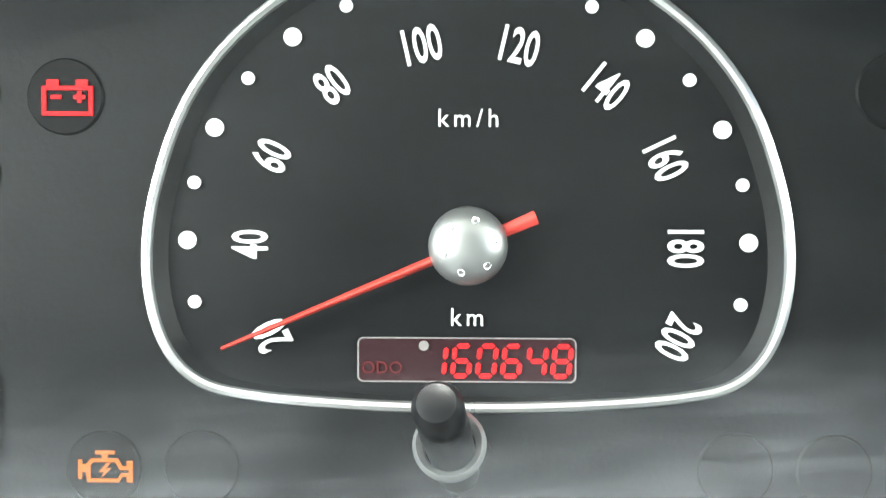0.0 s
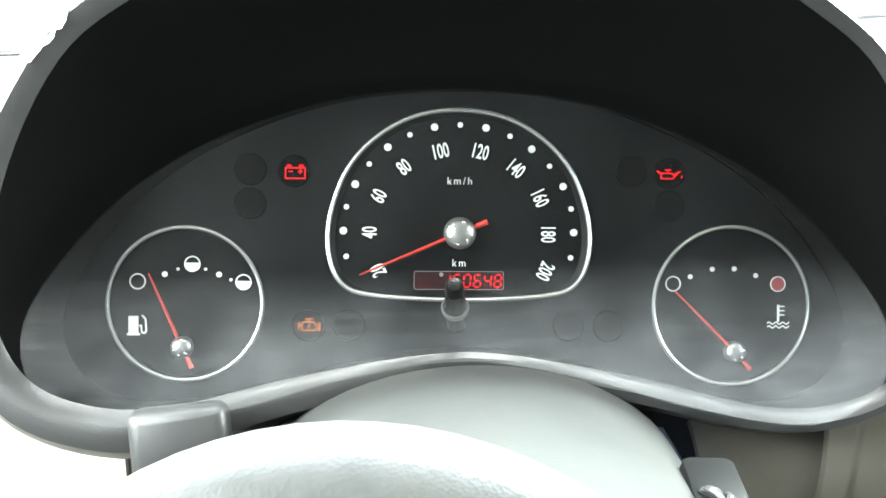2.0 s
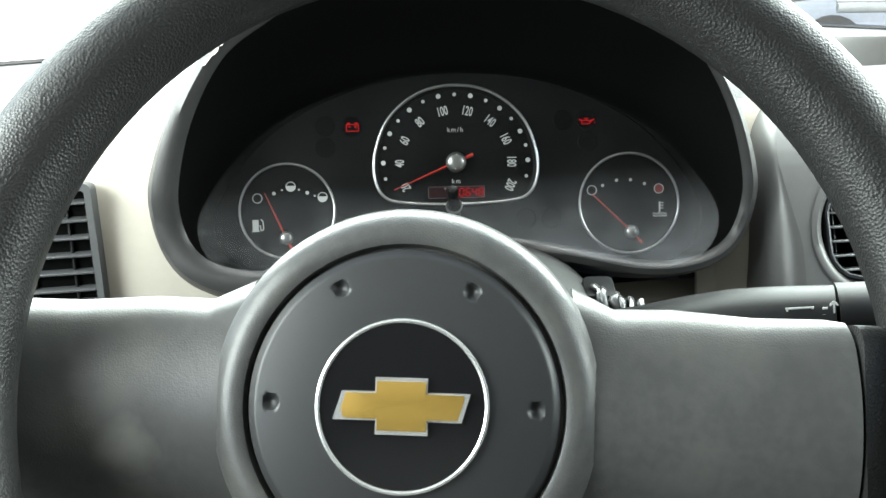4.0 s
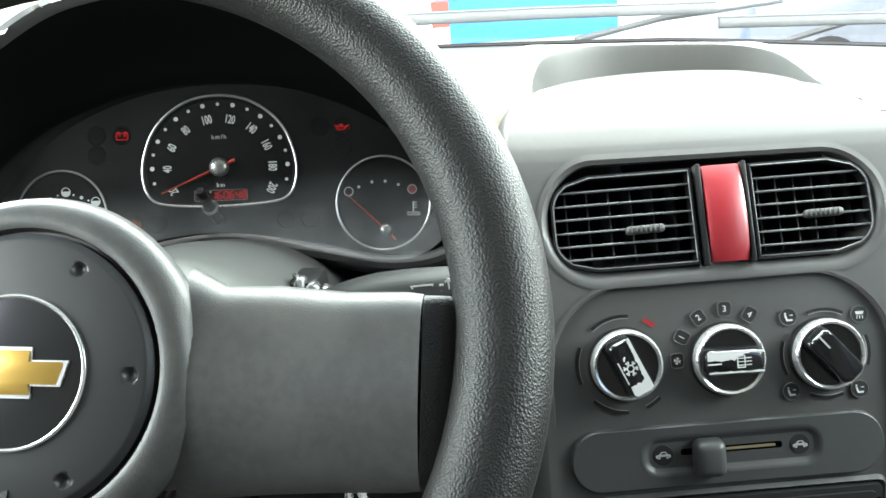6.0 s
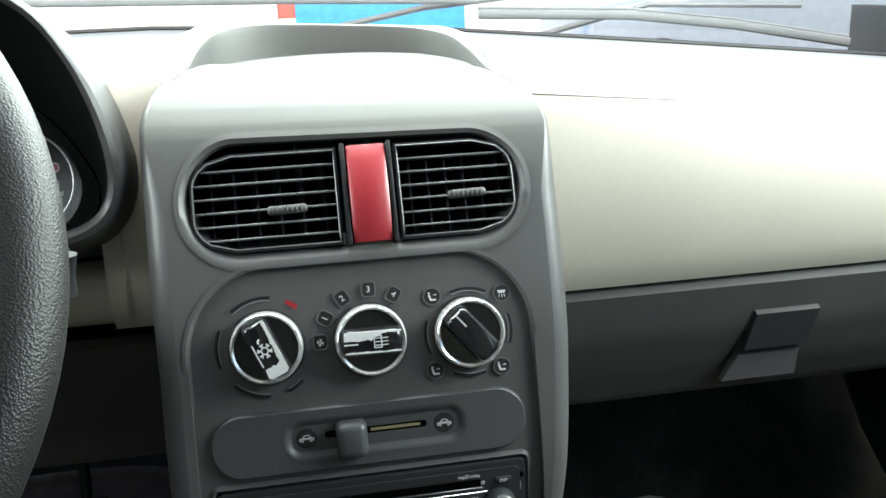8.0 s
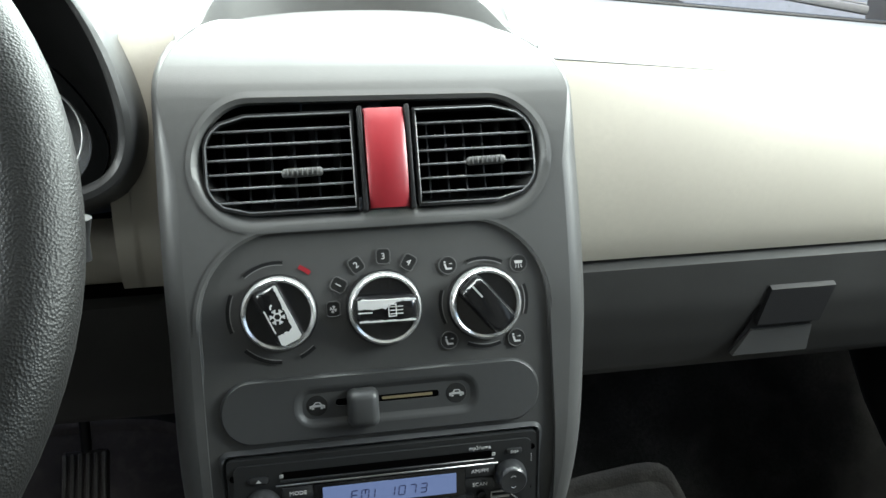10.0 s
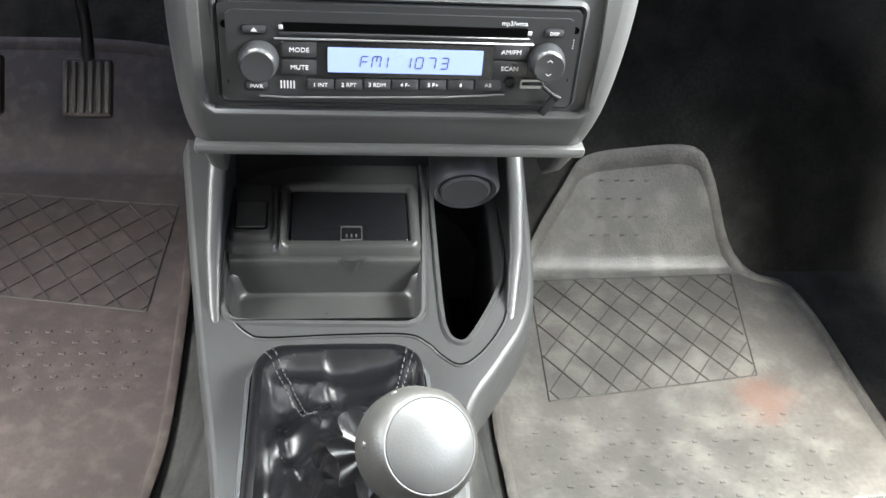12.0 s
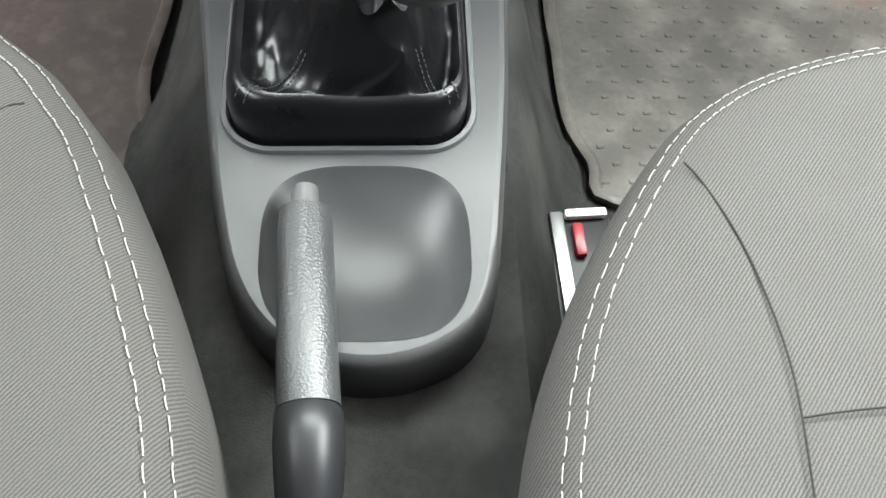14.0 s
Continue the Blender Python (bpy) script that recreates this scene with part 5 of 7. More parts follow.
part("guide_rail", plate(bmesh.new(), oval(0.014, 0.0018, 0.030, 0.0016, 0.0006, 4), depth=0.0004, m=at(SLM, 0, 0, -0.0002)), M_BRASS, slider, "dull brass-coloured rail")
part("slider_knob", box(bmesh.new(), (0.0192, 0.0232, 0.014), at(SLM, -0.0125, -0.0012, 0.006), 0.0044, 4, 0.88), M_PILL, slider, "square grey slider knob")
CAR = [[(-4.4, -1.4), (-4.4, 0.2), (-2.6, 0.6), (-1.2, 2.2), (1.6, 2.2), (2.8, 0.6), (4.4, 0.2), (4.4, -1.4), (3.4, -1.4), (3.4, -0.6), (-3.4, -0.6), (-3.4, -1.4)], [(-3.2, -1.9), (-1.8, -1.9), (-1.8, -0.9), (-3.2, -0.9)], [(1.8, -1.9), (3.2, -1.9), (3.2, -0.9), (1.8, -0.9)]]
for cx in (-0.0388, 0.0432):
    b = bmesh.new()
    for j, ln in enumerate(CAR):
        plate(b, mm(ln), [mm([(-1.6, 0.6), (-0.8, 1.7), (1.2, 1.7), (1.8, 0.6)])] if j == 0 else (), 0.0003, at(SLM, cx, 0.001, 0.0013))
    part("car_sign", b, M_WHITE, slider)

# ---- car radio ----
RM = tilted((0.2972, -0.1000, 0.4885), 1.0)
radio = root("car_radio", (0.2972, -0.10, 0.448), "black car radio with a lit blue display and many buttons", "car radio")
part("face", plate(bmesh.new(), oval(0, 0, 0.1835, 0.0530, 0.003, 4), depth=0.012, m=RM), M_RADIO, radio)
P = lambda px, py: ((px - 700.5) * 0.000327, (508.5 - py) * 0.000327 * 0.90)
part("case_front", plate(bmesh.new(), oval(0, 0.0, 0.176, 0.0460, 0.004, 4), depth=0.002, m=at(RM, 0, 0, 0.0015)), M_RADIO, radio)
b = plate(bmesh.new(), oval(*P(705, 457), 0.125, 0.0045, 0.0015, 4), depth=0.0006, m=at(RM, 0, 0, 0.0021))
part("disc_slot", b, M_LAMP_OR_HOLLOW, radio)
part("slot_lip", box(bmesh.new(), (0.127, 0.0011, 0.0012), at(RM, *P(705, 468), 0.0022), 0.0003, 1), M_RADIO_B, radio)
part("display_bezel", plate(bmesh.new(), oval(*P(706, 513), 0.0905, 0.0185, 0.001, 3), depth=0.0012, m=at(RM, 0, 0, 0.0030)), M_GLOSS, radio)
lcd = part("display", plate(bmesh.new(), oval(*P(706, 513), 0.0795, 0.0134, 0.0006, 3), depth=0.0004, m=at(RM, 0, 0, 0.0034)), M_LCD, radio, "pale blue lit display")
b = bmesh.new()
for ch, px in (("F", 641), ("M", 660), ("I", 672), ("1", 708), ("0", 727), ("7", 747), ("3", 767)):
    digit(b, ch, 0.0036 if ch != "M" else 0.0042, 0.0060, at(RM, *P(px, 515), 0.0037), 0.12, 0.0006, 0.0002)
part("display_figures", b, M_LCD_INK, lcd, "dark figures FM1 1073")


def button(px, py, w, h, text, size=0.0034, r=0.0008, lift=0.0030, turn=0):
    x, y = P(px, py)
    h *= 0.83
    bt = part("button", box(bmesh.new(), (w, h, 0.003), at(RM, x, y, lift - 0.0015), min(r, h / 2.5), 2), M_RADIO_B, radio)
    if text:
        part("lettering", letters(bmesh.new(), text, size, at(RM, x, y, lift + 0.0001), squeeze=1.05), M_PRINT, bt)


for px, py, tx in ((541, 497, "MODE"), (541, 529, "MUTE"), (872, 492, "AM/FM"), (872, 523, "SCAN")):
    button(px, py, 0.0180, 0.0100, tx)
for k, tx in enumerate(("1 INT", "2 RPT", "3 RDM", "4 F-", "5 F+", "6", "AS")):
    button(573 + 44.5 * k, 561 - 0.9 * k, 0.0138, 0.0072, tx, 0.0030)
button(474, 566, 0.0125, 0.0066, "PWR", 0.0030, 0.0026)
button(474, 463, 0.0125, 0.0062, "", 0.0030, 0.0026)
button(937, 456, 0.0105, 0.0055, "DISP", 0.0024, 0.0024)
part("eject_sign", plate(bmesh.new(), mm([(-1.6, -0.6), (1.6, -0.6), (0, 1.4)]), depth=0.0002, m=at(RM, *P(474, 463), 0.0034)), M_PRINT, radio)
part("lettering", letters(bmesh.new(), "mp3/wma", 0.0034, at(RM, *P(873, 441), 0.0018)), M_PRINT, radio)
for px, py, rr in ((479, 516, 0.0102), (929, 506, 0.0097)):
    part("rotary_knob", lathe(bmesh.new(), [(rr, 0.002), (rr, 0.004), (rr * 0.93, 0.0085), (rr * 0.86, 0.0115), (rr * 0.78, 0.0122), (rr * 0.5, 0.0118), (0, 0.0116)], at(RM, *P(px, py)), 40), M_RADIO_B, radio, "round black rotary knob")
for px in (514, 898):
    part("slot_lamp", box(bmesh.new(), (0.0022, 0.0022, 0.0006), at(RM, *P(px, 457), 0.0024), 0.0002, 1), M_WHITE, radio)
for px, py in ((430, 457), (435, 562), (972, 452), (966, 546)):
    part("screw_hole", lathe(bmesh.new(), [(0, 0.0004), (0.0013, 0.0004), (0.0018, 0.0008), (0.002, 0.0003)], at(RM, *P(px, py), 0.0002), 14), M_LAMP_OR_HOLLOW, radio)
part("socket", lathe(bmesh.new(), [(0.0032, 0.0), (0.0032, 0.0024), (0.0022, 0.0026), (0.0018, 0.001), (0, 0.0008)], at(RM, *P(876, 552), 0.001), 20), M_BLACK, radio)
part("usb_port", plate(bmesh.new(), oval(*P(912, 552), 0.0125, 0.0050, 0.0006, 3), [oval(*P(912, 551), 0.0110, 0.0022, 0.0003, 3)], 0.001, at(RM, 0, 0, 0.0028)), M_STEEL, radio)
b = box(bmesh.new(), (0.0045, 0.014, 0.002), at(RM, *P(942, 586), 0.006, -35), 0.0007, 2)
sweep(b, [RM @ Vector((*P(930, 556), 0.003)), RM @ Vector((*P(944, 566), 0.006)), RM @ Vector((*P(958, 573), 0.007))], 0.0012, 8)
part("port_cover", b, M_BLACK, radio, "open rubber port cover")

part("trim_line", box(bmesh.new(), (0.132, 0.0011, 0.0010), at(RM, *P(705, 477.5), 0.0026), 0.0003, 1), M_STEEL, radio, "thin line: silver trim above, edge highlight strip below")
# Lower line: the stack edge's highlight, built as a strip.
part("trim_line", sweep(bmesh.new(), [RM @ Vector((*P(px, py), 0.0030)) for px, py in ((478, 584), (520, 586), (640, 584), (780, 580), (868, 573))], 0.0007, 6), M_STACK, radio, "thin line: silver trim above, edge highlight strip below")
for px, py, up in ((929, 494, 1), (929, 518, -1)):
    part("arrow_sign", plate(bmesh.new(), mm([(-1.4, -0.5 * up), (0, 0.5 * up), (1.4, -0.5 * up), (1.4, -0.1 * up), (0, 0.9 * up), (-1.4, -0.1 * up)]), depth=0.0002, m=at(RM, *P(px, py), 0.0123)), M_PRINT, radio)
b = bmesh.new()
for k in range(5):
    box(b, (0.0007, 0.0042, 0.0003), at(RM, *P(512 + 5 * k, 563), 0.0019))
part("printed_mark", b, M_PRINT, radio)
b = bmesh.new()
for k in range(4):
    box(b, (0.0040, 0.0005, 0.0003), at(RM, *P(966, 470 + 5 * k), 0.0004))
part("printed_mark", b, M_PRINT, radio)
part("printed_mark", box(bmesh.new(), (0.0036, 0.0010, 0.0003), at(RM, *P(441, 483), 0.0004)), M_PRINT, radio)
for m in (m1, m2, m3):
    for q in range(7):
        w_ = radians(25 + 51.4 * q)
        part("ring_dot", lathe(bmesh.new(), [(0, 0.0102), (0.0005, 0.0101), (0.0006, 0.0096)], at(m, 0.0196 * math.cos(w_), 0.0196 * math.sin(w_)), 8), M_DARK, {id(m1): k1, id(m2): k2, id(m3): k3}[id(m)])

# ---- dashboard body ----
def dash_top(u, v):
    """The top pad, from its rear edge to the foot of the windscreen."""
    x = lerp(-0.62, 1.02, u)
    z0 = 0.738 - 0.100 * max(0.0, x - 0.36) if x > 0 else 0.745
    y0 = 0.012 + 0.02 * max(0, 0.5 - abs(x - 0.3)) * 0
    y1 = 0.585 - 0.13 * ((x - 0.2) / 0.8) ** 2
    z1 = 0.752 - 0.045 * max(0.0, x - 0.12) - 0.05 * max(0.0, x - 0.45)
    y = lerp(y0, y1, v)
    return (x, y, lerp(z0, z1, v ** 0.7) + 0.012 * math.sin(min(1.0, v * 1.6) * math.pi) - 0.010 * max(0.0, 1 - v * 14) ** 2)


dash = root("dashboard", (0.2, 0.2, 0.45), "grey dashboard with beige front panels above a dark lower part", "dashboard", kind="structure")
part("windscreen_seal", sweep(bmesh.new(), [Vector(dash_top(k / 40, 1.0)) + Vector((0, -0.002, 0.0015)) for k in range(41)], 0.0032, 8), M_BLACK, dash, "black rubber strip along the glass")
part("top_pad", sheet(bmesh.new(), 60, 24, dash_top, 0.003), M_TOP, dash, "pale grey grained top pad")


def beige(x0, x1, top, bottom, y_of, n=24):
    def f(u, v):
        x = lerp(x0, x1, u)
        z = lerp(bottom(x), top(x), v)
        return (x, y_of(x) - 0.012 * math.sin(v * math.pi) ** 0.6 + 0.012 * v * v, z)
    return sheet(bmesh.new(), n, 14, f, 0.004)


part("beige_panel", beige(0.40, 1.0, lambda x: 0.731 - 0.1 * (x - 0.414), lambda x: 0.5815, lambda x: 0.006), M_BEIGE, dash, "smooth beige passenger-side panel")
part("beige_panel", beige(0.145, 0.19, lambda x: 0.745 if x > 0.158 else 0.69, lambda x: 0.588, lambda x: 0.0), M_BEIGE, dash, "narrow beige panel")
part("beige_panel", beige(-0.60, -0.128, lambda x: 0.752 if x < -0.16 else 0.69, lambda x: 0.565, lambda x: 0.0), M_BEIGE, dash, "beige driver-side panel")


part("beige_panel", beige(-0.150, -0.085, lambda x: 0.628, lambda x: 0.565, lambda x: 0.012), M_BEIGE, dash, "beige panel under the hood")
part("beige_panel", beige(0.100, 0.166, lambda x: 0.628, lambda x: 0.588, lambda x: 0.012), M_BEIGE, dash, "beige panel under the hood")


def lower(x0, x1, n=20):
    def f(u, v):
        x = lerp(x0, x1, u)
        prof = ((0.000, 0.577), (-0.006, 0.572), (-0.004, 0.54), (0.004, 0.51), (0.016, 0.485), (0.04, 0.474), (0.12, 0.468), (0.30, 0.47))
        s = v * (len(prof) - 1)
        i = min(int(s), len(prof) - 2)
        return (x, lerp(prof[i][0], prof[i + 1][0], s - i) + 0.014, lerp(prof[i][1], prof[i + 1][1], s - i))
    return sheet(bmesh.new(), n, 28, f, 0.004)


part("lower_panel", lower(-0.60, 0.182), M_LOWER, dash, "dark grained knee panel")
# Shade in the panel gaps, built as near-black strips.
part("gap_strip", box(bmesh.new(), (0.60, 0.02, 0.010), pose(0.70, 0.022, 0.578), 0.001, 1), M_LAMP_OR_HOLLOW, dash)
part("gap_strip", box(bmesh.new(), (0.10, 0.02, 0.012), pose(0.135, 0.020, 0.582), 0.001, 1), M_LAMP_OR_HOLLOW, dash)

glove = root("glove_box", (0.70, 0.02, 0.47), "dark grained glove box door, closed, with a recessed latch", "glove box")
part("door", lower(0.408, 1.0), M_LOWER, glove)
lx, lz = 0.612, 0.531
LM = tilted((lx, 0.0085, lz), -6)
part("latch_recess", plate(bmesh.new(), mm([(-20, 22), (33, 22), (30, 18), (22, -10), (17, -33), (-43, -33), (-30, -10)]), depth=0.001, m=at(LM, 0, 0.0, 0.0012)), M_BLACK, glove)
b = loft(bmesh.new(), [[(-0.018, 0.022, 0.001), (0.033, 0.022, 0.001), (0.033, 0.020, 0.005), (-0.018, 0.020, 0.005)], [(-0.026, -0.008, 0.001), (0.024, -0.008, 0.001), (0.024, -0.008, 0.0065), (-0.026, -0.008, 0.0065)]], caps=True, m=LM)
part("latch_handle", b, M_BLACK, glove, "dark latch handle")
# Lighter than the door: the light this lip catches is in its colour.
b = loft(bmesh.new(), [[(-0.028, -0.014, 0.001), (0.021, -0.014, 0.001), (0.021, -0.014, 0.003), (-0.028, -0.014, 0.003)], [(-0.042, -0.033, 0.001), (0.018, -0.033, 0.001), (0.018, -0.033, 0.006), (-0.042, -0.033, 0.006)]], caps=True, m=LM)
part("latch_lip", b, M_CONSOLE, glove, "lip below the latch, coloured lighter for the light it catches")

# driver-side air vent
lv = root("side_air_vent", (-0.27, -0.01, 0.64), "black louvred air vent at the driver's outer side", "air vent")
LV = tilted((-0.262, -0.014, 0.688), 6)
part("frame", plate(bmesh.new(), oval(0, 0, 0.105, 0.072, 0.004, 4), [oval(0, 0, 0.097, 0.064, 0.002, 4)], 0.010, at(LV, 0, 0, 0.003)), M_DARK, lv)
# Shallow duct back whose near-black colour stands for deep shade.
part("duct", plate(bmesh.new(), oval(0, 0, 0.10, 0.068, 0.002, 3), depth=0.002, m=at(LV, 0, 0, -0.004)), M_LAMP_OR_HOLLOW, lv)
for k in range(6):
    part("louvre", box(bmesh.new(), (0.097, 0.0014, 0.009), LV @ Matrix.Translation((0, -0.0255 + 0.0102 * k, -0.001)) @ Matrix.Rotation(radians(10), 4, "X"), 0.0004, 1), M_DARK, lv)
for k in range(4):
    part("rear_louvre", box(bmesh.new(), (0.0014, 0.064, 0.004), LV @ Matrix.Translation((-0.036 + 0.024 * k, 0, -0.003)), 0.0003, 1), M_BLACK, lv)

# red bonnet release below the knee panel
release = root("bonnet_release", (-0.28, 0.02, 0.47), "red plastic bonnet release lever under the dashboard", "release lever")
part("lever", loft(bmesh.new(), [[(x + dx, 0.0 + y, z) for dx, y in oval(0, 0, w, 0.012, 0.002, 4)] for x, z, w in ((-0.2625, 0.528, 0.0070), (-0.2622, 0.518, 0.0078), (-0.2600, 0.502, 0.0084), (-0.2570, 0.486, 0.0092), (-0.2565, 0.483, 0.0080))], caps=True), M_LEVER, release, "bright red lever blade")
part("bracket", box(bmesh.new(), (0.034, 0.020, 0.060), pose(-0.2835, 0.008, 0.506), 0.004, 2), M_LEVER_DARK, release, "dark red bracket")
part("pivot_pin", lathe(bmesh.new(), [(0.0, 0.0015), (0.0028, 0.0012), (0.0034, 0.0), (0.0034, -0.004)], pose(-0.2780, -0.0025, 0.506, 90), 16), M_STEEL, release, "steel pivot pin")

# ---- stack foot: cavity, lighter ----
foot = root("stack_foot", (0.2965, 0, 0.30), "dark plastic cavity below the centre stack with a lighter socket", "console trim")


def foot_wall(u, v):
    x = SX + (u - 0.5) * (0.205 + 0.02 * v)
    z = lerp(0.22, 0.428, v)
    return (x, 0.108 - 0.05 * v - 0.02 * (2 * u - 1) ** 4, z)


part("rear_wall", sheet(bmesh.new(), 14, 8, foot_wall, 0.004), M_BLACK, foot)
b = bmesh.new()
plate(b, [(SX - 0.108, 0.075), (SX - 0.108, -0.079), (SX + 0.106, -0.079), (SX + 0.106, 0.075)], depth=0.003, m=Matrix.Translation((0, 0, 0.4275)))
part("underside", b, M_BLACK, foot)
for s in (-1, 1):
    loops = []
    for z, w, y0 in ((0.4275, 0.013, -0.083), (0.415, 0.011, -0.078), (0.40, 0.008, -0.066), (0.385, 0.005, -0.045)):
        cx = SX + s * (0.1085 - w / 2 - (0.4275 - z) * 0.12)
        loops.append([(cx + px, py, z) for px, py in oval(0, (y0 + 0.06) / 2, w, 0.06 - y0, 0.004, 3)])
    part("cheek", loft(bmesh.new(), loops, caps=True), M_STACK, foot)
part("lip", box(bmesh.new(), (0.221, 0.012, 0.007), pose(SX, -0.0830, 0.4255, 4, 0, 0), 0.0025, 2), M_STACK, foot, "thin lip along the bottom edge")
lighter = root("lighter_socket", (0.344, -0.055, 0.36), "dark round cigarette lighter socket under the stack", "lighter")
LG = tilted((0.3440, -0.055, 0.3835), -25)
part("shroud", lathe(bmesh.new(), [(0.0215, -0.02), (0.0215, 0.004), (0.0195, 0.0065), (0.0165, 0.0045)], LG, 40), M_DARK, lighter)
part("plug", lathe(bmesh.new(), [(0.0160, 0.0), (0.0160, 0.0055), (0.0145, 0.0072), (0.008, 0.0066), (0, 0.0064)], LG, 36), M_DARK, lighter, "dark grey lighter plug")

# ---- centre console ----
console = root("floor_console", (0.27, -0.13, 0.08), "grey plastic floor console with storage trays and a shift boot", "floor console")
console_z = table([(-0.40, 0.246), (-0.20, 0.256), (-0.10, 0.261), (-0.04, 0.270), (0.02, 0.287), (0.08, 0.306), (0.13, 0.325)])
edge = smooth_line([(0.150, 0.110, 0), (0.158, 0.055, 0), (0.1665, -0.003, 0), (0.178, -0.075, 0), (0.190, -0.1415, 0), (0.1975, -0.192, 0), (0.2043, -0.243, 0), (0.2105, -0.285, 0), (0.221, -0.326, 0), (0.241, -0.3525, 0), (0.276, -0.3625, 0), (0.308, -0.353, 0), (0.324, -0.330, 0), (0.332, -0.2734, 0), (0.3378, -0.2158, 0), (0.342, -0.155, 0), (0.350, -0.121, 0), (0.372, -0.088, 0), (0.396, -0.050, 0), (0.406, -0.010, 0), (0.410, 0.055, 0), (0.413, 0.110, 0)], 110)
edge = [(p.x, p.y) for p in edge]
boot_hole = oval(0.2658, -0.1725, 0.114, 0.179, 0.022, 8)
tray_hole = [(0.181, 0.105), (0.184, 0.03), (0.1875, -0.025)] + [(0.1995 - 0.011 * math.cos(radians(a)), -0.038 - 0.012 * math.sin(radians(a))) for a in range(0, 91, 15)] + [(0.25, -0.0525)] + [(0.312 + 0.012 * math.sin(radians(a)), -0.042 - 0.012 * math.cos(radians(a))) for a in range(0, 91, 15)] + [(0.327, 0.0), (0.330, 0.05), (0.331, 0.105)]
cup_hole = [(p.x, p.y) for p in smooth_line([(0.3395, 0.100, 0), (0.339, 0.03, 0), (0.3395, -0.042, 0), (0.3420, -0.064, 0), (0.349, -0.0715, 0), (0.358, -0.065, 0), (0.379, -0.029, 0), (0.3865, -0.003, 0), (0.389, 0.05, 0), (0.388, 0.100, 0)], 40)]
coin_hole = []
for k in range(72):
    cq, sq = math.cos(2 * math.pi * k / 72), math.sin(2 * math.pi * k / 72)
    y = 0.0425 * math.copysign(abs(sq) ** 0.62, sq)
    coin_hole.append((0.2735 + 0.0452 * math.copysign(abs(cq) ** 0.62, cq) * (1 + 2.0 * min(0.0, y + 0.012)), -0.3140 + y))
on_console = lambda x, y, d: Vector((x, y, console_z(y) + d))
ycuts = [-0.36 + 0.012 * k for k in range(40)]
part("top_shell", plate(bmesh.new(), edge, [boot_hole, tray_hole, cup_hole, coin_hole], 0.003, None, ycuts, on_console), M_CONSOLE, console)


def wall_down(pts, steps, place, closed=True):
    """Rounded edges and walls below an outline: (outward growth, drop) steps."""
    area = sum(a[0] * c[1] - c[0] * a[1] for a, c in zip(pts, pts[1:] + pts[:1]))
    sgn = 1 if area > 0 else -1
    return [[place(x, y, d) for x, y in grown(pts, g * sgn)] for g, d in steps]


rim_loops = wall_down(edge, ((0.0, 0.0), (0.0025, -0.0008), (0.0045, -0.004), (0.0055, -0.012), (0.0060, -0.035), (0.0020, -0.050), (-0.006, -0.075)), on_console)
part("side_wall", loft(bmesh.new(), [[p for p in lp] for lp in rim_loops], closed=False), M_CONSOLE, console)
part("tray_rim", loft(bmesh.new(), wall_down(tray_hole, ((0.004, 0.0002), (0.003, 0.002), (0.0005, 0.0026), (-0.001, 0.001), (-0.002, -0.006), (-0.004, -0.030)), on_console)), M_CONSOLE, console)
part("cup_rim", loft(bmesh.new(), wall_down(cup_hole, ((0.003, 0.0002), (0.002, 0.0022), (-0.0005, 0.0022), (-0.0015, -0.002), (-0.002, -0.02), (-0.004, -0.172)), on_console)), M_CONSOLE, console)
# The deep cup's shade is put into the floor's near-black colour.
part("cup_floor", plate(bmesh.new(), cup_hole, depth=0.002, m=Matrix.Translation((0, 0, 0.165))), M_LAMP_OR_HOLLOW, console)
joint = smooth_line([on_console(x, y, 0.0002) for x, y in ((0.1745, 0.095), (0.179, 0.04), (0.183, 0.0), (0.187, -0.030), (0.194, -0.049), (0.205, -0.0615), (0.218, -0.0655), (0.262, -0.0640), (0.311, -0.0640), (0.326, -0.0715), (0.335, -0.0825), (0.3445, -0.0905), (0.354, -0.0885), (0.368, -0.0750), (0.383, -0.052), (0.390, -0.026), (0.393, 0.0), (0.3945, 0.04), (0.394, 0.095))], 120)
part("panel_joint", sweep(bmesh.new(), joint, 0.0010, 8, flat=0.6), M_LAMP_OR_HOLLOW, console, "dark joint round the tray insert")
part("panel_edge", sweep(bmesh.new(), [p + Vector((0, -0.0016, 0.0001)) for p in joint], 0.0008, 8, flat=0.8), M_CONSOLE, console, "raised edge along the joint")
dish_mid = Vector((0.2735, -0.3125, 0))
dish_loops = []
for k in (1.006, 0.99, 0.97, 0.94, 0.90, 0.85, 0.79, 0.72, 0.64, 0.54, 0.42, 0.28, 0.14, 0.004):
    sunk = 0.0 if k > 1 else 0.0210 * (1 - k ** 3.2) ** 0.9
    lp = []
    for x, y in coin_hole:
        q = math.atan2((y - dish_mid.y) / 0.038, (x - dish_mid.x) / 0.046)
        u = min(1.0, k) ** 2
        lp.append(on_console(dish_mid.x + k * (u * (x - dish_mid.x) + (1 - u) * 0.040 * math.cos(q)), dish_mid.y + k * (u * (y - dish_mid.y) + (1 - u) * 0.034 * math.sin(q)), 0.0003 - sunk))
    dish_loops.append(lp)
b = loft(bmesh.new(), dish_loops)
part("coin_dish", b, M_CONSOLE, console, "smooth shallow dish", 80)
part("boot_frame", loft(bmesh.new(), wall_down(boot_hole, ((0.003, 0.0003), (0.0022, 0.0022), (0.0, 0.0024), (-0.0015, 0.0), (-0.002, -0.01)), on_console)), M_DARK, console)

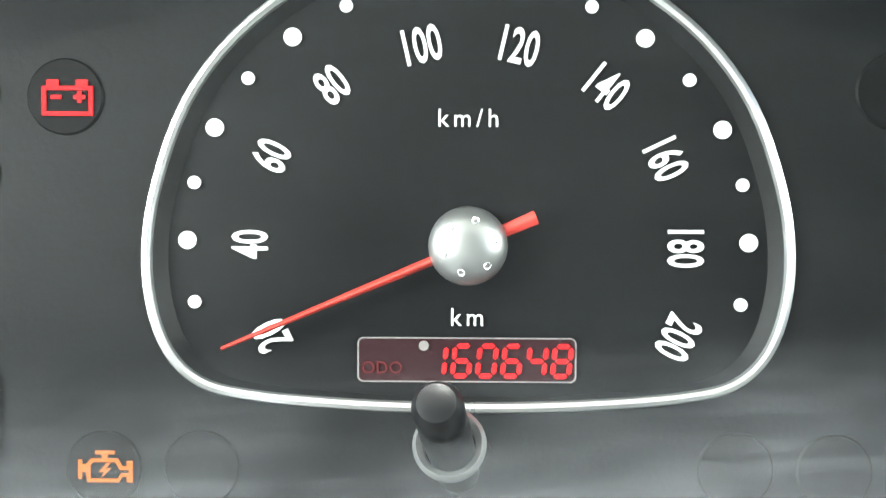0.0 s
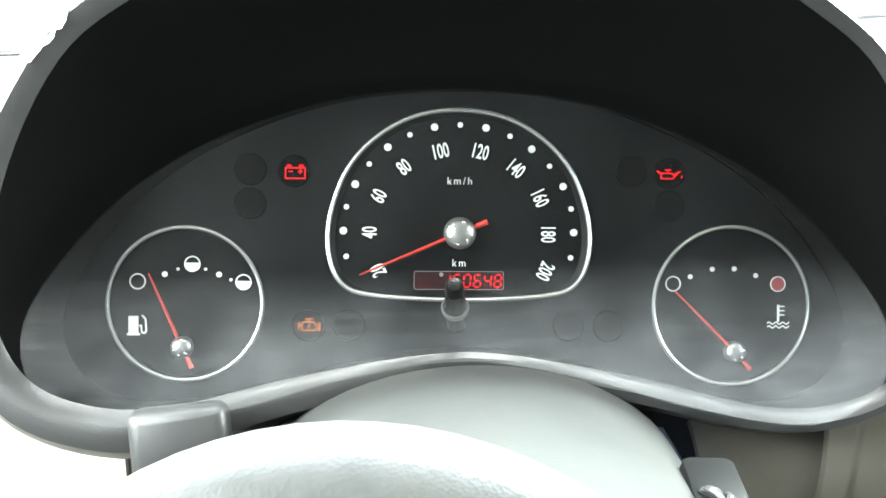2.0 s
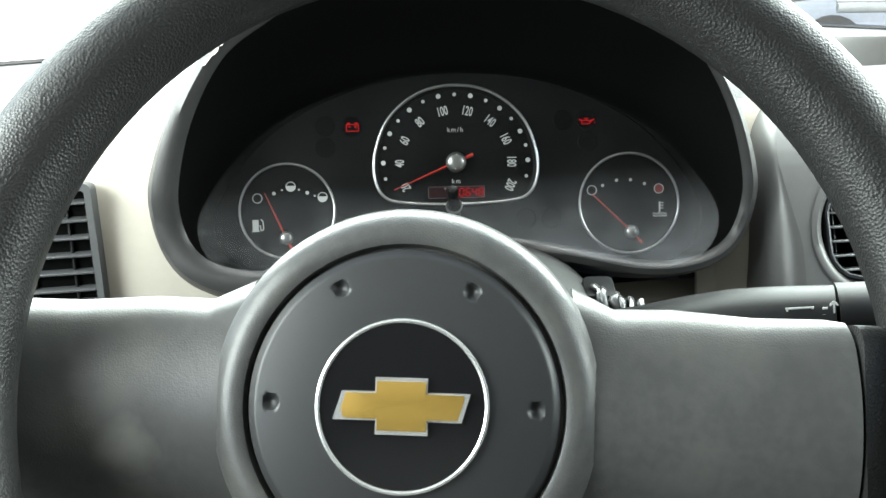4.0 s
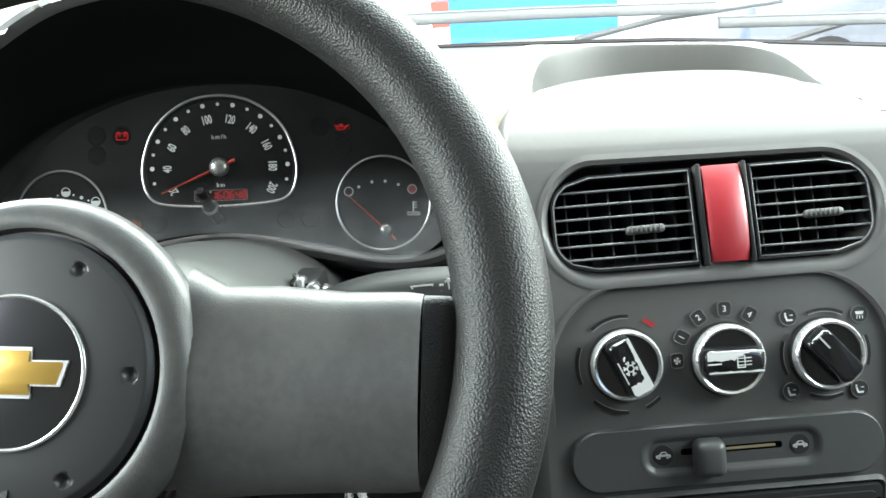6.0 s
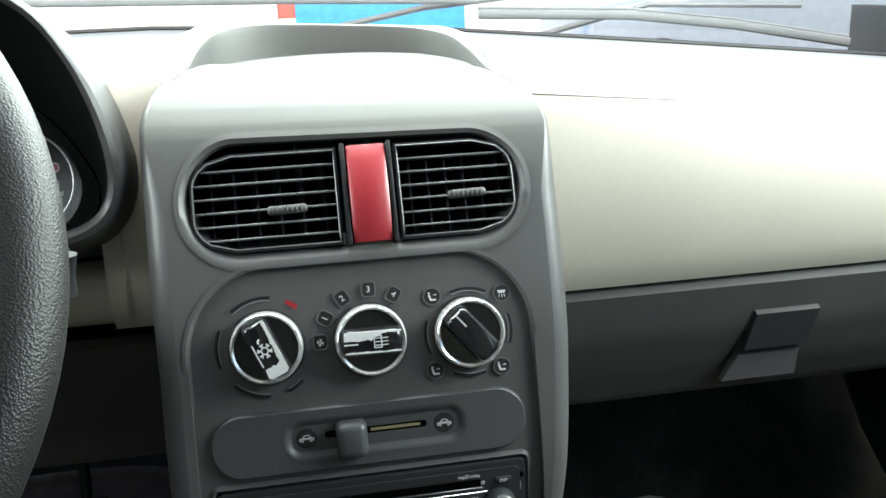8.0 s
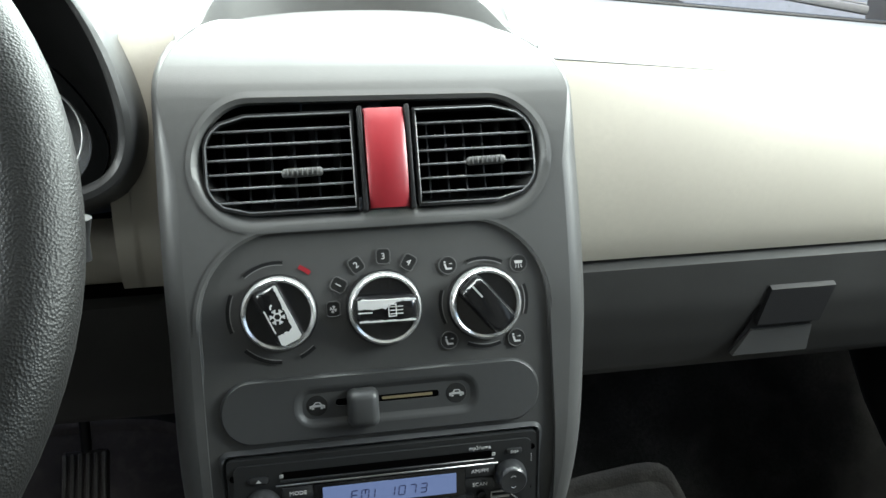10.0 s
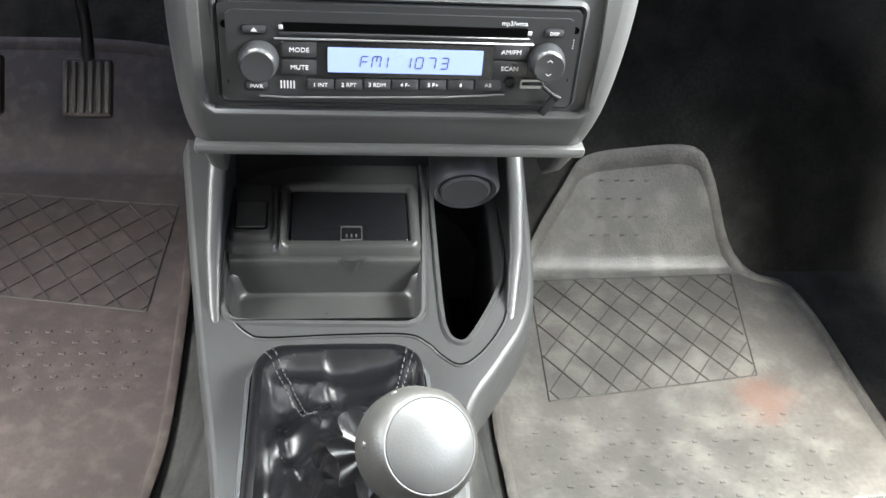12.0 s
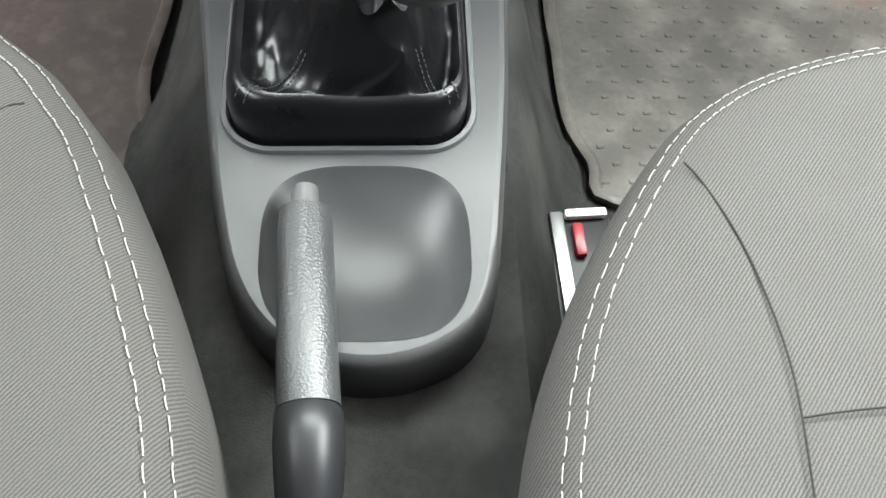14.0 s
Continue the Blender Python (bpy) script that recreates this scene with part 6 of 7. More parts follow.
# side wings that rise to the stack
for sx, mids in ((1, (0.3860, 0.3905, 0.3965, 0.3980, 0.3970, 0.3945)), (-1, (0.1835, 0.1800, 0.1775, 0.1775, 0.1790, 0.1825))):
    loops = []
    for cx, (y, z0, z1, w) in zip(mids, ((-0.062, 0.250, 0.2620, 0.005), (-0.040, 0.255, 0.2740, 0.008), (-0.012, 0.262, 0.302, 0.011), (0.012, 0.265, 0.335, 0.012), (0.040, 0.27, 0.372, 0.013), (0.070, 0.28, 0.40, 0.012))):
        loops.append([(cx + px - sx * 0.06 * (pz - z0), y, pz) for px, pz in oval(0, (z0 + z1) / 2, w, z1 - z0, min(w, z1 - z0) * 0.42, 6)])
    part("side_wing", loft(bmesh.new(), loops, caps=True), M_CONSOLE, console, "thin wing rising to the stack")

# storage basin, lid and blank cover inside the tray
basin_steps = ((0.140, 0.0530, -0.0265, 0.2715), (0.136, 0.0500, -0.0265, 0.2690), (0.132, 0.0465, -0.0255, 0.2600), (0.129, 0.0440, -0.0250, 0.2545), (0.125, 0.0400, -0.0250, 0.2525), (0.119, 0.0340, -0.0250, 0.2520))
basin = [[(x, y, z) for x, y in oval(0.2575, cy, w, h, 0.010, 6)] for w, h, cy, z in basin_steps]
basin.append([(0.2575 + (x - 0.2575) * 0.02, -0.025 + (y + 0.025) * 0.02, z) for x, y, z in basin[-1]])
part("basin", loft(bmesh.new(), basin), M_TRAY, console, "shallow storage basin")


def shelf_z(y):
    return 0.2665 + 0.30 * (y + 0.004) + 0.016


shelf = lambda x, y, d: Vector((x, y, shelf_z(y) + d))
shelf_out = [(0.183, 0.11), (0.188, 0.001), (0.3265, 0.001), (0.3295, 0.11)]
part("shelf", plate(bmesh.new(), shelf_out, depth=0.004, place=shelf), M_TRAY, console)
loops = []
for y, dz in ((0.0015, 0.0002), (0.0, 0.0), (-0.0014, -0.0008), (-0.0022, -0.0022), (-0.0026, -0.0060), (-0.0034, -0.0300)):
    loops.append([(0.1885 + k * 0.0345, y, shelf_z(0.0) + dz) for k in range(5)])
part("shelf_front", loft(bmesh.new(), loops, closed=False), M_TRAY, console, "rounded step down to the basin")


def raised(cx, cy, w, h, r, steps, base=0.0):
    """Loops of a raised rounded frame on the shelf: (shrink, height) steps."""
    return [[shelf(x, y, base + d) for x, y in oval(cx, cy, w - 2 * g, h - 2 * g, max(0.0006, r - g), 5)] for g, d in steps]


FRAME_STEPS = ((-0.0015, 0.0), (0.0, 0.0044), (0.0010, 0.0064), (0.0026, 0.0072), (0.0052, 0.0070), (0.0064, 0.0058), (0.0070, 0.0010))
part("lid_frame", loft(bmesh.new(), raised(0.2750, 0.0335, 0.1020, 0.0610, 0.007, FRAME_STEPS)), M_TRAY, console, "raised rounded frame round the lid")
lid_o = oval(0.2750, 0.0335, 0.0868, 0.0458, 0.002, 4)
lid = part("ashtray_lid", loft(bmesh.new(), [[shelf(x, y, d) for x, y in grown(lid_o, g)] for g, d in ((0.0, 0.0010), (0.0, 0.0034), (-0.0008, 0.0042), (-0.0016, 0.0044))] + [[shelf(0.2750 + (x - 0.2750) * 0.01, 0.0335 + (y - 0.0335) * 0.01, 0.0044) for x, y in lid_o]]), M_GLOSS, console, "black ashtray lid")
part("lid_tab", plate(bmesh.new(), oval(0.2760, 0.0168, 0.0160, 0.0125, 0.001, 3), [oval(0.2760, 0.0168, 0.0146, 0.0111, 0.0008, 3)], 0.001, None, (), lambda x, y, d: shelf(x, y, d + 0.0054)), M_STACK, lid)
for k in (-1, 0, 1):
    part("tab_mark", box(bmesh.new(), (0.0012, 0.0030, 0.0004), pose(0.2760 + 0.0035 * k, 0.0150, shelf_z(0.0150) + 0.0047, 16.7), 0.0001, 1), M_STACK, lid)
notch = []
for z, r in ((0.0012, 0.0088), (-0.0006, 0.0082), (-0.0070, 0.0072), (-0.0110, 0.0064), (-0.0120, 0.0040)):
    notch.append([(0.2760 + r * math.cos(radians(a)), 0.0012 - 0.72 * r * math.sin(radians(a)), shelf_z(0.0) + z) for a in range(0, 181, 12)])
part("finger_notch", loft(bmesh.new(), notch, closed=False, caps=False), M_TRAY, console, "half-round finger pull")
part("notch_top", plate(bmesh.new(), [(x, y) for x, y, z in notch[0]], depth=0.002, m=Matrix.Translation((0, 0, shelf_z(0.0) + 0.0012))), M_TRAY, console)
part("blank_step", loft(bmesh.new(), raised(0.2040, 0.0335, 0.0380, 0.0560, 0.007, ((-0.0020, 0.0), (0.0, 0.0030), (0.0014, 0.0044), (0.0060, 0.0046)))), M_TRAY, console, "stepped frame round the blank cover")
part("blank_frame", loft(bmesh.new(), raised(0.2032, 0.0345, 0.0300, 0.0480, 0.005, ((-0.0010, 0.0), (0.0004, 0.0030), (0.0018, 0.0042), (0.0070, 0.0042), (0.0140, 0.0042)), 0.0042)), M_TRAY, console)
part("blank_cover", loft(bmesh.new(), raised(0.2030, 0.0295, 0.0216, 0.0232, 0.0016, ((0.0, 0.0), (0.0, 0.0012), (0.0006, 0.0018), (0.0016, 0.0014), (0.0100, 0.0014)), 0.0082)), M_TRAY, console, "square blank switch cover")

part("blank_gap", sweep(bmesh.new(), [shelf(x, y, 0.0086) for x, y in oval(0.2030, 0.0295, 0.0226, 0.0242, 0.0018, 4)], 0.00065, 6, True), M_LAMP_OR_HOLLOW, console, "dark gap round the blank cover")

# ---- gear lever ----
gear = root("gear_lever", (0.268, -0.165, 0.25), "gear lever with a black vinyl boot and a round silver knob", "gear lever")
KN = Vector((0.2985, -0.2690, 0.3840))
NECK = Vector((0.2760, -0.2180, 0.3230))
BOOT_N = 240


def even(pts, n):
    """n points at equal steps round a closed outline."""
    ends = pts[1:] + pts[:1]
    run = [0.0]
    for p, q in zip(pts, ends):
        run.append(run[-1] + math.dist(p, q))
    out, j = [], 0
    for i in range(n):
        d = run[-1] * i / n
        while run[j + 1] < d:
            j += 1
        u = (d - run[j]) / max(1e-9, run[j + 1] - run[j])
        out.append((lerp(pts[j][0], ends[j][0], u), lerp(pts[j][1], ends[j][1], u)))
    return out


BOOT_BASE = even(oval(0.2655, -0.1730, 0.110, 0.174, 0.021, 8), BOOT_N)
BOOT_ROUND, BOOT_SEAMS = 0.538, (0.0321, 0.2191, 0.5325, 0.7195)


def crease(x, y, line, high, wide):
    """Height of a sharp fold along a line: steep on one side, soft on the other."""
    best = 0.0
    for (ax, ay), (bx, by) in zip(line, line[1:]):
        dx, dy = bx - ax, by - ay
        u = min(1.0, max(0.0, ((x - ax) * dx + (y - ay) * dy) / (dx * dx + dy * dy)))
        ex, ey = x - ax - u * dx, y - ay - u * dy
        d = math.hypot(ex, ey) / (wide if ex * dy - ey * dx < 0 else wide * 0.35)
        best = max(best, high * max(0.0, 1 - d) ** 1.5)
    return best


FOLDS = [
    ([(0.291, -0.243), (0.274, -0.2385), (0.260, -0.232), (0.244, -0.214), (0.235, -0.194), (0.229, -0.173)], 0.0080, 0.018),
    ([(0.264, -0.2535), (0.276, -0.2475), (0.291, -0.2440)], 0.0080, 0.0085),
    ([(0.262, -0.150), (0.258, -0.122), (0.254, -0.100)], 0.0070, 0.022),
    ([(0.311, -0.180), (0.300, -0.196), (0.292, -0.205)], 0.0080, 0.014),
]


def boot_ring(s, n=BOOT_N):
    """Rings of the boot: a rounded shoulder round the frame, then slack panels with creases that climb to the neck."""
    out = []
    for i in range(n):
        x, y = BOOT_BASE[i]
        ang = math.atan2((y + 0.173) / 0.087, (x - 0.2655) / 0.055)
        swell = 0.0020 * noise.noise(Vector((1.6 * math.cos(ang), 1.6 * math.sin(ang), 0.3))) - 0.004 * smooth((-0.19 - y) / 0.05)
        sx, sy = 0.2675 + (x - 0.2655) * 0.885, -0.177 + (y + 0.173) * 0.885
        if s <= 0.3:
            u = s / 0.3 * math.pi / 2
            pull = 1 - max(0.0, math.cos(u)) ** 0.72
            px, py, z = lerp(x, sx, pull), lerp(y, sy, pull), 0.256 + (0.029 + swell) * math.sin(u) ** 0.72
        else:
            w = (s - 0.3) / 0.7
            to = math.atan2(y - NECK.y, x - NECK.x)
            px, py = lerp(sx, NECK.x + 0.0185 * math.cos(to), w ** 0.9), lerp(sy, NECK.y + 0.0185 * math.sin(to), w ** 0.9)
            mid = math.sin(math.pi * w) ** 0.7
            slack = 0.0095 * (0.5 - 2 * abs(noise.noise(Vector((px * 24, py * 24, 2.0))))) + 0.0034 * (0.5 - 2 * abs(noise.noise(Vector((px * 48, py * 48, 8.0))))) + 0.0003 * noise.noise(Vector((px * 90, py * 90, 5.0)))
            seam = min(abs((i / n - q + 0.5) % 1.0 - 0.5) for q in BOOT_SEAMS) * BOOT_ROUND
            slack += 0.0011 * math.exp(-(seam / 0.0024) ** 2) - 0.0040 * (1 - math.exp(-(seam / 0.020) ** 2)) * (1 - w)
            fold = max(crease(px, py, *f) for f in FOLDS)
            z = 0.285 + swell * (1 - w) - 0.0120 * (1 - math.exp(-w / 0.10)) * (1 - w * w) + (NECK.z - 0.288) * w ** 1.9 + (slack + fold) * mid
        out.append((px, py, z))
    return out


boot_steps = [k * 0.03 for k in range(10)] + [0.3 + 0.0175 * k for k in range(41)]
boot_loops = [[(x, y, 0.252) for x, y, z in boot_ring(0.0)]] + [boot_ring(s) for s in boot_steps]
boot = part("boot", loft(bmesh.new(), boot_loops), M_VINYL, gear, "wrinkled glossy black vinyl boot")
neck_up = (KN - NECK).normalized()
neck_x = Y.cross(neck_up).normalized()
neck_y = neck_up.cross(neck_x)
loops = []
for s in range(15):
    u = s / 14
    ringp = []
    for k in range(120):
        q = 2 * math.pi * k / 120
        way = Vector((2.2 * math.cos(q), 2.2 * math.sin(q), 2.6 * u))
        fold = 0.0030 * math.sin(8 * q + 3 * noise.noise(way * 0.6) + 1.5 * u) * (0.3 + 0.7 * u) + 0.0016 * noise.noise(way * 1.1)
        r = 0.0175 + 0.006 * (1 - u) ** 2 + 0.0035 * u ** 3 + fold
        ringp.append(NECK + neck_up * (-0.010 + 0.030 * u + 0.003 * noise.noise(Vector((3 * math.cos(q), 3 * math.sin(q), 9.0))) * u) + neck_x * r * math.cos(q) + neck_y * r * math.sin(q))
    loops.append(ringp)
loops.append([NECK + neck_up * 0.021 + (p - NECK - neck_up * 0.02) * 0.45 for p in loops[-1]])
b = loft(bmesh.new(), loops)
part("gathered_neck", b, M_VINYL, gear, "gathered vinyl folds")
for q0 in BOOT_SEAMS:
    for off in (-0.0052, 0.0052):
        i = (q0 + off) % 1.0 * BOOT_N
        line = []
        for rg in boot_loops[6:36]:
            p = Vector(rg[int(i) % BOOT_N]).lerp(Vector(rg[(int(i) + 1) % BOOT_N]), i % 1)
            line.append(p + Vector((0, 0, 0.0006)))
        dense = smooth_line(line, 60)
        b = bmesh.new()
        for k in range(0, 58, 3):
            sweep(b, [dense[k], dense[k + 1], dense[k + 2] * 0.7 + dense[k + 1] * 0.3], 0.00035, 5)
        part("stitching", b, M_THREAD, boot, "twin seam stitching")
AX = (KN - NECK + Vector((0.0, -0.004, 0.004))).normalized()
GM = mat3(KN, Y.cross(AX).normalized(), AX.cross(Y.cross(AX)).normalized(), AX)
part("shaft", sweep(bmesh.new(), [NECK - AX * 0.02, KN - AX * 0.01], 0.008, 16), M_BLACK, gear)
part("knob_body", lathe(bmesh.new(), [(0.010, -0.036), (0.0145, -0.032), (0.0215, -0.023), (0.0255, -0.012), (0.0264, -0.003), (0.0252, 0.006), (0.0222, 0.0122), (0.0205, 0.0135), (0.0199, 0.0131)], GM, 56), M_KNOB, gear, "satin silver ball knob")
part("knob_cap", lathe(bmesh.new(), [(0.0200, 0.0126), (0.0196, 0.0140), (0.0155, 0.0163), (0.0082, 0.0178), (0, 0.0182)], GM, 48), M_KNOBCAP, gear, "scuffed grey cap")
part("cap_ring", sweep(bmesh.new(), [GM @ Vector((0.0203 * math.cos(a), 0.0203 * math.sin(a), 0.0132)) for a in (2 * math.pi * k / 56 for k in range(56))], 0.0006, 7, True), M_STACK, gear)
for k in range(6):
    a = radians(60 * k + 10)
    part("stud", lathe(bmesh.new(), [(0.0016, -0.0004), (0.0014, 0.0003), (0, 0.0006)], GM @ Matrix.Translation((0.0259 * math.cos(a), 0.0259 * math.sin(a), 0.002)) @ Matrix.Rotation(a, 4, "Z") @ Matrix.Rotation(radians(90), 4, "Y"), 12), M_STACK, gear)

# ---- handbrake ----
brake = root("handbrake", (0.251, -0.40, 0.20), "black handbrake lever, released, with a grained grip", "handbrake")
part("button", sweep(bmesh.new(), [(0.2472, -0.2870, 0.259), (0.2473, -0.2885, 0.259), (0.2476, -0.2960, 0.259), (0.2478, -0.3020, 0.259)], [0.0035, 0.0058, 0.0062, 0.0064], 20), M_STACK, brake, "grey release button")
part("grip", sweep(bmesh.new(), [(0.2478, -0.2995, 0.259), (0.2478, -0.3010, 0.259), (0.2482, -0.3080, 0.259), (0.2500, -0.3410, 0.2595), (0.2515, -0.3710, 0.2595), (0.2527, -0.3895, 0.259)], [0.0085, 0.0110, 0.0116, 0.0119, 0.0122, 0.0123], 28), M_GRIP, brake, "grained grip")
part("sleeve", sweep(bmesh.new(), [(0.2527, -0.3902, 0.2595), (0.2528, -0.3920, 0.2595), (0.2533, -0.4020, 0.260), (0.2535, -0.4140, 0.258), (0.2532, -0.4310, 0.247), (0.2530, -0.4560, 0.225), (0.2528, -0.4860, 0.19)], [0.0120, 0.0132, 0.0136, 0.0130, 0.0118, 0.011, 0.010], 24), M_BLACK, brake, "smooth black sleeve")

# ---- floor, mats, pedals ----
def floor_height(x, y):
    high = 0.13 + 0.055 * smooth((-0.03 - y) / 0.09)
    front = smooth((y + 0.14) / 0.08)
    tunnel = high * (1 - smooth((abs(x - 0.27) - lerp(0.060, 0.085, front)) / lerp(0.100 if x > 0.27 else 0.112, 0.056, front)))
    toe = max(0.0, y - 0.285) * 1.8 if x > 0.27 else max(0.0, y - 0.42) * 0.9
    base = (0.0465 if x > 0.27 else 0.0915) + tunnel * (1.0 if x > 0.27 else 0.7)
    return min(base, 0.216) + min(toe, 0.45)


single("floor", sheet(bmesh.new(), 180, 150, lambda u, v: (lerp(-0.68, 1.11, u), lerp(-1.74, 0.75, v), floor_height(lerp(-0.68, 1.11, u), lerp(-1.74, 0.75, v))), 0.004), M_CARPET, "dark dusty carpeted car floor", "floor", "structure")


def floor_mat(name, shape, pattern, clip_rows, mat_height, rubber, groove, wide):
    m = root(name, (sum(p[0] for p in shape) / len(shape), sum(p[1] for p in shape) / len(shape), 0.045), "worn dusty rubber floor mat with a raised diamond pattern", "floor mat", "floor mats")
    on = lambda x, y, d: Vector((x, y, mat_height(y) + d))
    part("sheet", plate(bmesh.new(), shape, depth=0.004, cuts=[-0.2 + 0.01 * k for k in range(78)], place=on), rubber, m)
    part("border", loft(bmesh.new(), wall_down(shape, ((0.0, -0.002), (0.001, 0.003), (-0.002, 0.0045), (-0.006, 0.004), (-0.009, 0.0005)), on)), rubber, m, "raised border")
    # grooves of the diamond field
    (xa, ya), (xb, yb), (xc, yc), (xd, yd) = pattern
    P0 = lambda u, v: ((xa * (1 - u) + xb * u) * (1 - v) + (xd * (1 - u) + xc * u) * v, (ya * (1 - u) + yb * u) * (1 - v) + (yd * (1 - u) + yc * u) * v)
    lines = [((0, 0), (1, 0)), ((1, 0), (1, 1)), ((1, 1), (0, 1)), ((0, 1), (0, 0))]
    n = 7
    for k in range(-n, n + 1):
        for s in (1, -1):
            pts = []
            for j in range(41):
                v = j / 40
                u = (k + 0.5) / n + s * v * 0.55 + (0 if s > 0 else 0.45)
                if 0 <= u <= 1:
                    pts.append((u, v))
            if len(pts) > 1:
                lines.append((pts[0], pts[-1]))
    for (u0, v0), (u1, v1) in lines:
        q = []
        for j in range(5):
            x, y = P0(lerp(u0, u1, j / 4), lerp(v0, v1, j / 4))
            q.append((x, y, mat_height(y) + 0.0004))
        part("groove", sweep(bmesh.new(), q, wide, 6, flat=0.5), groove, m)
    # rows of small studs
    b = bmesh.new()
    for x0, x1, y0, y1, sx, sy in clip_rows:
        ny, nx = int((y1 - y0) / sy), int((x1 - x0) / sx)
        for j in range(ny):
            for i in range(nx):
                x, y = x0 + (i + 0.5 * (j % 2)) * sx, y0 + j * sy
                box(b, (0.0058, 0.0034, 0.0014), pose(x, y, mat_height(y) + 0.0003, 0, 0, 8 * (-1) ** i), 0.0005, 1)
    st = part("studs", b, rubber, m)
    st["kind"] = "stuff"
    return m


def soft_bend(d, r=0.012):
    """Zero before a bend, a straight rise after it, rounded between."""
    return 0.0 if d < -r else d if d > r else (d + r) ** 2 / (4 * r)


def soft_shape(pts, n=70):
    return [(p.x, p.y) for p in smooth_line([(x, y, 0) for x, y in pts], n, True)]


floor_mat("passenger_mat", soft_shape([(0.444, -0.160), (0.429, -0.124), (0.415, -0.085), (0.413, -0.02), (0.414, 0.07), (0.440, 0.22), (0.485, 0.29), (0.525, 0.326), (0.548, 0.341), (0.605, 0.346), (0.676, 0.347), (0.702, 0.330), (0.722, 0.297), (0.755, 0.270), (0.792, 0.238), (0.796, 0.10), (0.780, -0.16), (0.60, -0.175)]), [(0.484, 0.262), (0.726, 0.272), (0.694, 0.105), (0.471, 0.075)], [(0.44, 0.74, -0.14, 0.075, 0.020, 0.016), (0.56, 0.65, 0.30, 0.345, 0.018, 0.010)], lambda y: 0.052 + 1.85 * soft_bend(y - 0.280), M_MAT, M_MAT_LINE, 0.0009)
floor_mat("driver_mat", soft_shape([(0.116, -0.19), (0.119, -0.08), (0.127, 0.01), (0.122, 0.18), (0.114, 0.33), (0.112, 0.45), (0.09, 0.525), (-0.12, 0.535), (-0.25, 0.52), (-0.27, 0.2), (-0.27, -0.17), (-0.1, -0.20)]), [(-0.17, 0.378), (0.091, 0.345), (0.084, 0.1620), (-0.16, 0.207)], [(-0.08, 0.10, 0.06, 0.15, 0.018, 0.015)], lambda y: 0.097 + 0.95 * soft_bend(y - 0.420), M_MAT_BROWN, M_MAT_LINE_DARK, 0.0013)
random.seed(21)


def pedal(x, y, z, w, h, tilt):
    p = root("pedal", (x, y, z - 0.05), "metal-armed pedal with a ribbed dusty rubber pad", "pedal", "pedals")
    m = tilted((x, y, z), tilt)
    part("pad", box(bmesh.new(), (w, h, 0.012), m, 0.004, 2), M_MAT_BROWN, p, "dusty brown rubber pad")
    for k in range(6):
        part("rib", box(bmesh.new(), (0.005, h - 0.008, 0.004), at(m, -w / 2 + w * (k + 0.5) / 6, 0, 0.007), 0.001, 1), M_MAT, p)
    part("arm", sweep(bmesh.new(), smooth_line([(x, y + 0.008, z), (x, y + 0.03, z + 0.06), (x - 0.01, y + 0.05, z + 0.16), (x - 0.01, y + 0.06, z + 0.30)], 14), 0.006, 10), M_BLACK, p, "dark metal arm")


pedal(0.010, 0.365, 0.231, 0.050, 0.062, 38)
pedal(-0.098, 0.365, 0.234, 0.050, 0.062, 38)

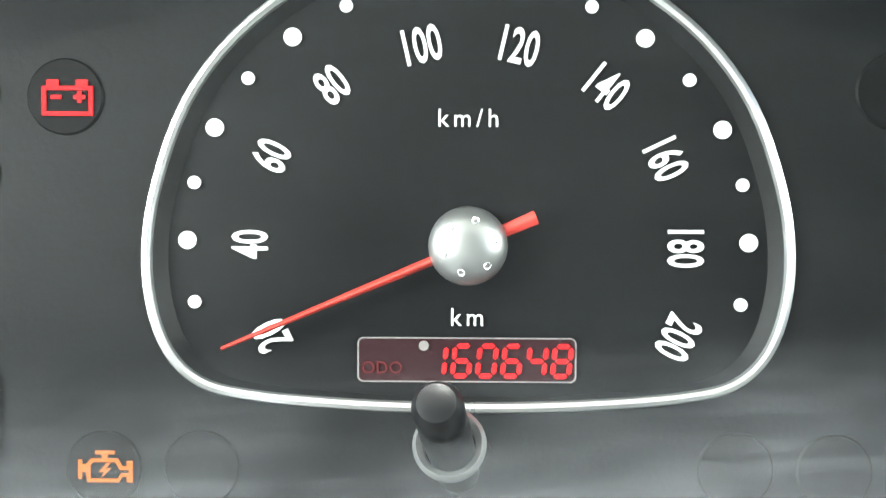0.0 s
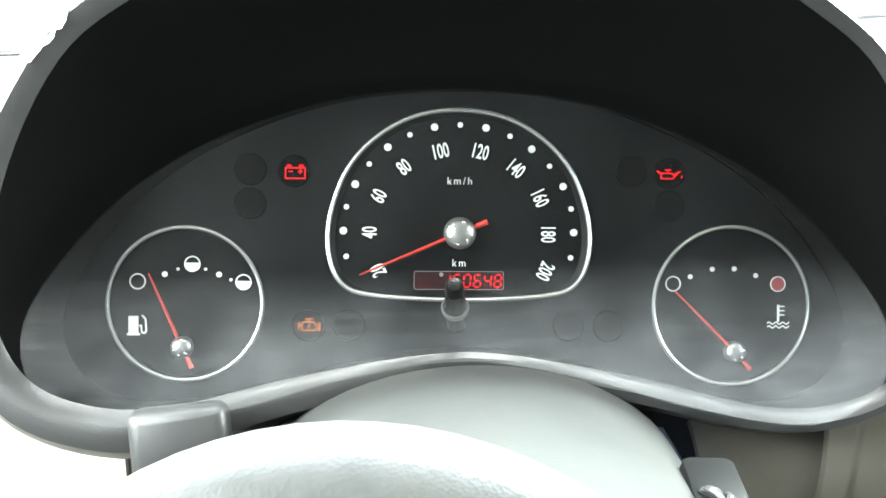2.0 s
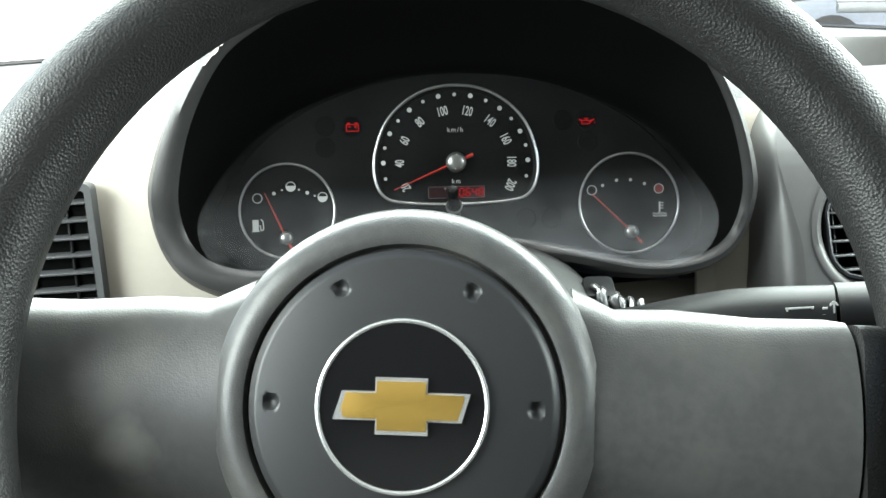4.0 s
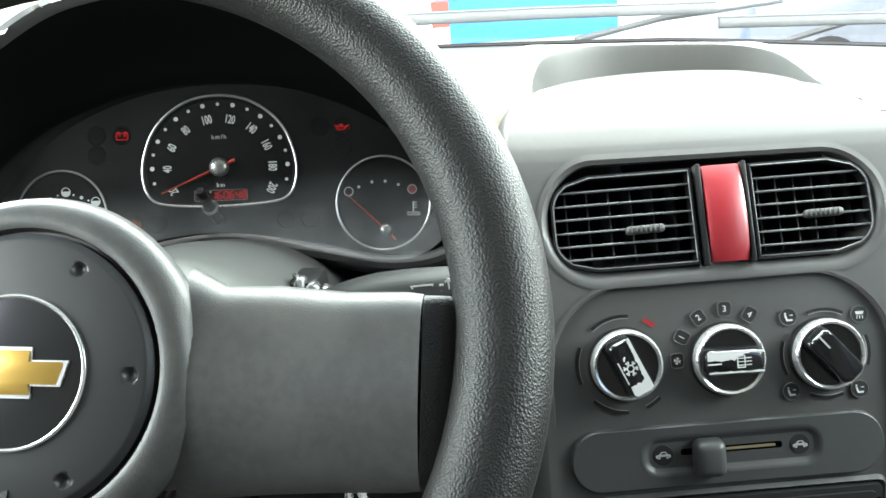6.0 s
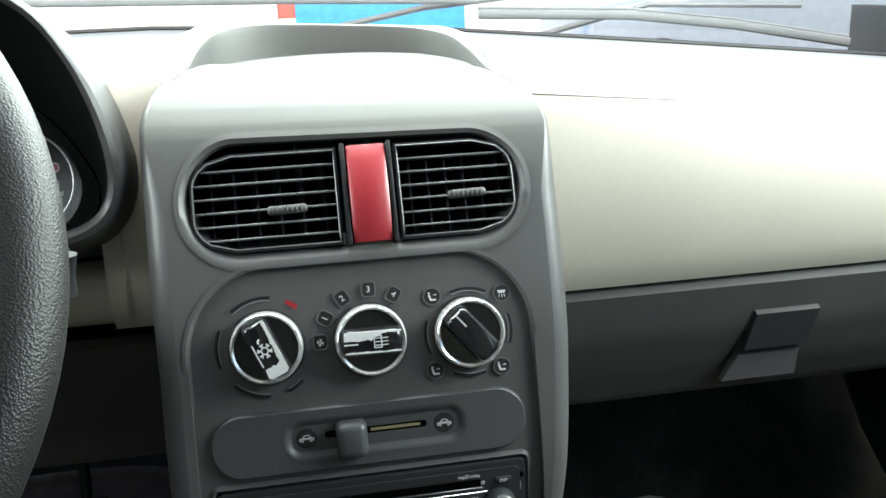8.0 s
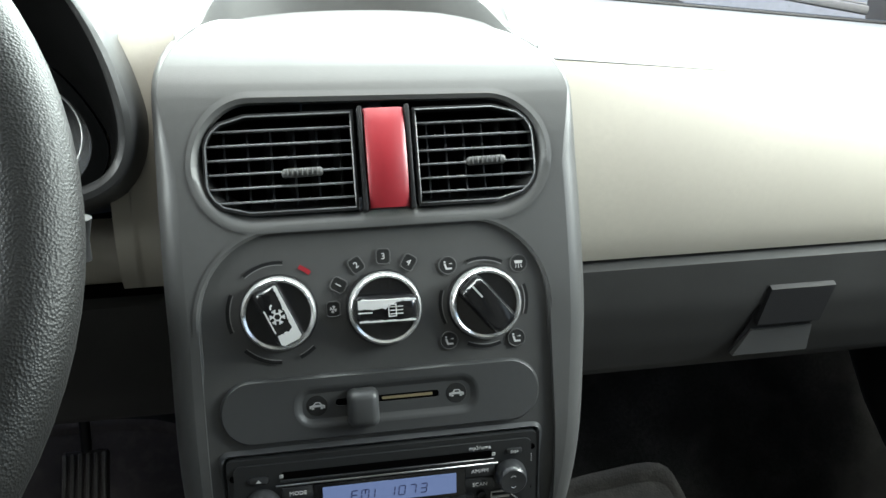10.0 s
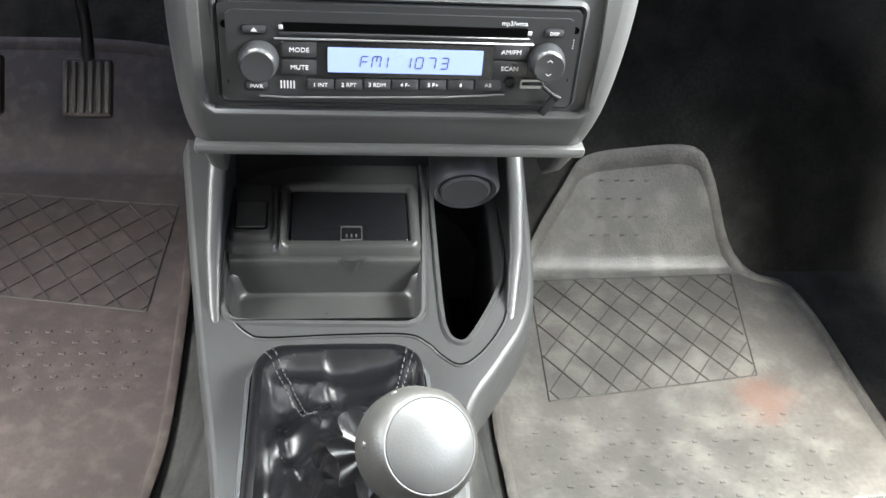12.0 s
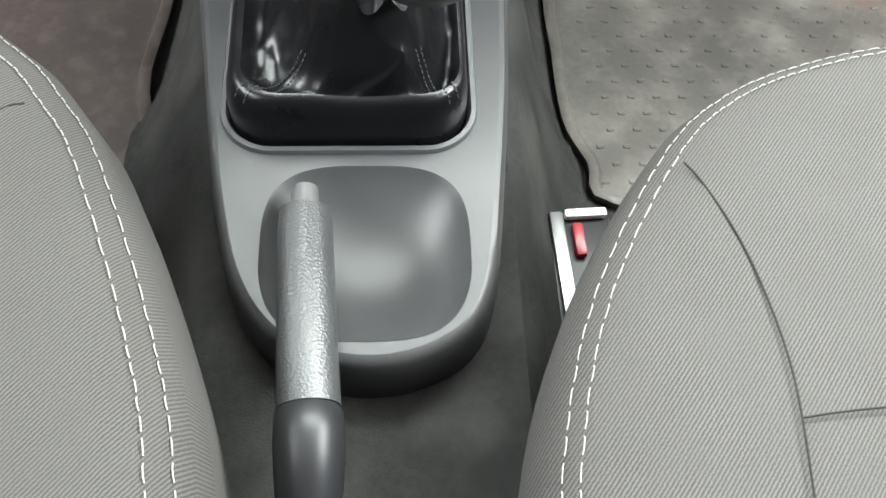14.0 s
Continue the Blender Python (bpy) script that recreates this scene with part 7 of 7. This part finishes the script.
# ---- seats ----
def seat(name, path, seam, cx, far, label):
    """A cushion: path is its inner stitched edge from rear to front, then across its front; far is the outer side."""
    s = root(name, (cx, -0.5, 0.04), label, "car seat", "front seats")
    rim_ = smooth_line([(x, y, 0) for x, y in path], 40)
    mir = [Vector((2 * cx - p.x, p.y, 0)) for p in reversed(rim_)]
    loop = [(p.x, p.y) for p in rim_ + mir[1:]]
    loop = loop + [(loop[-1][0], -0.98), (loop[0][0], -0.98)]
    area = sum(a[0] * c[1] - c[0] * a[1] for a, c in zip(loop, loop[1:] + loop[:1]))
    sg = 1 if area > 0 else -1

    def lp(g, z):
        return [Vector((x, y, z)) for x, y in grown(loop, g * sg)]
    loops = [lp(-0.004, 0.10), lp(0.003, 0.18), lp(0.0075, 0.24), lp(0.0075, 0.275), lp(0.0045, 0.295), lp(0.0, 0.3045), lp(-0.006, 0.3085), lp(-0.020, 0.3135), lp(-0.045, 0.315)]
    inner_ = lp(-0.045, 0.315)
    mid = Vector((cx, -0.62, 0.300))
    for u in (0.25, 0.5, 0.75, 0.98):
        loops.append([Vector((lerp(p.x, mid.x, u), lerp(p.y, mid.y, u), lerp(p.z, 0.306, u))) for p in inner_])
    cushion = part("cushion", loft(bmesh.new(), loops), M_CLOTH, s, "grey woven cloth cushion", 80)
    for g, z in ((-0.0005, 0.3054), (-0.0058 if far > 0 else -0.0085, 0.3090 if far > 0 else 0.3102)):
        q = [Vector((x, y, z)) for x, y in grown(loop, g * sg)][:79]
        dense = smooth_line(q, 600)
        b = bmesh.new()
        for k in range(0, 595, 5):
            lift = Vector((0.0002 * (-1) ** (k // 4), 0, 0.0005))
            sweep(b, [dense[k], dense[k + 1] + lift, dense[k + 3] + lift, dense[k + 4] * 0.6 + dense[k + 3] * 0.4], 0.00028, 5)
        part("stitching", b, M_STITCH, cushion, "white twin stitching")
    for line in seam:
        part("seam", sweep(bmesh.new(), [(x, y, z + 0.0007) for x, y, z in smooth_line(line, 24)], 0.00045, 8, flat=0.7), M_SEAM, cushion, "dark sewn seam")
    # backrest
    part("backrest", box(bmesh.new(), (0.46, 0.12, 0.62), pose(cx, -1.0, 0.60, -14), 0.05, 4), M_CLOTH, s)
    return s


seat("car_seat", [(0.322, -0.62), (0.330, -0.50), (0.3385, -0.4255), (0.357, -0.3645), (0.3915, -0.3045), (0.418, -0.278), (0.451, -0.261), (0.50, -0.248), (0.575, -0.242)], [[(0.3960, -0.314, 0.3112), (0.4004, -0.3233, 0.3125), (0.4071, -0.3434, 0.3140), (0.4119, -0.3647, 0.3148), (0.4154, -0.393, 0.3150), (0.4151, -0.418, 0.3150), (0.411, -0.46, 0.3145)], [(0.4151, -0.418, 0.3151), (0.4448, -0.4148, 0.3146), (0.55, -0.407, 0.312)]], 0.575, 1, "grey cloth front passenger seat with white twin stitching")
seat("car_seat", [(0.231, -0.62), (0.225, -0.50), (0.2155, -0.4223), (0.2008, -0.3708), (0.1745, -0.3050), (0.157, -0.277), (0.1350, -0.2515), (0.093, -0.227), (-0.03, -0.213)], [[(0.1452, -0.2840, 0.3108), (0.1400, -0.2870, 0.3126), (0.1330, -0.2945, 0.3138), (0.1270, -0.307, 0.3148), (0.1225, -0.325, 0.3150), (0.1200, -0.36, 0.3150), (0.119, -0.42, 0.315)]], -0.03, -1, "grey cloth driver's seat with white twin stitching")

buckle = root("seat_belt_buckle", (0.386, -0.27, 0.06), "seat belt buckle with a silver frame and a red release button", "belt buckle")
BM = pose(0.3725, -0.2350, 0.160, 4, 0, 3)
part("housing", box(bmesh.new(), (0.040, 0.088, 0.07), BM @ Matrix.Translation((0.016, -0.043, -0.0375)), 0.003, 2), M_BLACK, buckle, "black housing")
part("side_strip", box(bmesh.new(), (0.0078, 0.080, 0.005), BM @ Matrix.Translation((0.0045, -0.042, 0.0)), 0.0012, 2), M_CHROME, buckle, "silver side strip")
part("end_strip", box(bmesh.new(), (0.0240, 0.0055, 0.005), BM @ Matrix.Translation((0.0215, -0.0035, 0.0)), 0.0012, 2), M_KNOBTOP, buckle, "silver end strip")
part("release_button", box(bmesh.new(), (0.0065, 0.021, 0.006), BM @ Matrix.Translation((0.0155, -0.0200, 0.0)), 0.002, 2), M_BUCKLE, buckle, "red release button")

# ---- cabin shell ----
def slab(name, pts, label, mat=M_SHELL, category="wall"):
    """A wall plate between four corners, 3 cm thick."""
    a, c, d, e = [Vector(p) for p in pts]
    return single(name, sheet(bmesh.new(), 4, 4, lambda u, v: a.lerp(c, u).lerp(e.lerp(d, u), v), 0.03), mat, label, category, "structure")


slab("firewall", [(-0.68, 0.62, -0.05), (1.11, 0.62, -0.05), (1.11, 0.60, 0.66), (-0.68, 0.60, 0.66)], "bulkhead below the windscreen, near-black for the footwell's shade", M_BULKHEAD)
slab("door_1", [(-0.64, -1.7, 0.0), (-0.64, 0.60, 0.0), (-0.66, 0.62, 0.74), (-0.66, -1.7, 0.74)], "plain dark door lining on the driver's side", M_LOWER, "door")
slab("door_2", [(1.07, -1.7, 0.0), (1.07, 0.60, 0.0), (1.09, 0.62, 0.74), (1.09, -1.7, 0.74)], "plain dark door lining on the passenger's side", M_LOWER, "door")
# Unseen and windowless: added to stop light coming from behind.
slab("wall_rear", [(-0.64, -1.72, 0.0), (1.07, -1.72, 0.0), (1.05, -1.72, 1.28), (-0.62, -1.72, 1.28)], "unseen dark wall that closes the cabin's rear to light", M_LOWER)
slab("ceiling", [(-0.56, -1.7, 1.28), (0.98, -1.7, 1.28), (0.98, -0.15, 1.26), (-0.56, -0.15, 1.26)], "pale cloth roof lining", M_SHELL, "ceiling")
# Unseen rear sides, added to shut out sky light there.
slab("wall_left", [(-0.64, -1.7, 0.74), (-0.64, -0.95, 0.74), (-0.58, -0.95, 1.28), (-0.58, -1.7, 1.28)], "unseen wall that closes the rear side to light")
slab("wall_right", [(1.07, -1.7, 0.74), (1.07, -0.95, 0.74), (1.0, -0.95, 1.28), (1.0, -1.7, 1.28)], "unseen wall that closes the rear side to light")
for s, x0, x1 in ((1, -0.60, -0.55), (2, 1.02, 0.97)):
    single("pillar_%d" % s, sweep(bmesh.new(), [(x0, 0.36, 0.72), ((x0 + x1) / 2, 0.11, 0.99), (x1, -0.15, 1.27)], 0.035, 10), M_SHELL, "pale windscreen pillar", "pillar", "structure")
ws = single("windscreen", sheet(bmesh.new(), 16, 8, lambda u, v: (lerp(lerp(-0.60, 1.02, u), lerp(-0.55, 0.97, u), v), lerp(0.60 - 0.13 * (2 * u - 1) ** 2, -0.13, v), lerp(0.757 - 0.085 * max(0.0, u - 0.45), 1.27, v)), 0.0), M_GLASS, "clear curved windscreen", "window", "structure")
ws.visible_shadow = False
if ws.data.polygons[0].normal.z > 0:
    ws.data.flip_normals()
# passenger footwell side trim
b = sweep(bmesh.new(), smooth_line([(0.93, -0.30, 0.20), (0.90, -0.05, 0.26), (0.885, 0.15, 0.36), (0.90, 0.28, 0.5)], 14), 0.075, 14, flat=0.7)
single("kick_panel", b, M_BLACK, "black rounded door pocket beside the passenger footwell", "door trim")

# ---- outside ----
for bx, blade, wiper_arm in ((0.30, [(-0.10, 0.625, 0.7915), (0.065, 0.63, 0.7865), (0.30, 0.635, 0.7795), (0.527, 0.64, 0.770)], [(0.345, 0.66, 0.742), (0.462, 0.665, 0.7615), (0.62, 0.66, 0.7735)]), (0.80, [(0.530, 0.64, 0.7505), (0.735, 0.625, 0.741), (0.88, 0.61, 0.722), (1.04, 0.59, 0.692)], [(0.55, 0.68, 0.70), (0.78, 0.67, 0.752), (1.0, 0.65, 0.742)])):
    w = root("windscreen_wiper", (bx, 0.60, 0.74), "black windscreen wiper resting at the foot of the glass", "wiper", "wipers")
    part("blade", sweep(bmesh.new(), blade, 0.0050, 8, flat=1.3, up=(0, 0, 1)), M_RUBBER, w)
    part("spine", sweep(bmesh.new(), [(x, y + 0.004, z + 0.0075) for x, y, z in blade], 0.0024, 6), M_RUBBER, w)
    part("arm", sweep(bmesh.new(), wiper_arm, 0.0042, 8), M_RUBBER, w)
single("bonnet", sheet(bmesh.new(), 16, 12, lambda u, v: (lerp(-0.55, 1.0, u), lerp(0.62, 1.5, v), lerp(0.66, 0.52, v ** 1.6) - 0.06 * (2 * u - 1) ** 2), 0.01), M_BONNET, "white car bonnet", "bonnet", "structure")
single("ground", sheet(bmesh.new(), 8, 8, lambda u, v: (lerp(-400, 400, u), lerp(-400, 400, v), -0.38), 0.0), M_GROUND, "pale sunlit concrete yard", "ground", "structure")
wallb = root("yard_wall", (2.0, 9.0, -0.38), "white painted yard wall", "wall", kind="structure")
part("face", box(bmesh.new(), (26, 0.25, 3.0), pose(3, 9.2, 1.12), 0.02, 1), M_WALL, wallb)
sgn = root("banner", (1.0, 8.6, -0.38), "blue printed banner fixed on the yard wall", "banner")
part("cloth", box(bmesh.new(), (1.85, 0.02, 1.0), pose(1.30, 9.02, 0.80), 0.004, 1), M_BANNER, sgn)
post = root("post", (0.25, 8.4, -0.38), "red and white painted post", "post")
part("shaft", box(bmesh.new(), (0.16, 0.16, 0.9), pose(0.40, 8.4, 0.07), 0.01, 1), M_WALL, post)
part("red_band", box(bmesh.new(), (0.165, 0.165, 0.25), pose(0.40, 8.4, 0.62), 0.01, 1), M_POST, post)


def far_car(x, y):
    c = root("parked_car", (x, y, -0.38), "dark parked car in the bright yard", "car")
    body = []
    for px, zs in ((-2.0, (0.35, 0.6)), (-1.9, (0.25, 0.9)), (-1.1, (0.25, 1.0)), (-0.6, (0.25, 1.42)), (0.9, (0.25, 1.45)), (1.6, (0.25, 1.05)), (2.0, (0.3, 0.8))):
        body.append([(x + px, y + py, -0.38 + pz) for py, pz in oval(0, (zs[0] + zs[1]) / 2, 1.6, zs[1] - zs[0], 0.15, 3)])
    part("body", loft(bmesh.new(), body, caps=True), M_CAR, c)
    for wx in (-1.3, 1.3):
        for wy in (-0.75, 0.75):
            part("wheel", lathe(bmesh.new(), [(0, 0.1), (0.2, 0.1), (0.3, 0.08), (0.31, -0.08), (0, -0.1)], pose(x + wx, y + wy, -0.07, 90), 24), M_TYRE, c)
    return c


far_car(4.9, 8.0)
